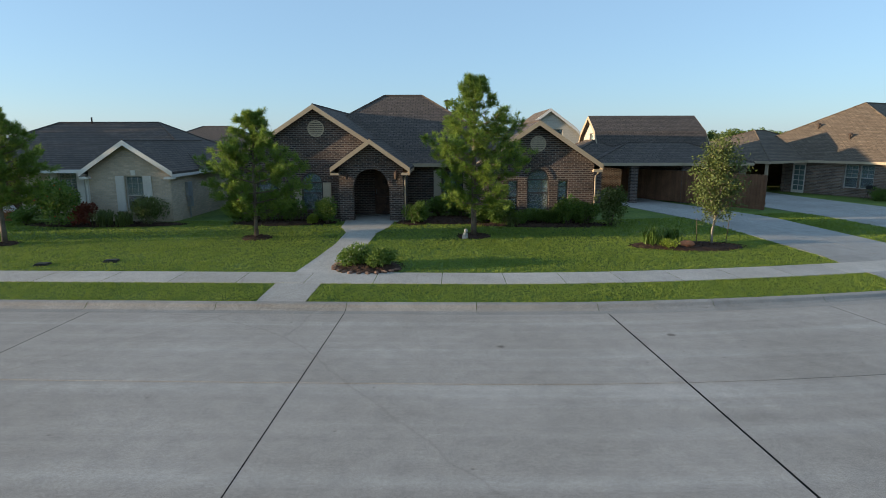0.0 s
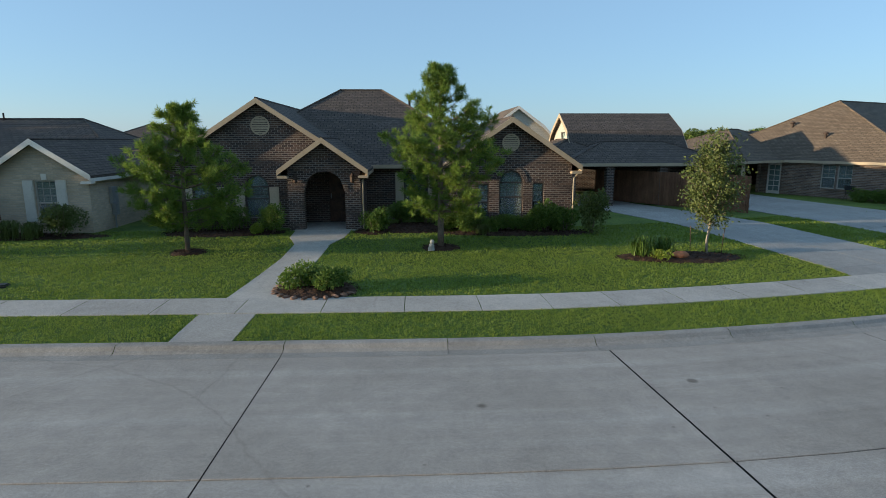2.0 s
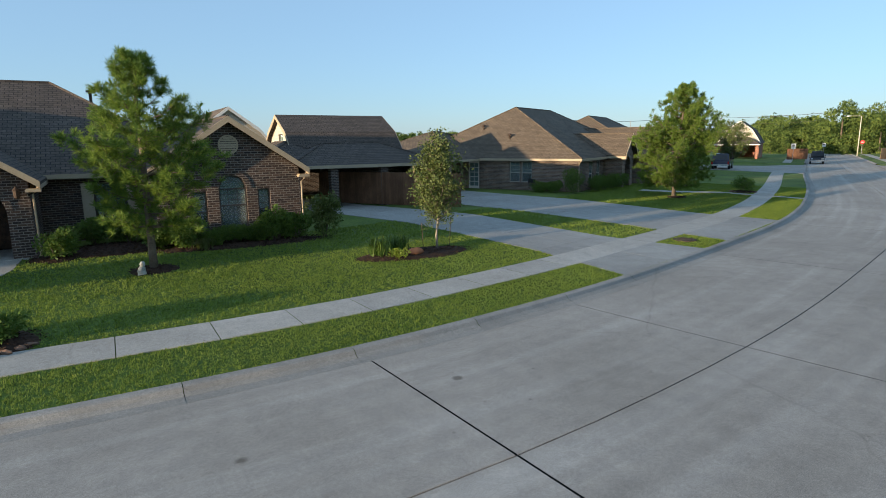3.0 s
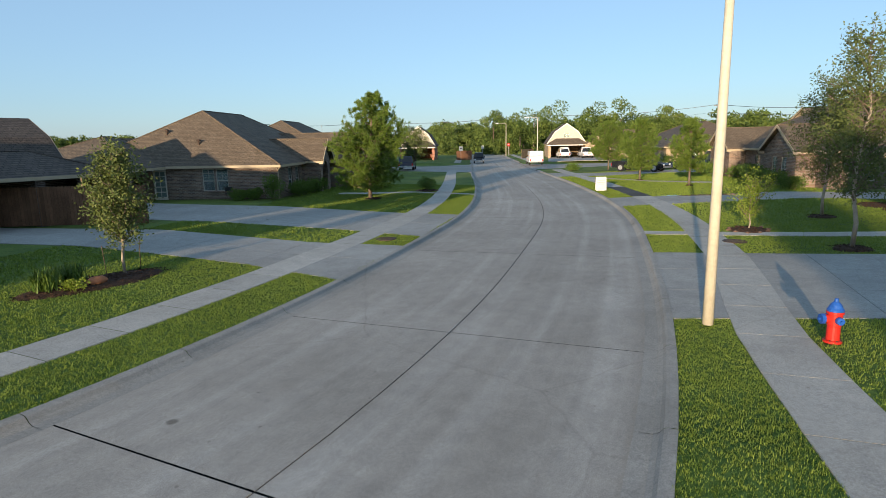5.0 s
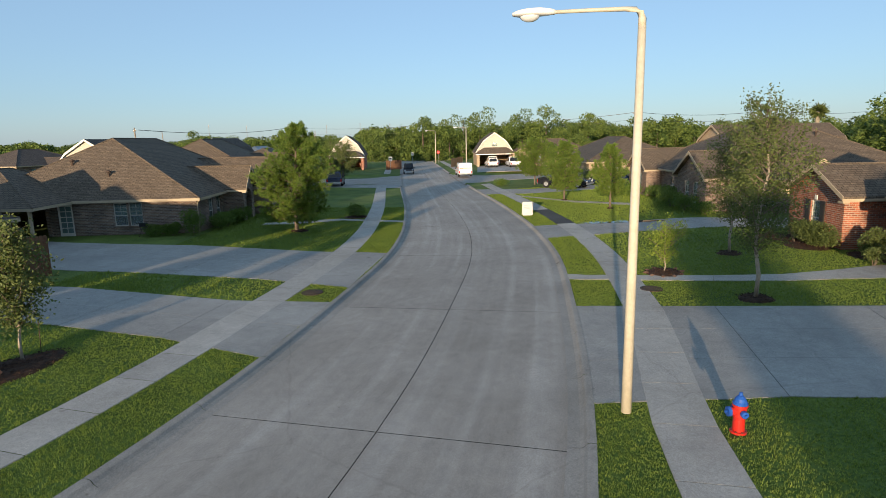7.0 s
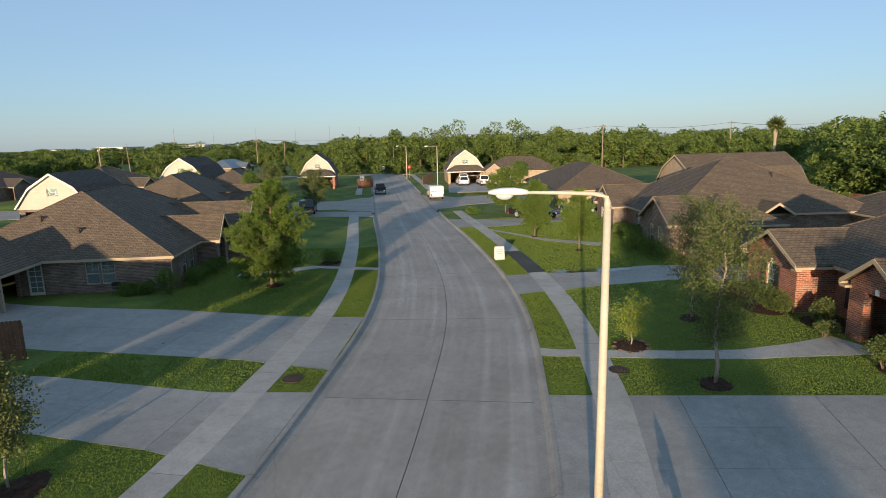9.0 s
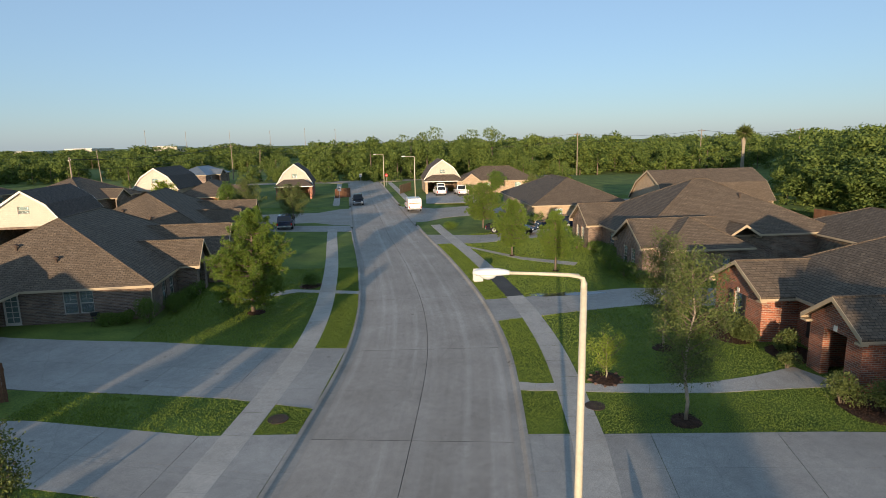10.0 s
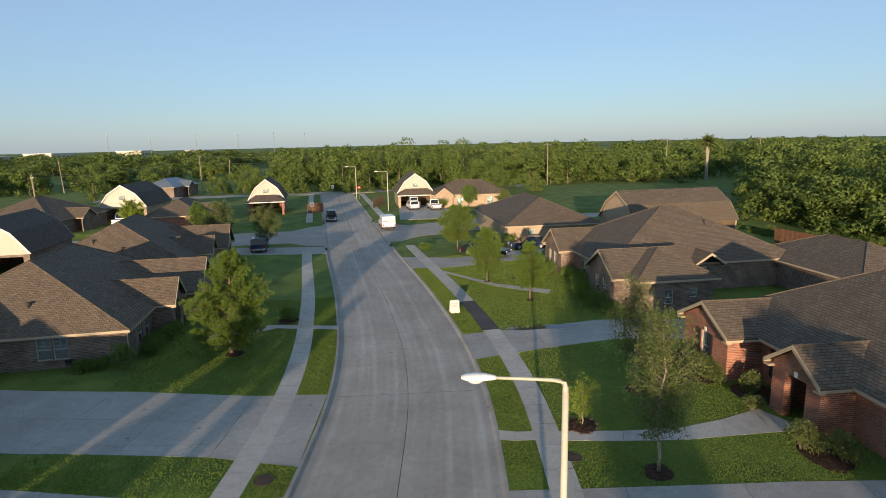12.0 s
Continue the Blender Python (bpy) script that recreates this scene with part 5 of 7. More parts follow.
dark_house()
carport()
beige_house()
brown_house(26.7, 31.2, 26)
brown_house(43.8, 40.6, 28, False, M["brick_tan"])
red_house()
far_right_houses()
gambrel_garage(42.5, 63.0, 27, 3.8, 6.1, M["brick_brown"], deep=11, roof=M["shingle_dark"])
gambrel_garage(83.0, 85.5, 20, 4.2, 6.4, M["brick_tan"], deep=12, roof=M["shingle_dark"])
gambrel_garage(97.0, 65.5, 27, 3.5, 6.4, M["brick_red"], porch=True, roof=M["shingle_dark"])
for x, y, turn, w, d, zr, br, rf in ((66, 82, 15, 15, 13, 5.6, "brick_brown", "shingle"), (76, 63.5, 27, 14, 9, 4.6, "brick_red", "shingle"), (62, 108, 10, 16, 12, 5.2, "brick_brown", "shingle_dark"), (20, 62, 10, 12, 11, 5.0, "brick_brown", "shingle_dark"), (128, 112, 15, 16, 9, 4.6, "brick_brown", "solar"), (-8, 66, 0, 15, 12, 5.2, "brick_brown", "shingle_dark"), (-34, 62, 0, 15, 12, 5.2, "brick_brown", "shingle_dark")):
    h = House(x, y, 0.3, turn, "brick house with hipped roof on the street behind", M[br], M[rf], M["trim"])
    h.block(0.4, w - 0.4, 0.4, d - 0.4, 2.35, {"front": [(3.0, 4.0, 0.5, 1.9, False), (w - 5.0, w - 4.0, 0.5, 1.9, False)]})
    h.window(3.5, 0.5, 1.0, 1.4, 0.4, bars=(2, 3))
    h.window(w - 4.5, 0.5, 1.0, 1.4, 0.4, bars=(2, 3))
    h.hip(0, w, 0, d, 2.42, zr)
    h.gable(w * 0.5, 2.0, -1.3, 4, 2.4, 3.7)
    h.wall(w * 0.5 - 1.75, w * 0.5 + 1.75, -1.0, 2.35, peak=(w * 0.5, 3.5), name="gable_wall")


def wood_fence(a, b, height, material, label):
    a, b = Vector(a), Vector(b)
    way = (b - a)
    n = int(way.length / 0.15)
    way.normalize()
    ang = math.degrees(math.atan2(way.y, way.x))
    ob = thing("fence", pose(a.x, a.y, ground_z(a.x, a.y), 0, 0, ang), label, "fence")
    me = None
    for k in range(min(n, 290)):
        if me is None:
            bm = boxes((0.004, 0.142, -0.011, 0.011, 0.04, height - 0.04))
            hexa(bm, [(0.004, -0.011, height - 0.04), (0.142, -0.011, height - 0.04), (0.142, 0.011, height - 0.04), (0.004, 0.011, height - 0.04)], [(0.03, -0.011, height), (0.116, -0.011, height), (0.116, 0.011, height), (0.03, 0.011, height)])
            p = part("board", bm, material, ob)
            me = p.data
        else:
            p = new("board", me)
            p.parent = ob
        p.location.x = k * 0.15
    for z in (0.3, height - 0.35):
        part("rail", boxes((0, n * 0.15, 0.012, 0.05, z, z + 0.09)), material, ob)
    return ob


wood_fence((10.9, 35.6), (15.9, 28.3), 1.75, M["fence"], "red-brown wooden board fence beside the driveway")
wood_fence((108.5, 48.5), (117.5, 49.5), 1.8, M["fence_pale"], "pale wooden board fence beside the garage")
wood_fence((98.5, 57.8), (101.5, 56.0), 1.8, M["fence"], "wooden board fence beside a garage")
wood_fence((57, -26), (76, -16), 1.8, M["fence"], "brown wooden board fence behind the house")


# ---- plants ----
def quads_to(name, centres, ways, widths, lengths, material, parent, rng, bend=0.0):
    """Pointed leaves or needles, as one mesh: each a slim kite at its place, along its way."""
    n = len(centres)
    side = np.cross(ways, rng.normal(size=(n, 3)))
    side /= np.linalg.norm(side, axis=1)[:, None] + 1e-9
    tip, mid = centres + ways * lengths[:, None], centres + ways * lengths[:, None] * 0.45
    v = np.stack([centres, mid + side * widths[:, None] / 2, tip, mid - side * widths[:, None] / 2], 1).reshape(-1, 3)
    f = np.arange(4 * n).reshape(-1, 4)
    return raw_mesh(name, v, f, material, parent=parent)


def unit(a):
    return a / (np.linalg.norm(a, axis=-1, keepdims=True) + 1e-9)


def pine(x, y, h, spread, seed, label, bare=0.2, group="pines", gap=0.05, limbs_each=6, blunt=1.15, tufts=7):
    """A young pine: whorls of limbs, each set with round brushes of needles."""
    rng = np.random.default_rng(seed)
    ob = thing("pine_tree", pose(x, y, ground_z(x, y) + 0.02), label, "tree", group)
    lean = rng.normal(size=2) * 0.02 * h
    axis = lambda u: np.array([lean[0] * u * u, lean[1] * u * u, h * u])  # noqa: E731
    us = np.linspace(0, 0.98, 9)
    bm = tube(bmesh.new(), [axis(u) for u in us], [0.085 * h / 5 * (1 - u) ** 0.8 + 0.012 for u in us], 8)
    roots, ways = [], []
    u, k = bare, 0
    limbs = bmesh.new()
    while u < 0.97:
        v = (u - bare) / (1 - bare)
        reach = spread * (0.55 + 0.85 * v if v < 0.3 else 0.805 - 0.78 * ((v - 0.3) / 0.7) ** blunt) + 0.07
        for j in range(limbs_each):
            if rng.random() < 0.12:
                continue
            a = k * 1.1 + j * 2 * math.pi / limbs_each + rng.uniform(-0.35, 0.35)
            r = reach * rng.uniform(0.62, 1.2)
            up = rng.uniform(0.1, 0.5) + 0.6 * v
            p0 = axis(u)
            d = np.array([math.cos(a), math.sin(a), up * 0.5])
            p1, p2 = p0 + d * r * 0.55, p0 + d * r + np.array([0, 0, r * 0.28 * up])
            tube(limbs, [p0, p1, p2], [0.022 + 0.008 * r, 0.014, 0.006], 5)
            for t in np.linspace(0.38, 1.0, max(2, int(r * 3.2))):
                q = (p0 + (p1 - p0) * t / 0.55) if t < 0.55 else p1 + (p2 - p1) * (t - 0.55) / 0.45
                wide = 0.055 + 0.10 * r * (1 - 0.35 * t)
                for c in range(tufts if t > 0.55 else tufts // 2):
                    jig = rng.normal(size=3) * [wide, wide, wide * 0.6]
                    e = q + jig
                    tube(limbs, [q, e], [0.006, 0.004], 3, False)
                    roots.append(e)
                    ways.append(unit(d * 0.5 + np.array([0, 0, 0.7]) + jig * 1.5))
        u += gap
        k += 1
    for c in range(8):
        roots.append(axis(0.97) + rng.normal(size=3) * 0.06)
        ways.append(unit(np.array([0, 0, 1.0]) + rng.normal(size=3) * 0.4))
    roots, ways = np.array(roots), np.array(ways)
    m = 44
    c = np.repeat(roots, m, 0) + np.repeat(ways, m, 0) * rng.uniform(-0.12, 0.04, (len(roots) * m, 1))
    w = unit(np.repeat(ways, m, 0) * 0.75 + unit(rng.normal(size=c.shape)) * 0.85)
    part("trunk", bm, M["bark"], ob, smooth=True)
    part("branchwork", limbs, M["bark"], ob)
    quads_to("crown", c, w, rng.uniform(0.013, 0.019, len(c)), rng.uniform(0.13, 0.22, len(c)), M["needle"], ob, rng)
    return ob


def leaf_tree(x, y, h, spread, seed, label, bark, leaf, bare=0.3, density=1.0, size=0.10, narrow=0.0, group=""):
    rng = np.random.default_rng(seed)
    ob = thing("tree", pose(x, y, ground_z(x, y) + 0.02), label, "tree", group)
    us = np.linspace(0, 0.9, 8)
    wob = rng.normal(size=(8, 2)) * 0.012 * h
    wob[0] = 0
    pts = [np.array([wob[i][0], wob[i][1], h * u]) for i, u in enumerate(us)]
    bm = tube(bmesh.new(), pts, [(0.055 if narrow > 0.3 else 0.075) * h / 6 * (1 - u * 0.92) + 0.012 for u in us], 8)
    limbs = bmesh.new()
    cl, cw = [], []
    count = int(26 * density)
    for k in range(count):
        u = bare + (0.95 - bare) * (k + rng.uniform(0, 1)) / count
        v = (u - bare) / (0.97 - bare)
        reach = spread * min(1.0, 0.5 + v * 2.2) * (1 - 0.9 * v) ** 0.55 * rng.uniform(0.6, 1.12)
        a = k * 2.4 + rng.uniform(-0.4, 0.4)
        i = min(6, int(u / 0.9 * 7))
        p0 = pts[i] + (pts[i + 1] - pts[i]) * (u / 0.9 * 7 - i)
        d = np.array([math.cos(a), math.sin(a), 0.5 + narrow * 0.6])
        p1 = p0 + d * reach * 0.5
        p2 = p0 + d * reach + np.array([rng.normal() * 0.08, rng.normal() * 0.08, reach * 0.1])
        tube(limbs, [p0, p1, p2], [0.028 * h / 7 + 0.004, 0.014, 0.004], 5)
        for t in np.linspace(0.3, 1.05, max(4, int(reach / 0.10))):
            q = p0 + d * reach * t
            spray = rng.normal(size=3)
            cl.append(q + spray * 0.13)
            cw.append(unit(spray + d * 0.6))
            if rng.random() < 0.35:
                e = q + unit(spray) * reach * 0.28
                tube(limbs, [q, e], [0.006, 0.003], 4, False)
                cl.append(e)
                cw.append(unit(spray))
    cl, cw = np.array(cl), np.array(cw)
    m = 20
    c = np.repeat(cl, m, 0) + rng.normal(size=(len(cl) * m, 3)) * (0.075 + 0.007 * h)
    w = unit(np.repeat(cw, m, 0) * 0.5 + unit(rng.normal(size=c.shape)) * 0.9 + np.array([0, 0, -0.15]))
    part("trunk", bm, bark, ob, smooth=True)
    part("branchwork", limbs, M["bark"], ob)
    s = rng.uniform(0.75, 1.25, len(c)) * size
    quads_to("crown", c, w, s * 0.55, s, leaf, ob, rng)
    return ob


def shrub(x, y, w, h, seed, label, leaf, size=0.07, n=900, flowers=None, z=None, depth=None, name="shrub", group="", turn=0.0):
    rng = np.random.default_rng(seed)
    n, size, h, w = int(n * 2.6), size * 1.15, h * 1.12, w * 1.1
    ob = thing(name, pose(x, y, ground_z(x, y) if z is None else z, 0, 0, turn), label, "shrub", group)
    depth = depth or w
    stems = bmesh.new()
    pts = []
    for k in range(7):
        a, r = rng.uniform(0, 6.28), rng.uniform(0.1, 0.42)
        e = np.array([math.cos(a) * r * w, math.sin(a) * r * depth, h * rng.uniform(0.5, 0.85)])
        tube(stems, [(e[0] * 0.2, e[1] * 0.2, -0.02), e * [0.6, 0.6, 0.55], e], [0.018, 0.012, 0.005], 5)
        pts.append(e)
    lumps = [(np.array([rng.uniform(-0.30, 0.30) * w, rng.uniform(-0.30, 0.30) * depth, h * rng.uniform(0.32, 0.68)]), rng.uniform(0.22, 0.34)) for _ in range(9)]
    dirs = unit(rng.normal(size=(n, 3)))
    pick = rng.integers(0, len(lumps), n)
    cen = np.array([l[0] for l in lumps])[pick]
    rad = np.array([l[1] for l in lumps])[pick][:, None] * np.array([w, depth, h]) * rng.uniform(0.55, 1.08, (n, 1))
    c = cen + dirs * rad
    c[:, 2] = np.abs(c[:, 2])
    ways = unit(dirs + rng.normal(size=(n, 3)) * 0.6)
    s = rng.uniform(0.7, 1.3, n) * size
    part("branchwork", stems, M["bark"], ob)
    quads_to("foliage", c, ways, s * 0.6, s, leaf, ob, rng)
    if flowers:
        m = 40
        c2 = c[rng.integers(0, n, m)] + dirs[:m] * 0.02
        quads_to("flowers", np.repeat(c2, 4, 0), unit(rng.normal(size=(m * 4, 3))), np.full(m * 4, 0.06), np.full(m * 4, 0.07), flowers, ob, rng)
    return ob


def blades(x, y, w, h, seed, label, leaf, n=160, width=0.03, name="grass_clump"):
    """A clump of long arching leaves."""
    rng = np.random.default_rng(seed)
    ob = thing(name, pose(x, y, ground_z(x, y)), label, "plant")
    vs, fs = [], []
    for k in range(n):
        a, out = rng.uniform(0, 6.28), rng.uniform(0.1, 1.0)
        b = np.array([rng.normal() * w * 0.14, rng.normal() * w * 0.14, 0])
        d = np.array([math.cos(a), math.sin(a), 0])
        s = np.array([-d[1], d[0], 0]) * width / 2
        hh = h * rng.uniform(0.7, 1.1)
        ps = [b, b + d * out * w * 0.15 + [0, 0, hh * 0.6], b + d * out * w * 0.34 + [0, 0, hh * (1.0 - 0.15 * out)], b + d * out * w * 0.55 + [0, 0, hh * (1.0 - 0.55 * out)]]
        base = len(vs)
        for i, p in enumerate(ps):
            ww = (1, 1, 0.7, 0.1)[i]
            vs += [p - s * ww, p + s * ww]
        fs += [(base + 2 * i, base + 2 * i + 1, base + 2 * i + 3, base + 2 * i + 2) for i in range(3)]
    raw_mesh("leaves", np.array(vs), np.array(fs), leaf, parent=ob)
    return ob


def bed(x, y, rx, ry, seed, label, height=0.07):
    """A low mound of bark mulch with a ragged edge."""
    rng = random.Random(seed)
    bm = bmesh.new()
    mid = bm.verts.new((0, 0, height))
    rings = []
    for r in (0.3, 0.6, 0.85, 1.0):
        row = []
        for k in range(40):
            a = 2 * math.pi * k / 40
            wob = 1 + 0.07 * math.sin(3 * a + seed) + rng.uniform(-0.03, 0.03)
            px, py = math.cos(a) * rx * r * wob, math.sin(a) * ry * r * wob
            row.append(bm.verts.new((px, py, height * (1 - r**3) * rng.uniform(0.8, 1.2) + (ground_z(x + px, y + py) - ground_z(x, y)) + 0.004 - (0.02 if r == 1.0 else 0))))
        rings.append(row)
    for k in range(40):
        bm.faces.new((mid, rings[0][k], rings[0][(k + 1) % 40]))
        for a, b in zip(rings, rings[1:]):
            bm.faces.new((a[k], b[k], b[(k + 1) % 40], a[(k + 1) % 40]))
    ob = link("mulch_bed", bm, M["mulch"])
    ob.location = (x, y, ground_z(x, y))
    tagged(ob, label, "mulch bed")
    # loose chips
    r2 = np.random.default_rng(seed)
    n = int(380 * rx * ry / 0.5)
    a, r = r2.uniform(0, 6.28, n), np.sqrt(r2.uniform(0, 1, n))
    c = np.c_[np.cos(a) * r * rx * 1.05, np.sin(a) * r * ry * 1.05, height * (1 - r**3) + 0.012]
    w = unit(np.c_[r2.normal(size=(n, 2)), r2.uniform(-0.1, 0.35, n)])
    quads_to("bark_litter", c, w, r2.uniform(0.02, 0.035, n), r2.uniform(0.04, 0.09, n), M["mulch"], ob, r2)["kind"] = "stuff"
    return ob


def stones(x, y, rx, ry, n, seed, parent, a0=0.0, a1=6.28):
    rng = random.Random(seed)
    for k in range(n):
        a = a0 + (a1 - a0) * k / n
        bm = bmesh.new()
        bmesh.ops.create_icosphere(bm, subdivisions=1, radius=1)
        sx, sy, sz = rng.uniform(0.09, 0.16), rng.uniform(0.06, 0.10), rng.uniform(0.035, 0.06)
        for v in bm.verts:
            v.co = Vector((v.co.x * sx, v.co.y * sy, v.co.z * sz)) * rng.uniform(0.85, 1.12)
        st_ = part("edging_stone", bm, M["stone"], parent)
        px, py = math.cos(a) * rx, math.sin(a) * ry
        st_.location = (px, py, ground_z(x + px, y + py) - ground_z(x, y) + 0.03)
        st_.rotation_euler.z = a + rng.uniform(-0.4, 0.4)


pine(-6.65, 21.0, 4.35, 2.15, 3, "young pine with open bright green branches on the lawn", 0.2, gap=0.085, limbs_each=5, blunt=0.8, tufts=9)
pine(1.3, 21.3, 5.75, 2.3, 7, "tall young pine with dense green needles on the lawn", 0.2, gap=0.06, tufts=8, blunt=0.85)
pine(-15.1, 19.9, 4.7, 1.6, 11, "young pine with rounded green crown on the lawn", 0.28)
pine(29.75, 26.6, 6.5, 2.75, 13, "broad young pine with yellow-green needles in shade", 0.1, gap=0.05, limbs_each=7, blunt=1.15, tufts=8)
pine(51.2, 14.3, 5.0, 2.1, 17, "young pine on the sunny lawn", 0.2, blunt=1.0)
pine(45.6, 9.7, 4.7, 1.6, 19, "slim young pine on the sunny lawn", 0.25, blunt=1.1)
pine(66.5, 20.8, 5.2, 2.6, 23, "broad young pine with a browning crown", 0.2, blunt=2.0)
for i, (x, y, r) in enumerate(((-6.65, 21.0, 0.55), (1.3, 21.3, 0.62), (-15.1, 19.9, 0.45), (29.75, 26.4, 0.6), (51.2, 14.3, 0.3), (45.6, 9.7, 0.3), (21.9, 2.0, 0.62), (29.6, 2.4, 0.6))):
    bed(x, y, r, r * 0.9, i + 1, "round dark mulch bed under a young tree")
leaf_tree(9.4, 19.8, 3.45, 0.88, 5, "young ornamental pear with glossy green leaves between stakes", M["bark_pale"], M["leaf_olive"], 0.24, 2.4, 0.09, 0.6)
leaf_tree(21.9, 2.0, 6.5, 1.75, 6, "young elm with thin upright olive branches", M["bark_pale"], M["leaf_olive"], 0.2, 2.1, 0.085, 0.5)
leaf_tree(29.6, 2.4, 5.7, 1.6, 9, "young elm with thin upright olive branches", M["bark_pale"], M["leaf_olive"], 0.22, 1.9, 0.085, 0.4)
leaf_tree(62.4, 50.6, 5.8, 2.4, 21, "thin-leaved grey-green garden tree", M["bark"], M["leaf_olive"], 0.2, 1.3, 0.12)
leaf_tree(63.3, 44.8, 5.2, 2.5, 22, "thin-leaved grey-green garden tree", M["bark"], M["leaf_olive"], 0.2, 1.3, 0.12)
leaf_tree(108, 28.6, 4.2, 2.0, 24, "round garden tree in front of the house", M["bark"], M["leaf"], 0.25, 1.2, 0.16)
leaf_tree(104, 21.0, 4.0, 1.6, 25, "round garden tree in front of the house", M["bark"], M["leaf_olive"], 0.25, 1.0, 0.16)
leaf_tree(73.0, 74.0, 4.6, 2.2, 26, "bright green garden tree beside a garage", M["bark"], M["leaf_lime"], 0.2, 1.2, 0.18)
leaf_tree(71.0, 60.5, 4.6, 2.0, 27, "bright green garden tree near the side street", M["bark"], M["leaf"], 0.2, 1.2, 0.16)

leaf_tree(0.0, -9.0, 7.0, 2.3, 41, "young elm with upright olive branches on a lawn", M["bark_pale"], M["leaf_olive"], 0.24, 2.6, 0.12, 0.4)
leaf_tree(-5.8, -1.9, 6.4, 2.3, 42, "young elm with upright olive branches on a lawn", M["bark_pale"], M["leaf_olive"], 0.24, 2.4, 0.11, 0.4)
leaf_tree(-10.0, -2.0, 6.5, 2.5, 43, "young elm with upright olive branches on a lawn", M["bark_pale"], M["leaf_olive"], 0.24, 3.2, 0.13, 0.4)

# stakes round the young tree
for k, (dx, dy) in enumerate(((-0.55, -0.1), (0.55, 0.15))):
    s = link("tree_stake", tube(bmesh.new(), [(0, 0, -0.1), (0.06 if k else -0.06, 0, 0.95)], [0.013, 0.011], 6), M["iron"])
    s.location = (9.4 + dx, 19.8 + dy, ground_z(9.4, 19.8))
    tagged(s, "thin metal stake beside the young tree", "stake", "tree stakes")
b = bed(8.5, 19.6, 1.95, 0.75, 31, "long mulch bed with iris leaves and a stone", 0.1)
blades(7.3, 19.7, 0.9, 0.62, 32, "clump of upright dark green iris leaves", M["leaf"], 170)
blades(8.05, 19.9, 0.9, 0.6, 33, "clump of upright dark green iris leaves", M["leaf"], 170)
shrub(7.75, 19.25, 0.5, 0.32, 34, "small lime-green plant in the mulch", M["leaf_lime"], 0.05, 300)
bm = bmesh.new()
bmesh.ops.create_icosphere(bm, subdivisions=2, radius=1)
for v in bm.verts:
    v.co = Vector((v.co.x * 0.27, v.co.y * 0.16, max(-0.1, v.co.z * 0.13))) * (1 + 0.12 * noise.noise(v.co * 3))
rock = link("boulder", bm, M["terracotta"], smooth=True)
rock.location = (8.35, 19.3, ground_z(8.35, 19.3) + 0.14)
tagged(rock, "low reddish stone lying on the mulch", "stone")
b = bed(-1.95, 16.65, 1.0, 0.85, 35, "mulch bed edged with flat stones beside the path", 0.1)
stones(-1.95, 16.65, 1.0, 0.82, 14, 36, b, 2.6, 6.0)
shrub(-2.2, 16.75, 1.0, 0.6, 37, "low dark green shrub beside the path", M["leaf"], 0.06, 1300)
shrub(-1.55, 16.6, 0.9, 0.55, 38, "low dark green shrub beside the path", M["leaf"], 0.06, 1100)

# beds and shrubs along the dark brick house
for i, (x, y, rx, ry) in enumerate(((-6.6, 24.4, 2.2, 0.95), (0.4, 25.2, 1.5, 1.4), (4.3, 23.8, 2.9, 0.75), (-1.1, 24.3, 0.7, 0.7))):
    bed(x, y, rx, ry, 40 + i, "dark mulch bed along the house wall", 0.06)
for i, (x, y, w, h, leaf, size) in enumerate((
        (-4.75, 24.15, 0.95, 1.2, "leaf", 0.07), (-5.3, 24.0, 0.45, 0.45, "leaf_lime", 0.05), (-6.3, 24.6, 1.1, 1.0, "leaf", 0.07), (-7.4, 24.5, 1.2, 1.35, "leaf", 0.07), (-8.4, 24.7, 1.0, 1.1, "leaf", 0.08),
        (-1.05, 24.2, 1.05, 1.0, "leaf", 0.07), (-0.1, 26.4, 1.1, 0.9, "leaf", 0.07), (1.0, 26.3, 1.1, 0.95, "leaf", 0.07), (1.75, 24.3, 0.8, 0.75, "leaf", 0.07),
        (2.55, 23.95, 0.95, 0.9, "leaf", 0.08), (3.3, 23.9, 0.7, 0.55, "leaf", 0.06), (4.0, 24.0, 0.9, 0.6, "leaf", 0.06), (4.7, 23.95, 0.7, 0.6, "leaf", 0.06),
        (5.35, 23.85, 1.0, 1.05, "leaf", 0.09), (6.0, 23.8, 0.8, 0.9, "leaf", 0.08), (6.95, 23.6, 1.0, 1.6, "leaf_olive", 0.08))):
    shrub(x, y, w, h, 50 + i, "leafy green shrub against the brick wall" if h < 1.5 else "tall olive-green shrub at the house corner", M[leaf], size, 1100, group="shrubs by the dark house")
blades(2.9, 23.4, 0.7, 0.4, 70, "clump of arching grassy leaves", M["leaf_olive"], 130, 0.02)
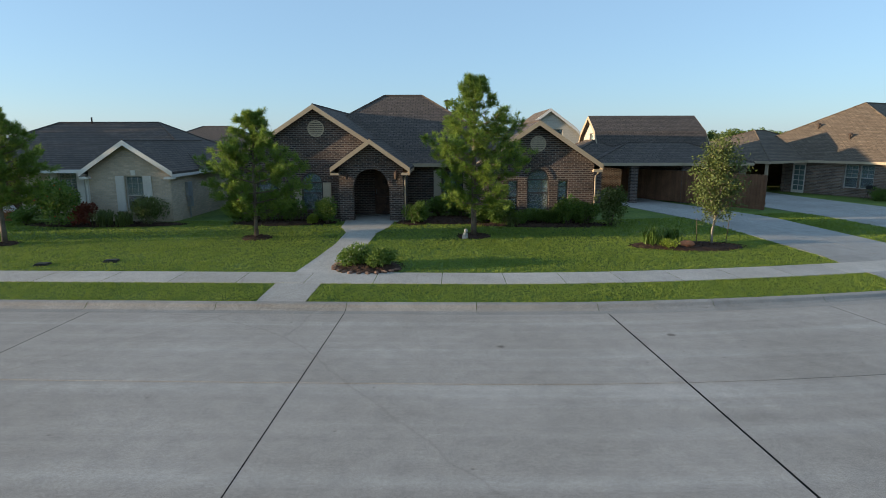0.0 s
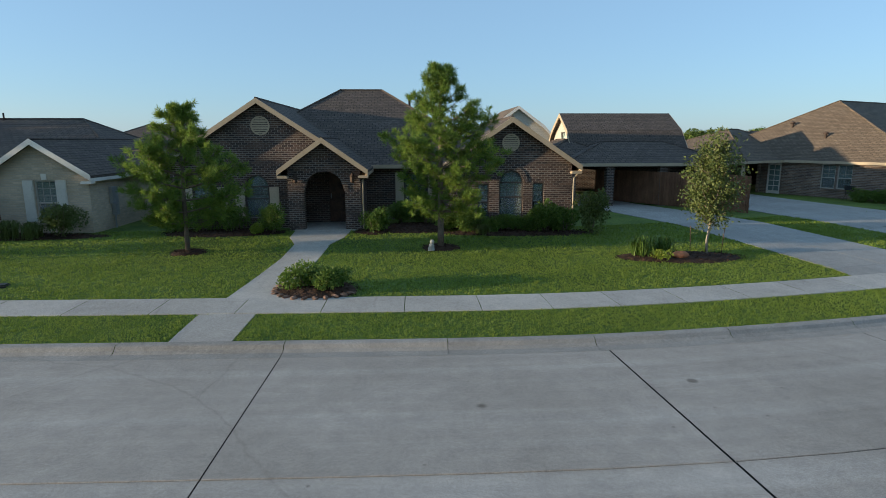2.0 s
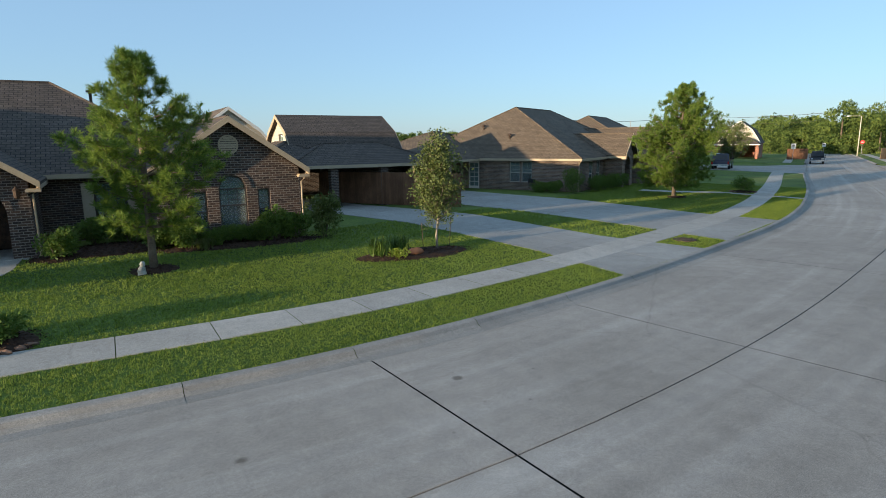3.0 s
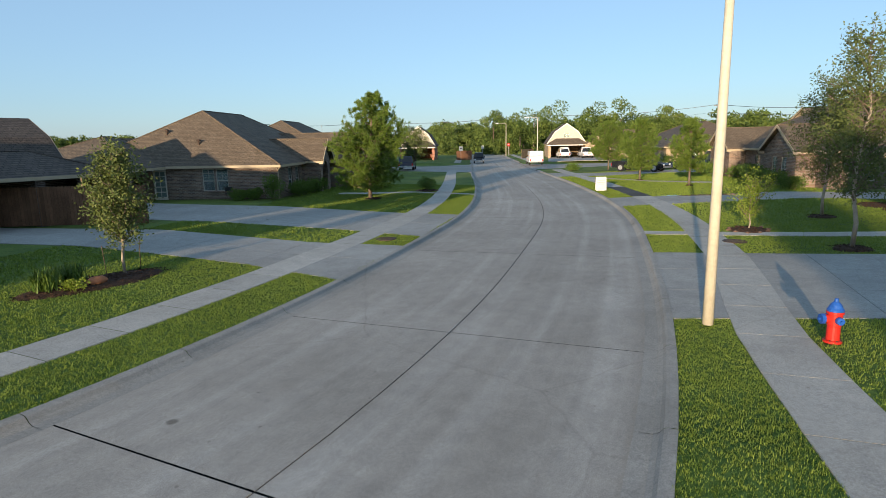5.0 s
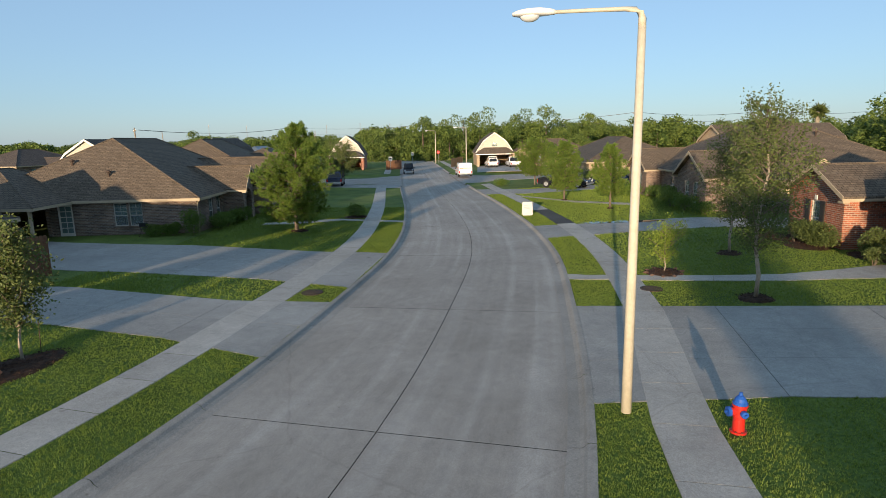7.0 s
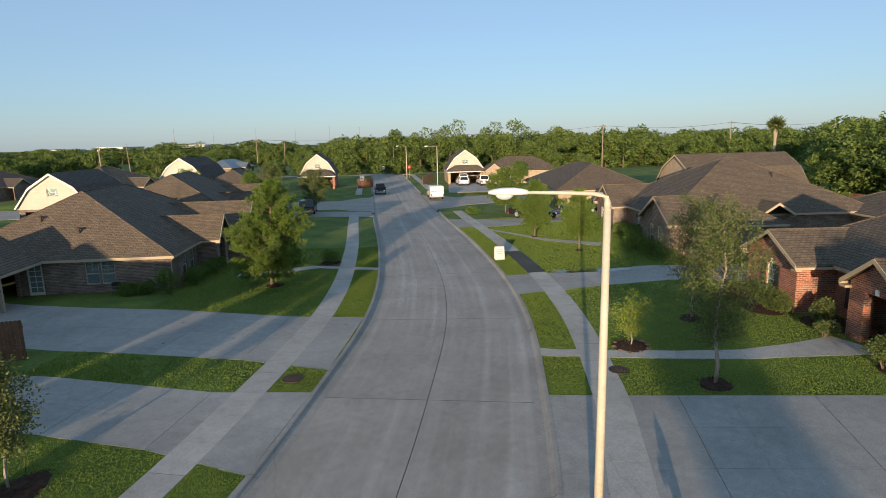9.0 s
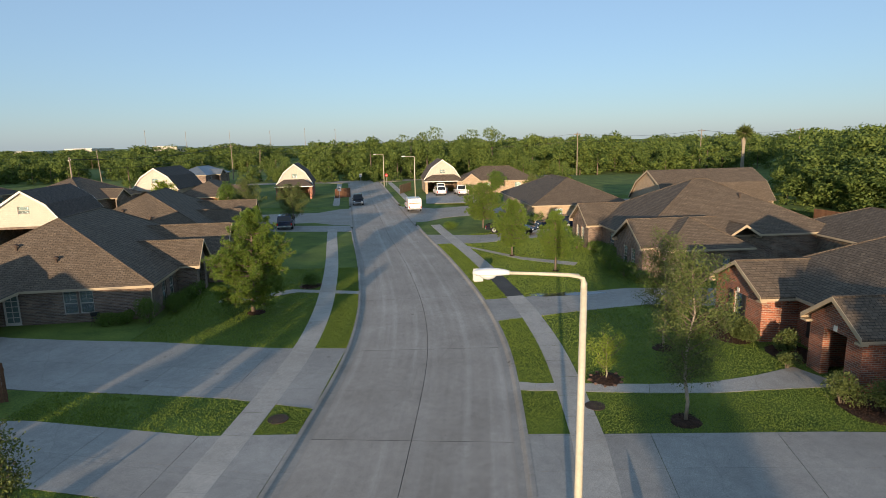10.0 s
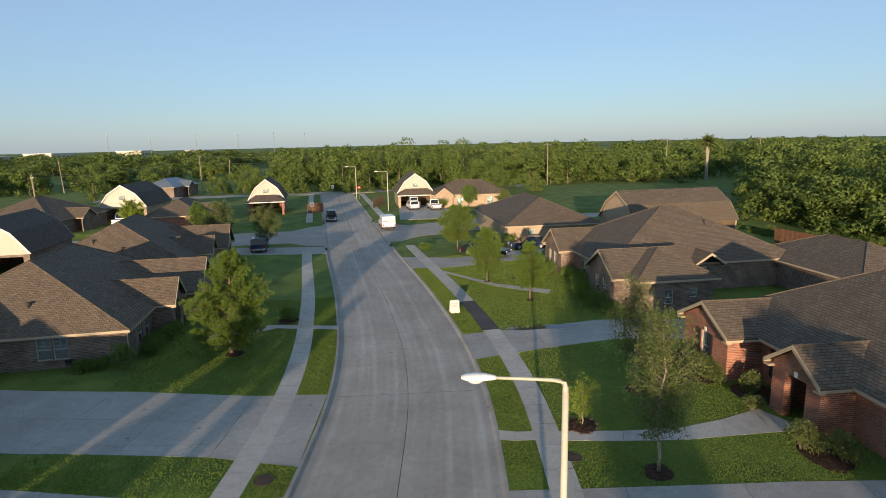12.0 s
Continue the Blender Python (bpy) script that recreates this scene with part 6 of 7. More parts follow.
# beige house
bed(-13.9, 23.9, 3.3, 0.75, 71, "mulch bed in front of the beige house", 0.06)
shrub(-15.9, 24.0, 2.2, 1.75, 72, "large flowering shrub with red blossoms", M["leaf"], 0.09, 2600, M["flower"])
shrub(-14.55, 23.6, 0.75, 0.9, 73, "bushy red-brown ornamental shrub", M["leaf_red"], 0.08, 700)
blades(-13.7, 23.5, 1.1, 0.65, 74, "clump of arching grassy leaves", M["leaf_olive"], 220, 0.025)
blades(-12.9, 23.5, 1.0, 0.6, 75, "clump of arching grassy leaves", M["leaf_olive"], 200, 0.025)
shrub(-12.0, 23.7, 1.2, 1.15, 76, "rounded olive-green shrub at the wall corner", M["leaf_olive"], 0.07, 1300)
shrub(-17.6, 24.3, 1.2, 0.7, 77, "low green shrub beside the porch", M["leaf"], 0.07, 800)
shrub(-21.0, 24.0, 1.2, 0.9, 78, "round green shrub beside the porch", M["leaf"], 0.07, 900)
pot = thing("flower_pot", pose(-18.9, 25.0, ground_z(-18.9, 25.0)), "terracotta pot full of pale flowers", "flower pot")
part("pot", lathe(bmesh.new(), [(0.2, 0), (0.3, 0.36), (0.33, 0.36), (0.33, 0.42), (0.27, 0.42)], 16), M["terracotta"], pot)
rr = np.random.default_rng(79)
dd = unit(rr.normal(size=(400, 3)))
dd[:, 2] = np.abs(dd[:, 2])
quads_to("blossoms", dd * [0.4, 0.4, 0.28] + [0, 0, 0.42], unit(rr.normal(size=(400, 3))), np.full(400, 0.05), np.full(400, 0.06), M["flower_white"], pot, rr)
# brown house and onwards
tn = radians(26)
for i, (lx, ly, w, h) in enumerate(((-0.6, 0.3, 1.1, 1.5), (-0.5, 1.6, 0.9, 0.7), (-0.5, 2.6, 1.0, 0.65), (1.4, -0.6, 1.1, 1.0), (2.8, -0.6, 1.2, 0.9), (4.2, -0.7, 1.2, 1.0), (5.6, -0.8, 1.1, 1.0), (9.9, -1.4, 1.0, 1.1), (11.5, -3.0, 1.3, 1.0), (13.6, -3.0, 1.4, 0.9))):
    shrub(26.7 + lx * math.cos(tn) - ly * math.sin(tn), 31.2 + lx * math.sin(tn) + ly * math.cos(tn), w, h, 90 + i, "dark green shrub along the brown brick wall", M["leaf"], 0.08, 800, group="shrubs by the brown house")
b = bed(36.9, 26.7, 0.9, 0.7, 103, "mulch bed ringed with pale stones", 0.08)
stones(36.9, 26.7, 0.9, 0.7, 12, 104, b)
shrub(36.9, 26.7, 1.3, 1.0, 105, "low dark shrub ringed with stones", M["leaf"], 0.08, 900)
# red house
rn = radians(200.5)
for i, (lx, ly) in enumerate(((1.2, -0.5), (3.6, -0.5), (6.3, 0.9), (12.0, 0.2))):
    bed(35.75 + lx * math.cos(rn) - ly * math.sin(rn), -0.25 + lx * math.sin(rn) + ly * math.cos(rn), 1.35, 1.0, 140 + i, "dark mulch bed along the red brick house", 0.05)
for i, (lx, ly, w, d, h) in enumerate(((2.9, -0.6, 4.6, 1.1, 1.15), (6.4, 0.6, 0.9, 0.9, 1.35), (8.0, -0.4, 0.8, 0.8, 0.7), (11.6, -0.5, 1.3, 1.2, 1.2), (12.7, 0.4, 1.1, 1.0, 1.5))):
    shrub(35.75 + lx * math.cos(rn) - ly * math.sin(rn), -0.25 + lx * math.sin(rn) + ly * math.cos(rn), w, h, 110 + i, "clipped dense hedge under the window" if w > 3 else "leafy green shrub beside the red brick porch", M["leaf_olive"], 0.075, 3800 if w > 3 else 1000, depth=d, turn=200.5, name="hedge" if w > 3 else "shrub")
b = bed(25.2, 5.0, 0.8, 0.7, 116, "mulch bed ringed with stones", 0.08)
stones(25.2, 5.0, 0.8, 0.7, 10, 117, b)
leaf_tree(25.2, 5.0, 1.9, 0.95, 118, "thin bare-stemmed crape myrtle shrub", M["bark_pale"], M["leaf_lime"], 0.12, 0.7, 0.08, 0.9)
rb = radians(203.5)
for i, (lx, ly, w, h) in enumerate(((0.5, -0.7, 1.5, 1.1), (4.5, -0.7, 1.3, 1.3), (6.5, 0.4, 1.5, 1.0), (8.8, 0.4, 1.6, 1.3), (11.0, -0.3, 1.6, 1.2), (13.5, -0.9, 1.8, 1.3), (16.0, -0.9, 1.8, 1.2), (18.0, -0.4, 1.5, 1.0))):
    shrub(59.5 + lx * math.cos(rb) - ly * math.sin(rb), 10.0 + lx * math.sin(rb) + ly * math.cos(rb), w, h, 120 + i, "dark green shrub in front of the brick house", M["leaf"], 0.09, 700, group="shrubs by the far brick house")
shrub(66.4, 25.0, 1.8, 0.8, 130, "low sprawling green shrub on the lawn", M["leaf"], 0.1, 700)
shrub(69.5, 15.2, 2.0, 1.6, 131, "dark green shrub at the house corner", M["leaf"], 0.1, 800)
shrub(107.0, 33.6, 2.4, 2.0, 132, "round dark green shrub before the house", M["leaf"], 0.12, 800)


# ---- woods and open grass beyond ----
def woods():
    rng = np.random.default_rng(77)
    temps = []
    for k in range(12):
        vs, fs = [], []
        # many small rounded clumps over a domed outline
        lumps = []
        n, lo, hi = (230, 0.011, 0.026) if k >= 6 else (75, 0.020, 0.046)
        for j in range(20):
            a, r = rng.uniform(0, 6.28), math.sqrt(rng.uniform(0, 1)) * 0.36
            top = 0.86 * math.sqrt(1 - (r / 0.46) ** 2)
            lumps.append((np.array([math.cos(a) * r, math.sin(a) * r, rng.uniform(0.04, 1.0) ** 0.8 * top]), rng.uniform(0.085, 0.165)))
        for c, r in lumps:
            d = unit(rng.normal(size=(n, 3)))
            cen = c + d * r * rng.uniform(0.62, 1.05, (n, 1)) * [1.05, 1.05, 0.85]
            w = unit(d * 0.3 + rng.normal(size=(n, 3)))
            s = unit(np.cross(w, d + 0.01))
            L = rng.uniform(lo, hi, (n, 1))
            q = np.stack([cen - w * L, cen + s * L * 0.9, cen + w * L], 1).reshape(-1, 3)
            fs.append(np.arange(3 * n).reshape(-1, 3) + sum(len(v) for v in vs))
            vs.append(q)
        temps.append((np.concatenate(vs), np.concatenate(fs)))
    V, F, off = [], [], 0
    tv, tf, toff = [], [], 0

    def flush(label):
        nonlocal off, toff
        crown = raw_mesh("woods", np.concatenate(V), np.concatenate(F), M["woods"], "stuff", label, "woods")
        raw_mesh("trunks", np.concatenate(tv), np.concatenate(tf), M["bark"], "stuff", parent=crown)
        V.clear(), F.clear(), tv.clear(), tf.clear()
        off = toff = 0

    def plant(x, y, h, w=None, fine=False):
        nonlocal off, toff
        v, f = temps[rng.integers(6) + (6 if fine else 0)]
        a = rng.uniform(0, 6.28)
        w = w or h * rng.uniform(1.05, 1.5)
        co, si = math.cos(a), math.sin(a)
        p = np.c_[(v[:, 0] * co - v[:, 1] * si) * w, (v[:, 0] * si + v[:, 1] * co) * w, v[:, 2] * h * 1.15] + [x, y, -0.3]
        V.append(p)
        F.append(f + off)
        off += len(p)
        k = np.arange(5) * 2 * math.pi / 5
        r = 0.02 * h
        ring = np.c_[np.cos(k), np.sin(k)]
        t = np.concatenate([np.c_[ring * r, np.full(5, -0.4)], np.c_[ring * r * 0.5, np.full(5, h * 0.6)]]) + [x, y, 0]
        tv.append(t)
        tf.append(np.array([[i, (i + 1) % 5, 5 + (i + 1) % 5, 5 + i] for i in range(5)]) + toff)
        toff += 10
    # the edge of the wood right of the street, with scrub before it
    for k in range(34):
        u = rng.uniform(0, 1)
        plant(95 - 30 * u + rng.uniform(-1, 6), -15 - 26 * u - rng.uniform(0, 8), rng.uniform(6.5, 11), None, True)
    for k in range(30):
        u = rng.uniform(0, 1)
        plant(86 - 22 * u + rng.uniform(-1, 3), -13 - 20 * u + rng.uniform(-2, 1), rng.uniform(1.0, 2.4), None, True)
    # the belt right of the street, the belt across the far end, and the far left belt
    for k in range(150):
        u = rng.uniform(0, 1)
        x = 92 + 84 * u + rng.uniform(-3, 24)
        y = -34 - 30 * u + rng.uniform(-26, 12)
        plant(x, y, rng.uniform(9, 13), None, x < 130)
    for k in range(60):
        plant(rng.uniform(88, 130), rng.uniform(-66, -24), rng.uniform(5, 11), None, x < 120)
    for k in range(150):
        u = rng.uniform(0, 1)
        plant(168 + rng.uniform(0, 60) + 25 * abs(u - 0.5), 120 - 150 * u + rng.uniform(-10, 10), rng.uniform(6, 12))
    for k in range(110):
        plant(rng.uniform(180, 330), rng.uniform(-160, 60), rng.uniform(8, 13))
    for k in range(120):
        u = rng.uniform(0, 1)
        plant(60 + 150 * u + rng.uniform(-10, 10), 190 - 40 * u + rng.uniform(-5, 50), rng.uniform(5, 8.5))
    for k in range(110):
        plant(rng.uniform(250, 520), rng.uniform(-250, 330), rng.uniform(9, 13), 24)
    for x, y, h in ((150, 74, 15), (158, 60, 14), (146, 88, 10), (154, 40, 14.5), (148, 50, 11), (160, 30, 12), (140, 96, 8), (150, 105, 10), (120, 130, 9.5), (172, 44, 14), (146, 30, 8), (143, 20, 7), (150, 66, 12), (156, 47, 13), (162, 78, 13), (152, 33, 10)):
        plant(x, y, h, h * 1.15, True)
    for k in range(26):
        plant(rng.uniform(140, 165), rng.uniform(66, 110), rng.uniform(2.0, 5))
    for k in range(140):
        plant(rng.uniform(130, 520), rng.uniform(190, 620), rng.uniform(6, 9.5), 26)
    flush("dense green woodland beyond the houses")
    # tall trees west of the houses, whose shadows fall along the street
    for x, y, h in ((-45, 21.6, 11.4), (-47, 26.5, 10.4), (-44, 24.6, 11.0), (-50, 31, 10), (-38, 17.8, 4.6), (-42, 21.0, 7.6), (-46, 23.4, 8.0), (-41, 24.4, 7.8), (-43, 27.5, 8.0)):
        plant(x, y, h, h * 0.7)
    flush("row of tall street trees west of the houses")


woods()


def palm(x, y, h):
    ob = thing("palm_tree", pose(x, y, -0.3), "tall shaggy palm rising over the woods", "tree")
    part("trunk", tube(bmesh.new(), [(0, 0, 0), (0.1, 0, h * 0.6), (0, 0.1, h)], [0.5, 0.42, 0.9], 8), M["bark_pale"], ob)
    rng = np.random.default_rng(5)
    n = 520
    d = unit(rng.normal(size=(n, 3)) * [1, 1, 0.9])
    quads_to("fronds", np.tile([0, 0, h], (n, 1)) + d * 0.4, d, np.full(n, 0.35), rng.uniform(1.4, 2.9, n), M["leaf_olive"], ob, rng)


palm(196, -28, 11.6)


# pale low buildings and floodlight masts on the skyline
def far_building(x, y, w, d, h):
    ob = thing("warehouse", pose(x, y, -0.3, 0, 0, 20), "pale low flat-roofed building on the skyline", "building", "skyline buildings")
    part("wall", boxes((0, w, 0, d, 0, h)), M["siding"], ob)
    part("roof", boxes((-0.5, w + 0.5, -0.5, d + 0.5, h + 0.002, h + 0.8)), M["trim_white"], ob)
    for k in range(int(w / 9)):
        part("window", boxes((4 + k * 9, 8 + k * 9, -0.25, -0.01, h * 0.4, h * 0.7)), M["car_glass"], ob)


for x, y, w, d, h in ((420, 560, 30, 20, 7.0), (520, 600, 50, 30, 8.4), (610, 560, 36, 30, 9.0), (560, 430, 27, 20, 8.6)):
    far_building(x, y, w, d, h)
for x, y, h in ((520, 520, 28), (560, 500, 27), (600, 470, 28), (640, 440, 27), (690, 420, 30), (700, 380, 28)):
    ob = thing("floodlight_mast", pose(x, y, -0.3, 0, 0, 40), "tall thin floodlight mast on the skyline", "mast", "floodlight masts")
    part("pole", tube(bmesh.new(), [(0, 0, 0), (0, 0, h)], [0.26, 0.18], 6), M["wood_pole"], ob)
    part("lamp_rack", boxes((-2, 2, -0.3, 0.3, h - 1.6, h)), M["metal"], ob)


# ---- street things ----
def street_lamp(x, y, h, arm, turn, label):
    ob = thing("street_lamp", pose(x, y, ground_z(x, y), 0, 0, turn), label, "street lamp", "street lamps")
    part("pole", tube(bmesh.new(), [(0, 0, 0.05), (0, 0, h * 0.5), (0, 0, h - 0.28)], [0.105, 0.088, 0.072], 14), M["pole"], ob, smooth=True)
    pts = [(0, 0, h - 0.34), (0, 0, h - 0.16), (0, 0.035, h - 0.06), (0, 0.12, h), (0, 0.3, h + 0.02), (0, arm * 0.6, h + 0.04), (0, arm, h + 0.05)]
    part("arm", tube(bmesh.new(), pts, [0.072, 0.07, 0.062, 0.05, 0.042, 0.036, 0.033], 12), M["pole"], ob, smooth=True)
    bm = bmesh.new()
    rows = []
    for v, w, top, low in ((-0.06, 0.05, 0.05, 0.045), (0.04, 0.09, 0.075, 0.05), (0.2, 0.15, 0.10, 0.055), (0.42, 0.18, 0.10, 0.06), (0.6, 0.15, 0.075, 0.05), (0.72, 0.07, 0.04, 0.03)):
        ring = []
        for k in range(12):
            a = 2 * math.pi * k / 12
            s, c = math.sin(a), math.cos(a)
            ring.append(bm.verts.new((c * w, arm + v, h + 0.05 + (s * top if s > 0 else s * low))))
        rows.append(ring)
    for a, b in zip(rows, rows[1:]):
        for k in range(12):
            bm.faces.new((a[k], a[(k + 1) % 12], b[(k + 1) % 12], b[k]))
    bm.faces.new(rows[0][::-1])
    bm.faces.new(rows[-1])
    head = part("lamp_head", bm, M["lamp_head"], ob, "white cobra-head lamp housing", True)
    bm = bmesh.new()
    bmesh.ops.create_uvsphere(bm, u_segments=14, v_segments=8, radius=1)
    for v in bm.verts:
        v.co = Vector((v.co.x * 0.13, arm + 0.4 + v.co.y * 0.19, h + 0.02 + min(0.0, v.co.z) * 0.12))
    part("lens", bm, M["lamp_lens"], head, smooth=True)
    return ob


street_lamp(12.2, 5.16, 7.78, 1.6, 10, "tall cream-painted street lamp with a white cobra head")
street_lamp(102.9, 43.1, 7.6, 1.7, 27, "cream street lamp beside the far curb")
street_lamp(126.7, 59.9, 7.6, 1.7, 27, "cream street lamp near the far crossing")


def hydrant(x, y):
    ob = thing("fire_hydrant", pose(x, y, ground_z(x, y), 0, 0, 25), "red fire hydrant with blue bonnet and cap", "fire hydrant")
    bm = lathe(bmesh.new(), [(0.15, 0), (0.15, 0.04), (0.11, 0.05), (0.105, 0.30), (0.115, 0.31), (0.12, 0.52), (0.14, 0.53), (0.14, 0.57), (0.10, 0.58)], 20)
    part("barrel", bm, M["red"], ob, smooth=False)
    part("bonnet", lathe(bmesh.new(), [(0.135, 0.57), (0.135, 0.60), (0.115, 0.63), (0.09, 0.69), (0.05, 0.735), (0.035, 0.74), (0.03, 0.80), (0.02, 0.80)], 18), M["blue"], ob, "domed blue bonnet")
    for way, r, out in (((0, 1, 0), 0.075, 0.24), ((-1, 0, 0), 0.055, 0.20), ((1, 0, 0), 0.055, 0.20)):
        w = Vector(way)
        p = Vector((0, 0, 0.43))
        noz = part("nozzle", tube(bmesh.new(), [p + w * 0.08, p + w * (out - 0.06)], [r, r], 12), M["red"], ob)
        part("cap", tube(bmesh.new(), [p + w * (out - 0.06), p + w * out, p + w * (out + 0.005), p + w * (out + 0.04)], [r * 1.25, r * 1.2, 0.025, 0.025], 12), M["blue"], noz)
    for k in range(8):
        a = 2 * math.pi * k / 8
        part("bolt", lathe(bmesh.new(), [(0.013, 0.04), (0.013, 0.06)], 6, (math.cos(a) * 0.132, math.sin(a) * 0.132, 0)), M["iron"], ob)


hydrant(12.1, 3.13)


def manhole(x, y, label):
    ob = thing("manhole", pose(x, y, ground_z(x, y) + 0.012), label, "manhole cover", "manhole covers")
    part("rim", lathe(bmesh.new(), [(0.40, -0.05), (0.40, 0.012), (0.34, 0.014), (0.335, 0.0)], 28), M["iron"], ob)
    bm = lathe(bmesh.new(), [(0.33, -0.03), (0.33, 0.010), (0.05, 0.014)], 28)
    for i in range(-4, 5):
        for j in range(-4, 5):
            if i * i + j * j < 17:
                box(bm, i * 0.065 - 0.018, i * 0.065 + 0.018, j * 0.065 - 0.018, j * 0.065 + 0.018, 0.009, 0.020)
    part("cover", bm, M["iron"], ob)


manhole(18.05, 17.05, "rusty round manhole cover beside the sidewalk")
manhole(22.45, 5.3, "rusty round manhole cover beside the sidewalk")
for x, y in ((-11.7, 16.9), (-9.9, 17.35)):
    ob = thing("utility_box", pose(x, y, ground_z(x, y), 0, 0, 8), "low black utility cover set in the lawn", "utility box", "utility covers")
    part("lid", boxes((-0.17, 0.17, -0.12, 0.12, 0.03, 0.06)), M["black"], ob)
    part("collar", boxes((-0.2, 0.2, -0.15, 0.15, -0.02, 0.03)), M["black"], ob)

bm = bmesh.new()
lathe(bm, [(0.10, 0), (0.11, 0.03), (0.085, 0.10), (0.09, 0.16), (0.06, 0.21), (0.03, 0.22)], 12)
lathe(bm, [(0.03, 0.20), (0.065, 0.24), (0.07, 0.29), (0.045, 0.34), (0.01, 0.35)], 12, (0.02, -0.03, 0))
box(bm, -0.11, -0.02, -0.10, -0.02, 0.0, 0.12)
ob = link("garden_statue", bm, M["statue"])
ob.location = (0.98, 20.75, ground_z(1, 20.75) + 0.03)
tagged(ob, "small grey-white cement garden statue under the pine", "statue")


bm = bmesh.new()
rim_ = []
for k in range(36):
    a = 2 * math.pi * k / 36
    r = 1 + 0.18 * math.sin(2 * a + 1) + 0.10 * math.sin(5 * a)
    u, w = math.cos(a) * 2.3 * r, math.sin(a) * 0.55 * r
    px, py = 38.9 + u * 0.23 + w * 0.97, 8.2 - u * 0.97 + w * 0.23
    rim_.append((px, py, ground_z(px, py) + 0.0125))
bm.faces.new([bm.verts.new(p) for p in rim_])
bmesh.ops.triangulate(bm, faces=bm.faces)
puddle = link("puddle", bm, M["puddle"])
tagged(puddle, "shallow dark puddle lying on the concrete driveway", "puddle")


def yard_sign(x, y, turn):
    ob = thing("yard_sign", pose(x, y, ground_z(x, y), 0, 0, turn), "white plastic A-frame sign standing on the verge", "sign")
    for s in (-1, 1):
        bm = bmesh.new()
        hexa(bm, [(-0.36, s * 0.24 - 0.015, 0.02), (0.36, s * 0.24 - 0.015, 0.02), (0.36, s * 0.24 + 0.015, 0.02), (-0.36, s * 0.24 + 0.015, 0.02)], [(-0.36, s * 0.03 - 0.015, 0.98), (0.36, s * 0.03 - 0.015, 0.98), (0.36, s * 0.03 + 0.015, 0.98), (-0.36, s * 0.03 + 0.015, 0.98)])
        face = part("panel", bm, M["white"], ob)
        for k, (z, w) in enumerate(((0.74, 0.24), (0.60, 0.27), (0.48, 0.2))):
            yy = s * (0.24 - 0.21 * (z - 0.02) / 0.96 + 0.0185)
            part("text_bar", boxes((-w, w, min(yy, yy - s * 0.002), max(yy, yy - s * 0.002), z - 0.035, z + 0.035)), M["metal"], face)


yard_sign(41.6, 15.05, 115)


def post_sign(x, y, turn, h, shape, material, label):
    ob = thing("road_sign", pose(x, y, ground_z(x, y), 0, 0, turn), label, "road sign")
    part("post", tube(bmesh.new(), [(0, 0, 0), (0, 0, h)], [0.035, 0.035], 8), M["metal"], ob)
    if shape == 8:
        o = [(math.cos(math.pi / 8 + k * math.pi / 4) * 0.4, h - 0.35 + math.sin(math.pi / 8 + k * math.pi / 4) * 0.4) for k in range(8)]
    else:
        o = [(-0.32, h - 0.8), (0.32, h - 0.8), (0.32, h), (-0.32, h)]
    face = part("face", extruded(bmesh.new(), o, "y", -0.06, -0.04), material, ob)
    part("text_bar", boxes((-0.2, 0.2, -0.066, -0.0605, h - 0.42, h - 0.28)), M["white"] if shape == 8 else M["black"], face)


post_sign(93.4, 54.1, -63, 2.7, 4, M["white"], "white rectangular road sign on a thin post")
post_sign(136.0, 70.6, -63, 2.6, 4, M["white"], "white rectangular road sign on a thin post")
post_sign(127.5, 59.6, -63, 3.0, 8, M["sign_red"], "red octagonal stop sign on a post")


def utility_pole(x, y, h, lean=0.0, cross=True):
    ob = thing("utility_pole", pose(x, y, -0.3, 0, lean, 60), "weathered wooden utility pole", "utility pole", "utility poles")
    part("pole", tube(bmesh.new(), [(0, 0, -0.3), (0, 0, h)], [0.17, 0.11], 8), M["wood_pole"], ob)
    if cross:
        part("crossarm", boxes((-1.1, 1.1, -0.07, 0.07, h - 0.7, h - 0.55)), M["wood_pole"], ob)
        for k in (-1.0, 0.0, 1.0):
            part("insulator", lathe(bmesh.new(), [(0.05, h - 0.55), (0.07, h - 0.47), (0.04, h - 0.38)], 8, (k, 0, 0)), M["lamp_head"], ob)


POLES = [(77.4, 98.0, 9.3, 4), (142.7, 165.0, 10.5, 12), (152.0, 122.0, 11, 0), (150.0, 111.0, 9.5, -10), (160.0, 66.0, 11.5, -4), (166.0, 18.5, 12.5, 0), (200.9, -16.6, 13.0, 0), (235, -52, 13, 0)]
for x, y, h, lean in POLES:
    utility_pole(x, y, h, lean, abs(lean) < 5)
for off, dz in ((-0.6, -0.4), (0.6, -0.4), (0.0, -2.2)):
    bm = bmesh.new()
    line = [p for p in POLES if abs(p[3]) < 5]
    for (x0, y0, h0, _), (x1, y1, h1, _) in zip(line, line[1:]):
        pts = [(x0 + (x1 - x0) * t + off, y0 + (y1 - y0) * t, h0 + (h1 - h0) * t + dz - 0.3 - 4 * 1.1 * t * (1 - t)) for t in np.linspace(0, 1, 9)]
        tube(bm, pts, [0.035] * 9, 4, False)
    w = link("power_line", bm, M["black"])
    tagged(w, "thin dark overhead power line between the poles", "power line", "power lines")


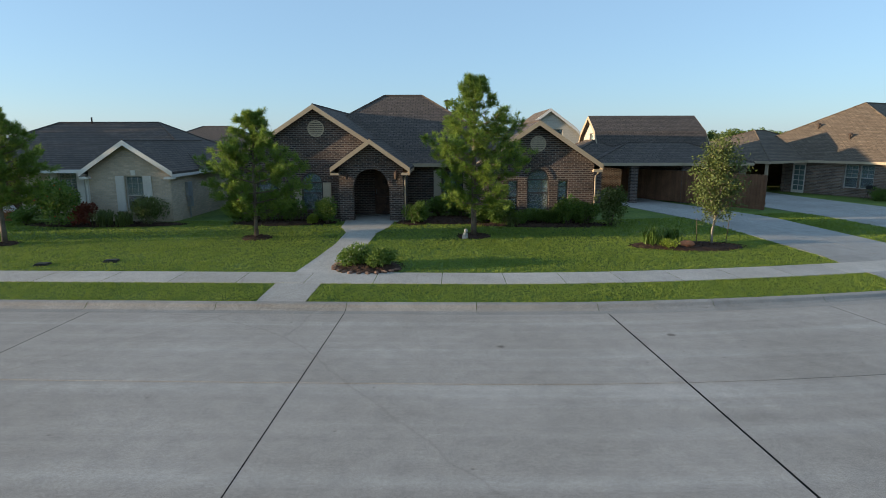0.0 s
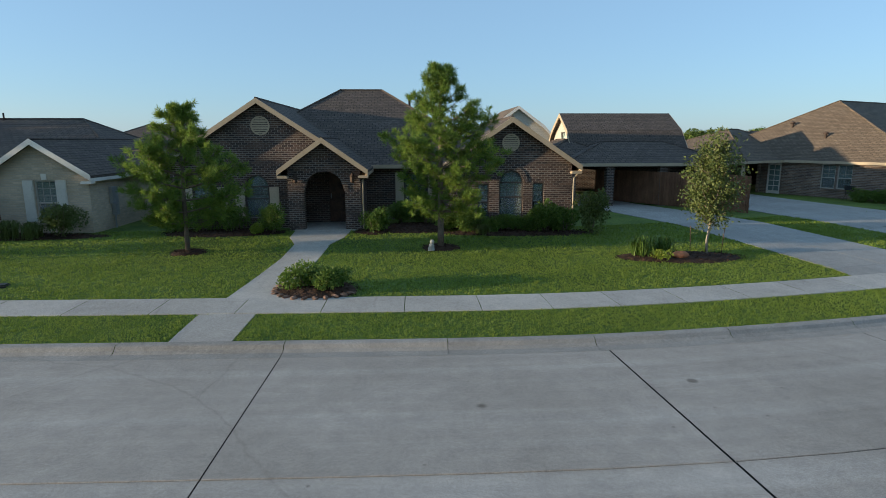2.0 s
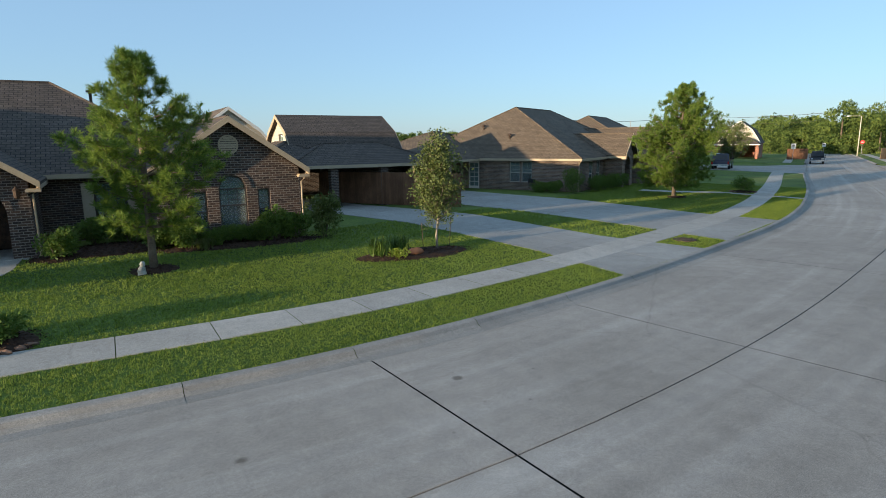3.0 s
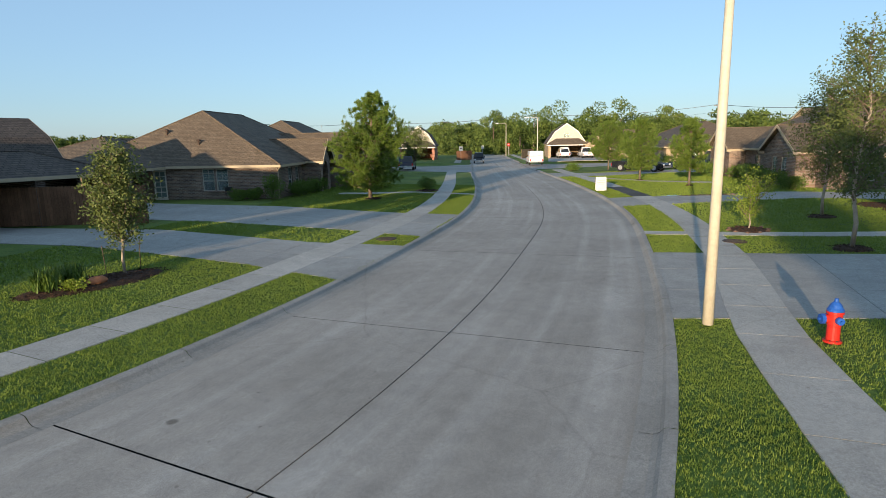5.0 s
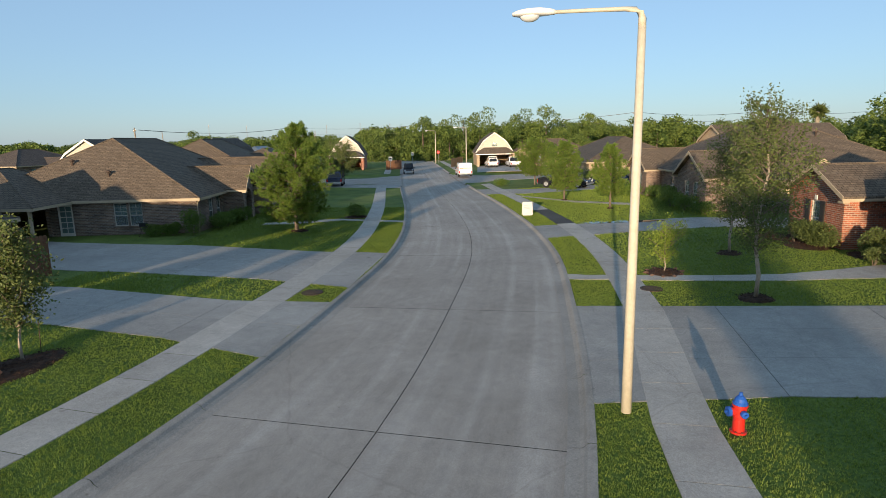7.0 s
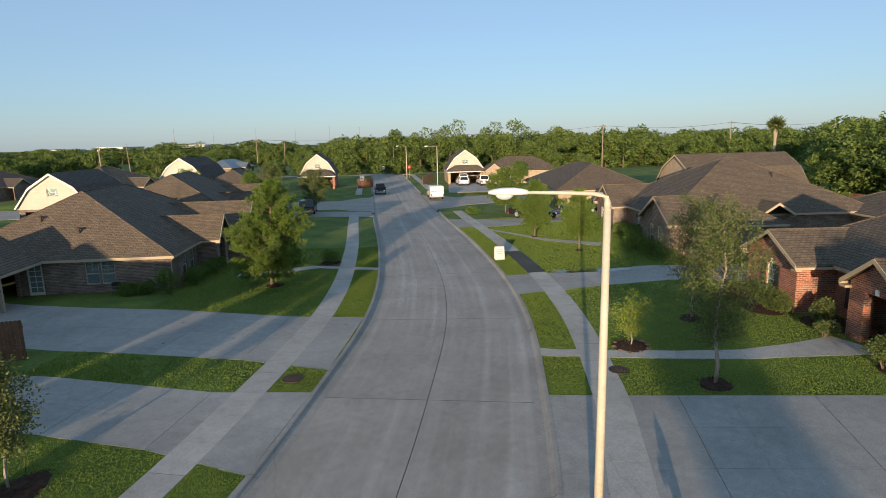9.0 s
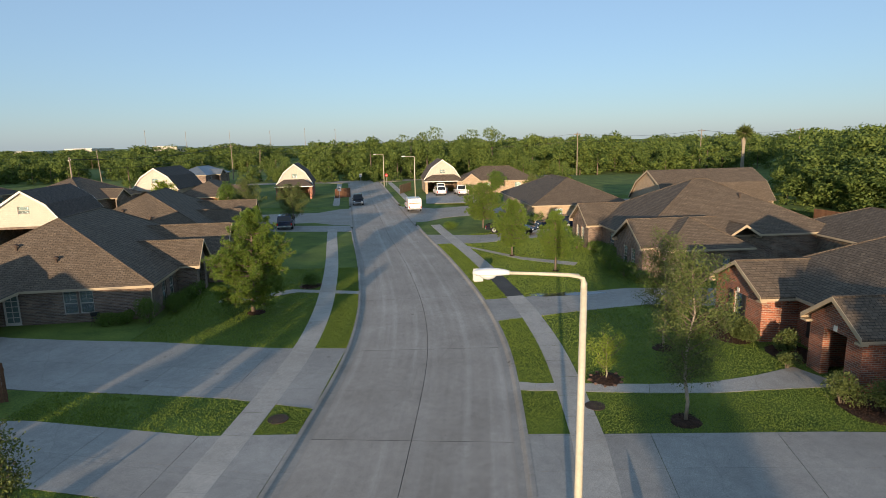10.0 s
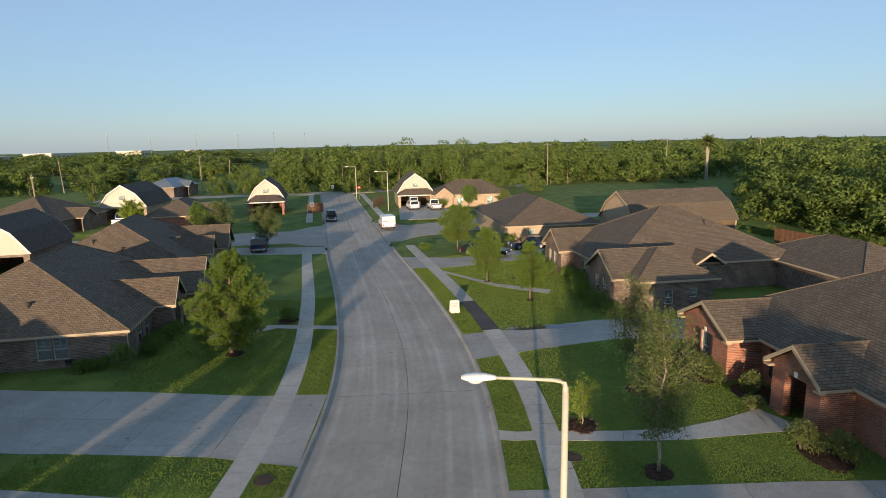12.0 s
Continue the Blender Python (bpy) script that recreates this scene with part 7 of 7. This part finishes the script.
def vehicle(x, y, turn, paint, kind, label):
    """Faces +x. Lengths in metres."""
    spec = {"pickup": (5.6, 1.95, 0.95, 1.85), "suv": (4.8, 1.9, 1.0, 1.75), "jeep": (4.1, 1.8, 1.0, 1.8), "service": (6.1, 2.05, 1.0, 1.95), "sedan": (4.6, 1.8, 0.85, 1.42)}
    L, W, belt, top = spec[kind]
    ob = thing("car", pose(x, y, max(0.0, ground_z(x, y)), 0, 0, turn), label, "car")
    h, low = L / 2, 0.38 if kind != "sedan" else 0.25
    nose = belt - 0.06
    bm = bmesh.new()
    outline = [(-h, low + 0.08), (-h + 0.04, belt - 0.03), (-h + 0.15, belt), (h * 0.42, belt), (h - 0.25, nose - 0.03), (h - 0.03, nose - 0.2), (h, low + 0.12), (h - 0.1, low), (-h + 0.1, low)]
    extruded(bm, outline, "y", -W / 2, W / 2)
    bmesh.ops.bevel(bm, geom=[e for e in bm.edges if abs(e.verts[0].co.y - e.verts[1].co.y) < 0.01], offset=0.05, segments=2, affect="EDGES")
    part("body", bm, paint, ob)
    c0, c1 = {"pickup": (-0.55, 1.25), "suv": (-2.2, 1.0), "jeep": (-1.85, 0.75), "service": (0.35, 1.75), "sedan": (-1.55, 0.95)}[kind]
    r0, r1 = (c0 + 0.15, c1 - 0.75) if kind != "jeep" else (c0 + 0.08, c1 - 0.35)
    a, b = W / 2 - 0.06, W / 2 - 0.20
    bm = bmesh.new()
    hexa(bm, [(c0, -a, belt), (c1, -a, belt), (c1, a, belt), (c0, a, belt)], [(r0, -b, top), (r1, -b, top), (r1, b, top), (r0, b, top)])
    bmesh.ops.bevel(bm, geom=list(bm.edges), offset=0.05, segments=2, affect="EDGES")
    cab = part("cabin", bm, paint, ob)

    def lerp(p, q, t):
        return tuple(p[i] + (q[i] - p[i]) * t for i in range(3))

    def pane(p00, p10, p11, p01, out):
        o = Vector(out) * 0.012
        quad = [lerp(lerp(p00, p10, u), lerp(p01, p11, u), v) for u, v in ((0.08, 0.12), (0.92, 0.12), (0.92, 0.88), (0.08, 0.88))]
        bm = bmesh.new()
        hexa(bm, [tuple(Vector(p) - o) for p in quad], [tuple(Vector(p) + o) for p in quad])
        bmesh.ops.recalc_face_normals(bm, faces=bm.faces)
        part("window", bm, M["car_glass"], cab)
    lo, hi = [(c0, -a, belt), (c1, -a, belt), (c1, a, belt), (c0, a, belt)], [(r0, -b, top), (r1, -b, top), (r1, b, top), (r0, b, top)]
    pane(lo[1], lo[2], hi[2], hi[1], (0.8, 0, 0.6))
    pane(lo[3], lo[0], hi[0], hi[3], (-1, 0, 0.2))
    mid = 0.5
    for s, i, j in ((-1, 0, 1), (1, 3, 2)):
        pane(lo[i], lerp(lo[i], lo[j], mid), lerp(hi[i], hi[j], mid), hi[i], (0, s, 0.15))
        pane(lerp(lo[i], lo[j], mid), lo[j], hi[j], lerp(hi[i], hi[j], mid), (0, s, 0.15))
    if kind == "pickup":
        part("cargo_bed", boxes((-h + 0.12, c0 - 0.08, -a + 0.05, a - 0.05, belt - 0.02, belt + 0.006)), M["black"], ob, "dark open cargo bed")
        for s in (-1, 1):
            part("bed_rail", boxes((-h + 0.1, c0 - 0.02, s * a - 0.05, s * a + 0.05, belt, belt + 0.08)), paint, ob)
        part("tailgate", boxes((-h + 0.06, -h + 0.13, -a, a, belt, belt + 0.081)), paint, ob)
    if kind == "service":
        bm = boxes((-h + 0.05, 0.25, -W / 2 + 0.03, W / 2 - 0.03, belt - 0.1, 2.0))
        bmesh.ops.bevel(bm, geom=list(bm.edges), offset=0.04, segments=2, affect="EDGES")
        canopy = part("canopy", bm, paint, ob, "white service body canopy")
        for s in (-1, 1):
            part("stripe", boxes((-h + 0.1, 1.6, min(s * (W / 2 + 0.004), s * W / 2), max(s * (W / 2 + 0.004), s * W / 2), 0.78, 0.88)), M["orange"], canopy)
            part("stripe", boxes((-h + 0.1, 0.2, min(s * (W / 2 - 0.026), s * (W / 2 - 0.03)), max(s * (W / 2 - 0.026), s * (W / 2 - 0.03)), 1.25, 1.36)), M["orange"], canopy)
        part("stripe", boxes((-h + 0.045, -h + 0.05, -0.9, 0.9, 1.25, 1.36)), M["orange"], canopy)
        part("rear_door", boxes((-h + 0.042, -h + 0.05, -0.45, 0.45, 1.42, 1.9)), M["lamp_lens"], canopy)
    if kind == "jeep":
        part("spare_wheel", tube(bmesh.new(), [(-h - 0.2, 0, 1.0), (-h, 0, 1.0)], [0.36, 0.38], 16), M["tyre"], ob)
        for s in (-1, 1):
            for wx in (-1.25, 1.3):
                part("fender", boxes((wx - 0.5, wx + 0.5, min(s * a, s * (a + 0.2)), max(s * a, s * (a + 0.2)), 0.86, 0.93)), M["black"], ob)
    for s in (-1, 1):
        y0, y1 = sorted((s * (W / 2 - 0.12), s * (W / 2 - 0.38)))
        part("headlight", boxes((h - 0.06, h + 0.006, y0, y1, low + 0.28, low + 0.42)), M["lamp_lens"], ob)
        y0, y1 = sorted((s * (W / 2 - 0.04), s * (W / 2 - 0.2)))
        part("taillight", boxes((-h - 0.008, -h + 0.06, y0, y1, belt - 0.42, belt - 0.12)), M["taillight"], ob)
        part("mirror", boxes((c1 - 0.3, c1 - 0.12, min(s * (a + 0.04), s * (a + 0.22)), max(s * (a + 0.04), s * (a + 0.22)), belt + 0.04, belt + 0.2)), M["black"], ob)
    part("bumper", boxes((h - 0.02, h + 0.08, -W / 2 + 0.08, W / 2 - 0.08, low + 0.02, low + 0.2)), M["metal"], ob)
    part("bumper", boxes((-h - 0.08, -h + 0.02, -W / 2 + 0.08, W / 2 - 0.08, low + 0.02, low + 0.2)), M["metal"], ob)
    part("plate", boxes((-h - 0.09, -h - 0.081, -0.15, 0.15, low + 0.05, low + 0.17)), M["white"], ob)
    r = 0.40 if kind != "sedan" else 0.32
    for wx in (-h + 1.05, h - 0.95):
        for s in (-1, 1):
            wy = s * (W / 2 - 0.11)
            wheel = part("wheel", lathe(bmesh.new(), [(r * 0.62, -0.11), (r * 0.95, -0.115), (r, -0.08), (r, 0.08), (r * 0.95, 0.115), (r * 0.62, 0.11)], 20), M["tyre"], ob)
            wheel.matrix_local = Matrix.Translation((wx, wy, r)) @ pose(0, 0, 0, 90, 0, 0)
            rim = part("rim", lathe(bmesh.new(), [(r * 0.6, -0.118), (r * 0.55, -0.125), (r * 0.15, -0.10), (r * 0.15, 0.10), (r * 0.55, 0.125), (r * 0.6, 0.118)], 12), M["metal"], wheel)
    return ob


vehicle(84.0, 36.4, 27, M["car_white"], "service", "white service truck with orange stripes stopped on the street")
vehicle(90.8, 49.2, 207, M["car_black"], "jeep", "black off-road car on the street")
vehicle(106.0, 39.2, 27, M["car_white"], "suv", "white estate car parked before the garage")
vehicle(106.3, 35.0, 27, M["car_white"], "pickup", "white pickup truck parked before the garage")
vehicle(110.8, 40.6, 27, M["car_white"], "pickup", "white pickup truck under the garage porch")
vehicle(62.9, 16.6, 257, M["car_black"], "pickup", "black pickup truck parked in the driveway")
vehicle(68.0, 12.4, 112, M["car_blue"], "sedan", "dark car parked in the driveway")
vehicle(62.0, 45.0, 28, M["car_blue"], "suv", "dark blue car parked by the thin trees")
vehicle(80.0, 83.0, 30, M["car_white"], "pickup", "pale pickup truck parked before a garage")


def folding_chair(x, y, turn):
    ob = thing("folding_chair", pose(x, y, ground_z(x, y), 0, 0, turn), "dark folding garden chair against the brick wall", "chair")
    for s in (-0.25, 0.25):
        part("leg", tube(bmesh.new(), [(s, -0.25, 0), (s, 0.2, 0.85)], [0.014, 0.014], 6), M["iron"], ob)
        part("leg", tube(bmesh.new(), [(s, 0.25, 0), (s, -0.2, 0.45)], [0.014, 0.014], 6), M["iron"], ob)
    part("seat", boxes((-0.25, 0.25, -0.2, 0.18, 0.43, 0.45)), M["black"], ob)
    part("backrest", boxes((-0.24, 0.24, 0.12, 0.15, 0.58, 0.82)), M["black"], ob)


folding_chair(24.9, 33.9, 116)

# ---- lawn blades ----
DRIVE_QUADS = []
for o in list(scene.objects):
    if o.name.startswith("panel") and o.parent and o.parent.name.split(".")[0] in ("driveway_1", "driveway_2", "driveway_3", "driveway_4", "driveway_5", "driveway_6", "driveway_7", "driveway_8", "front_path"):
        vs_ = [v.co for v in o.data.vertices]
        n_ = 6 if o.parent.name.startswith("drive") else 4
        DRIVE_QUADS.append([(vs_[i].x, vs_[i].y) for i in (0, n_ * (n_ - 1), n_ * n_ - 1, n_ - 1)])
for o in pave_r.children:
    if len(o.data.vertices) == 28:
        vs_ = [v.co for v in o.data.vertices]
        DRIVE_QUADS.append([(vs_[i].x, vs_[i].y) for i in (0, 12, 15, 3)])
BEDS = [(o.location.x, o.location.y, max(v.co.x for v in o.data.vertices), max(v.co.y for v in o.data.vertices)) for o in scene.objects if o.name.startswith("mulch_bed")]


def grass(name, s0, s1, d0, d1, per_m2, seed, blade=0.042, width=0.014):
    rng = np.random.default_rng(seed)
    n = int((s1 - s0) * (d1 - d0) * per_m2)
    s, d = rng.uniform(s0, s1, n), rng.uniform(d0, d1, n)
    px, py = on_street(s, d)
    z = np.interp(np.abs(d), [0, HALF, HALF + 0.01, HALF + 0.5, 5.9, 7.2, 14.5, 60, 100], [0, 0, 0.10, 0.13, 0.16, 0.19, 0.42, 0.42, -0.3]) - 0.012
    keep = np.ones(n, bool)
    for q in DRIVE_QUADS:
        inside_p, inside_n = np.ones(n, bool), np.ones(n, bool)
        for (ax, ay), (bx, by) in zip(q, q[1:] + q[:1]):
            c = (bx - ax) * (py - ay) - (by - ay) * (px - ax)
            inside_p &= c > -0.02
            inside_n &= c < 0.02
        keep &= ~(inside_p | inside_n)
    for bx, by, rx, ry in BEDS:
        keep &= ((px - bx) / rx) ** 2 + ((py - by) / ry) ** 2 > 0.95
    keep &= ~((px > -4.3) & (px < -1.5) & (py > 24.7)) & ~((px > -9.1) & (px < 6.5) & (py > 25.5))
    px, py, z = px[keep], py[keep], z[keep]
    n = len(px)
    patch = np.array([noise.noise(Vector((x * 0.9, y * 0.9, 0.3))) for x, y in zip(px, py)]) * 0.28 + 1.0
    patch += np.array([noise.noise(Vector((x * 5.5, y * 5.5, 1.7))) for x, y in zip(px, py)]) * 0.5
    m = 3
    base = np.repeat(np.c_[px, py, z], m, 0) + np.c_[rng.normal(size=(n * m, 2)) * 0.02, np.zeros(n * m)]
    a = rng.uniform(0, 6.28, n * m)
    out = rng.uniform(0.15, 1.0, n * m)
    L = blade * rng.uniform(0.6, 1.3, n * m) * np.repeat(patch, m)
    way = np.c_[np.cos(a) * out, np.sin(a) * out, np.ones(n * m)]
    way = unit(way)
    side = np.c_[-np.sin(a), np.cos(a), np.zeros(n * m)] * width / 2
    v = np.stack([base - side, base + side, base + way * L[:, None]], 1).reshape(-1, 3)
    ob = raw_mesh(name, v, np.arange(3 * n * m).reshape(-1, 3), M["blade"], "stuff", "short mown green lawn grass", "grass")
    return ob


grass("grass", arc_x(-17), arc_x(20), HALF + 0.24, 5.88, 650, 201)
grass("grass", arc_x(-19), arc_x(18), 7.06, 11.5, 330, 202, 0.048, 0.019)
grass("grass", arc_x(-20), arc_x(20), 11.5, 15.8, 160, 203, 0.055, 0.027)
grass("grass", arc_x(5.0), arc_x(13.2), -6.3, -HALF - 0.24, 760, 204)
grass("grass", arc_x(13.2), arc_x(24), -5.77, -HALF - 0.24, 600, 210)
grass("grass", arc_x(6), arc_x(18.5), -13.5, -6.0, 420, 205, 0.045, 0.016)
grass("grass", arc_x(18.5), arc_x(27), -19.5, -7.0, 300, 211, 0.05, 0.018)
grass("grass", arc_x(20), arc_x(46), HALF + 0.24, 5.88, 380, 206, 0.06, 0.019)
grass("grass", arc_x(18), arc_x(46), 7.06, 16, 150, 207, 0.07, 0.025)
grass("grass", arc_x(24), arc_x(58), -5.77, -HALF - 0.24, 280, 208, 0.07, 0.022)
grass("grass", arc_x(27), arc_x(58), -18, -7.0, 120, 209, 0.075, 0.03)
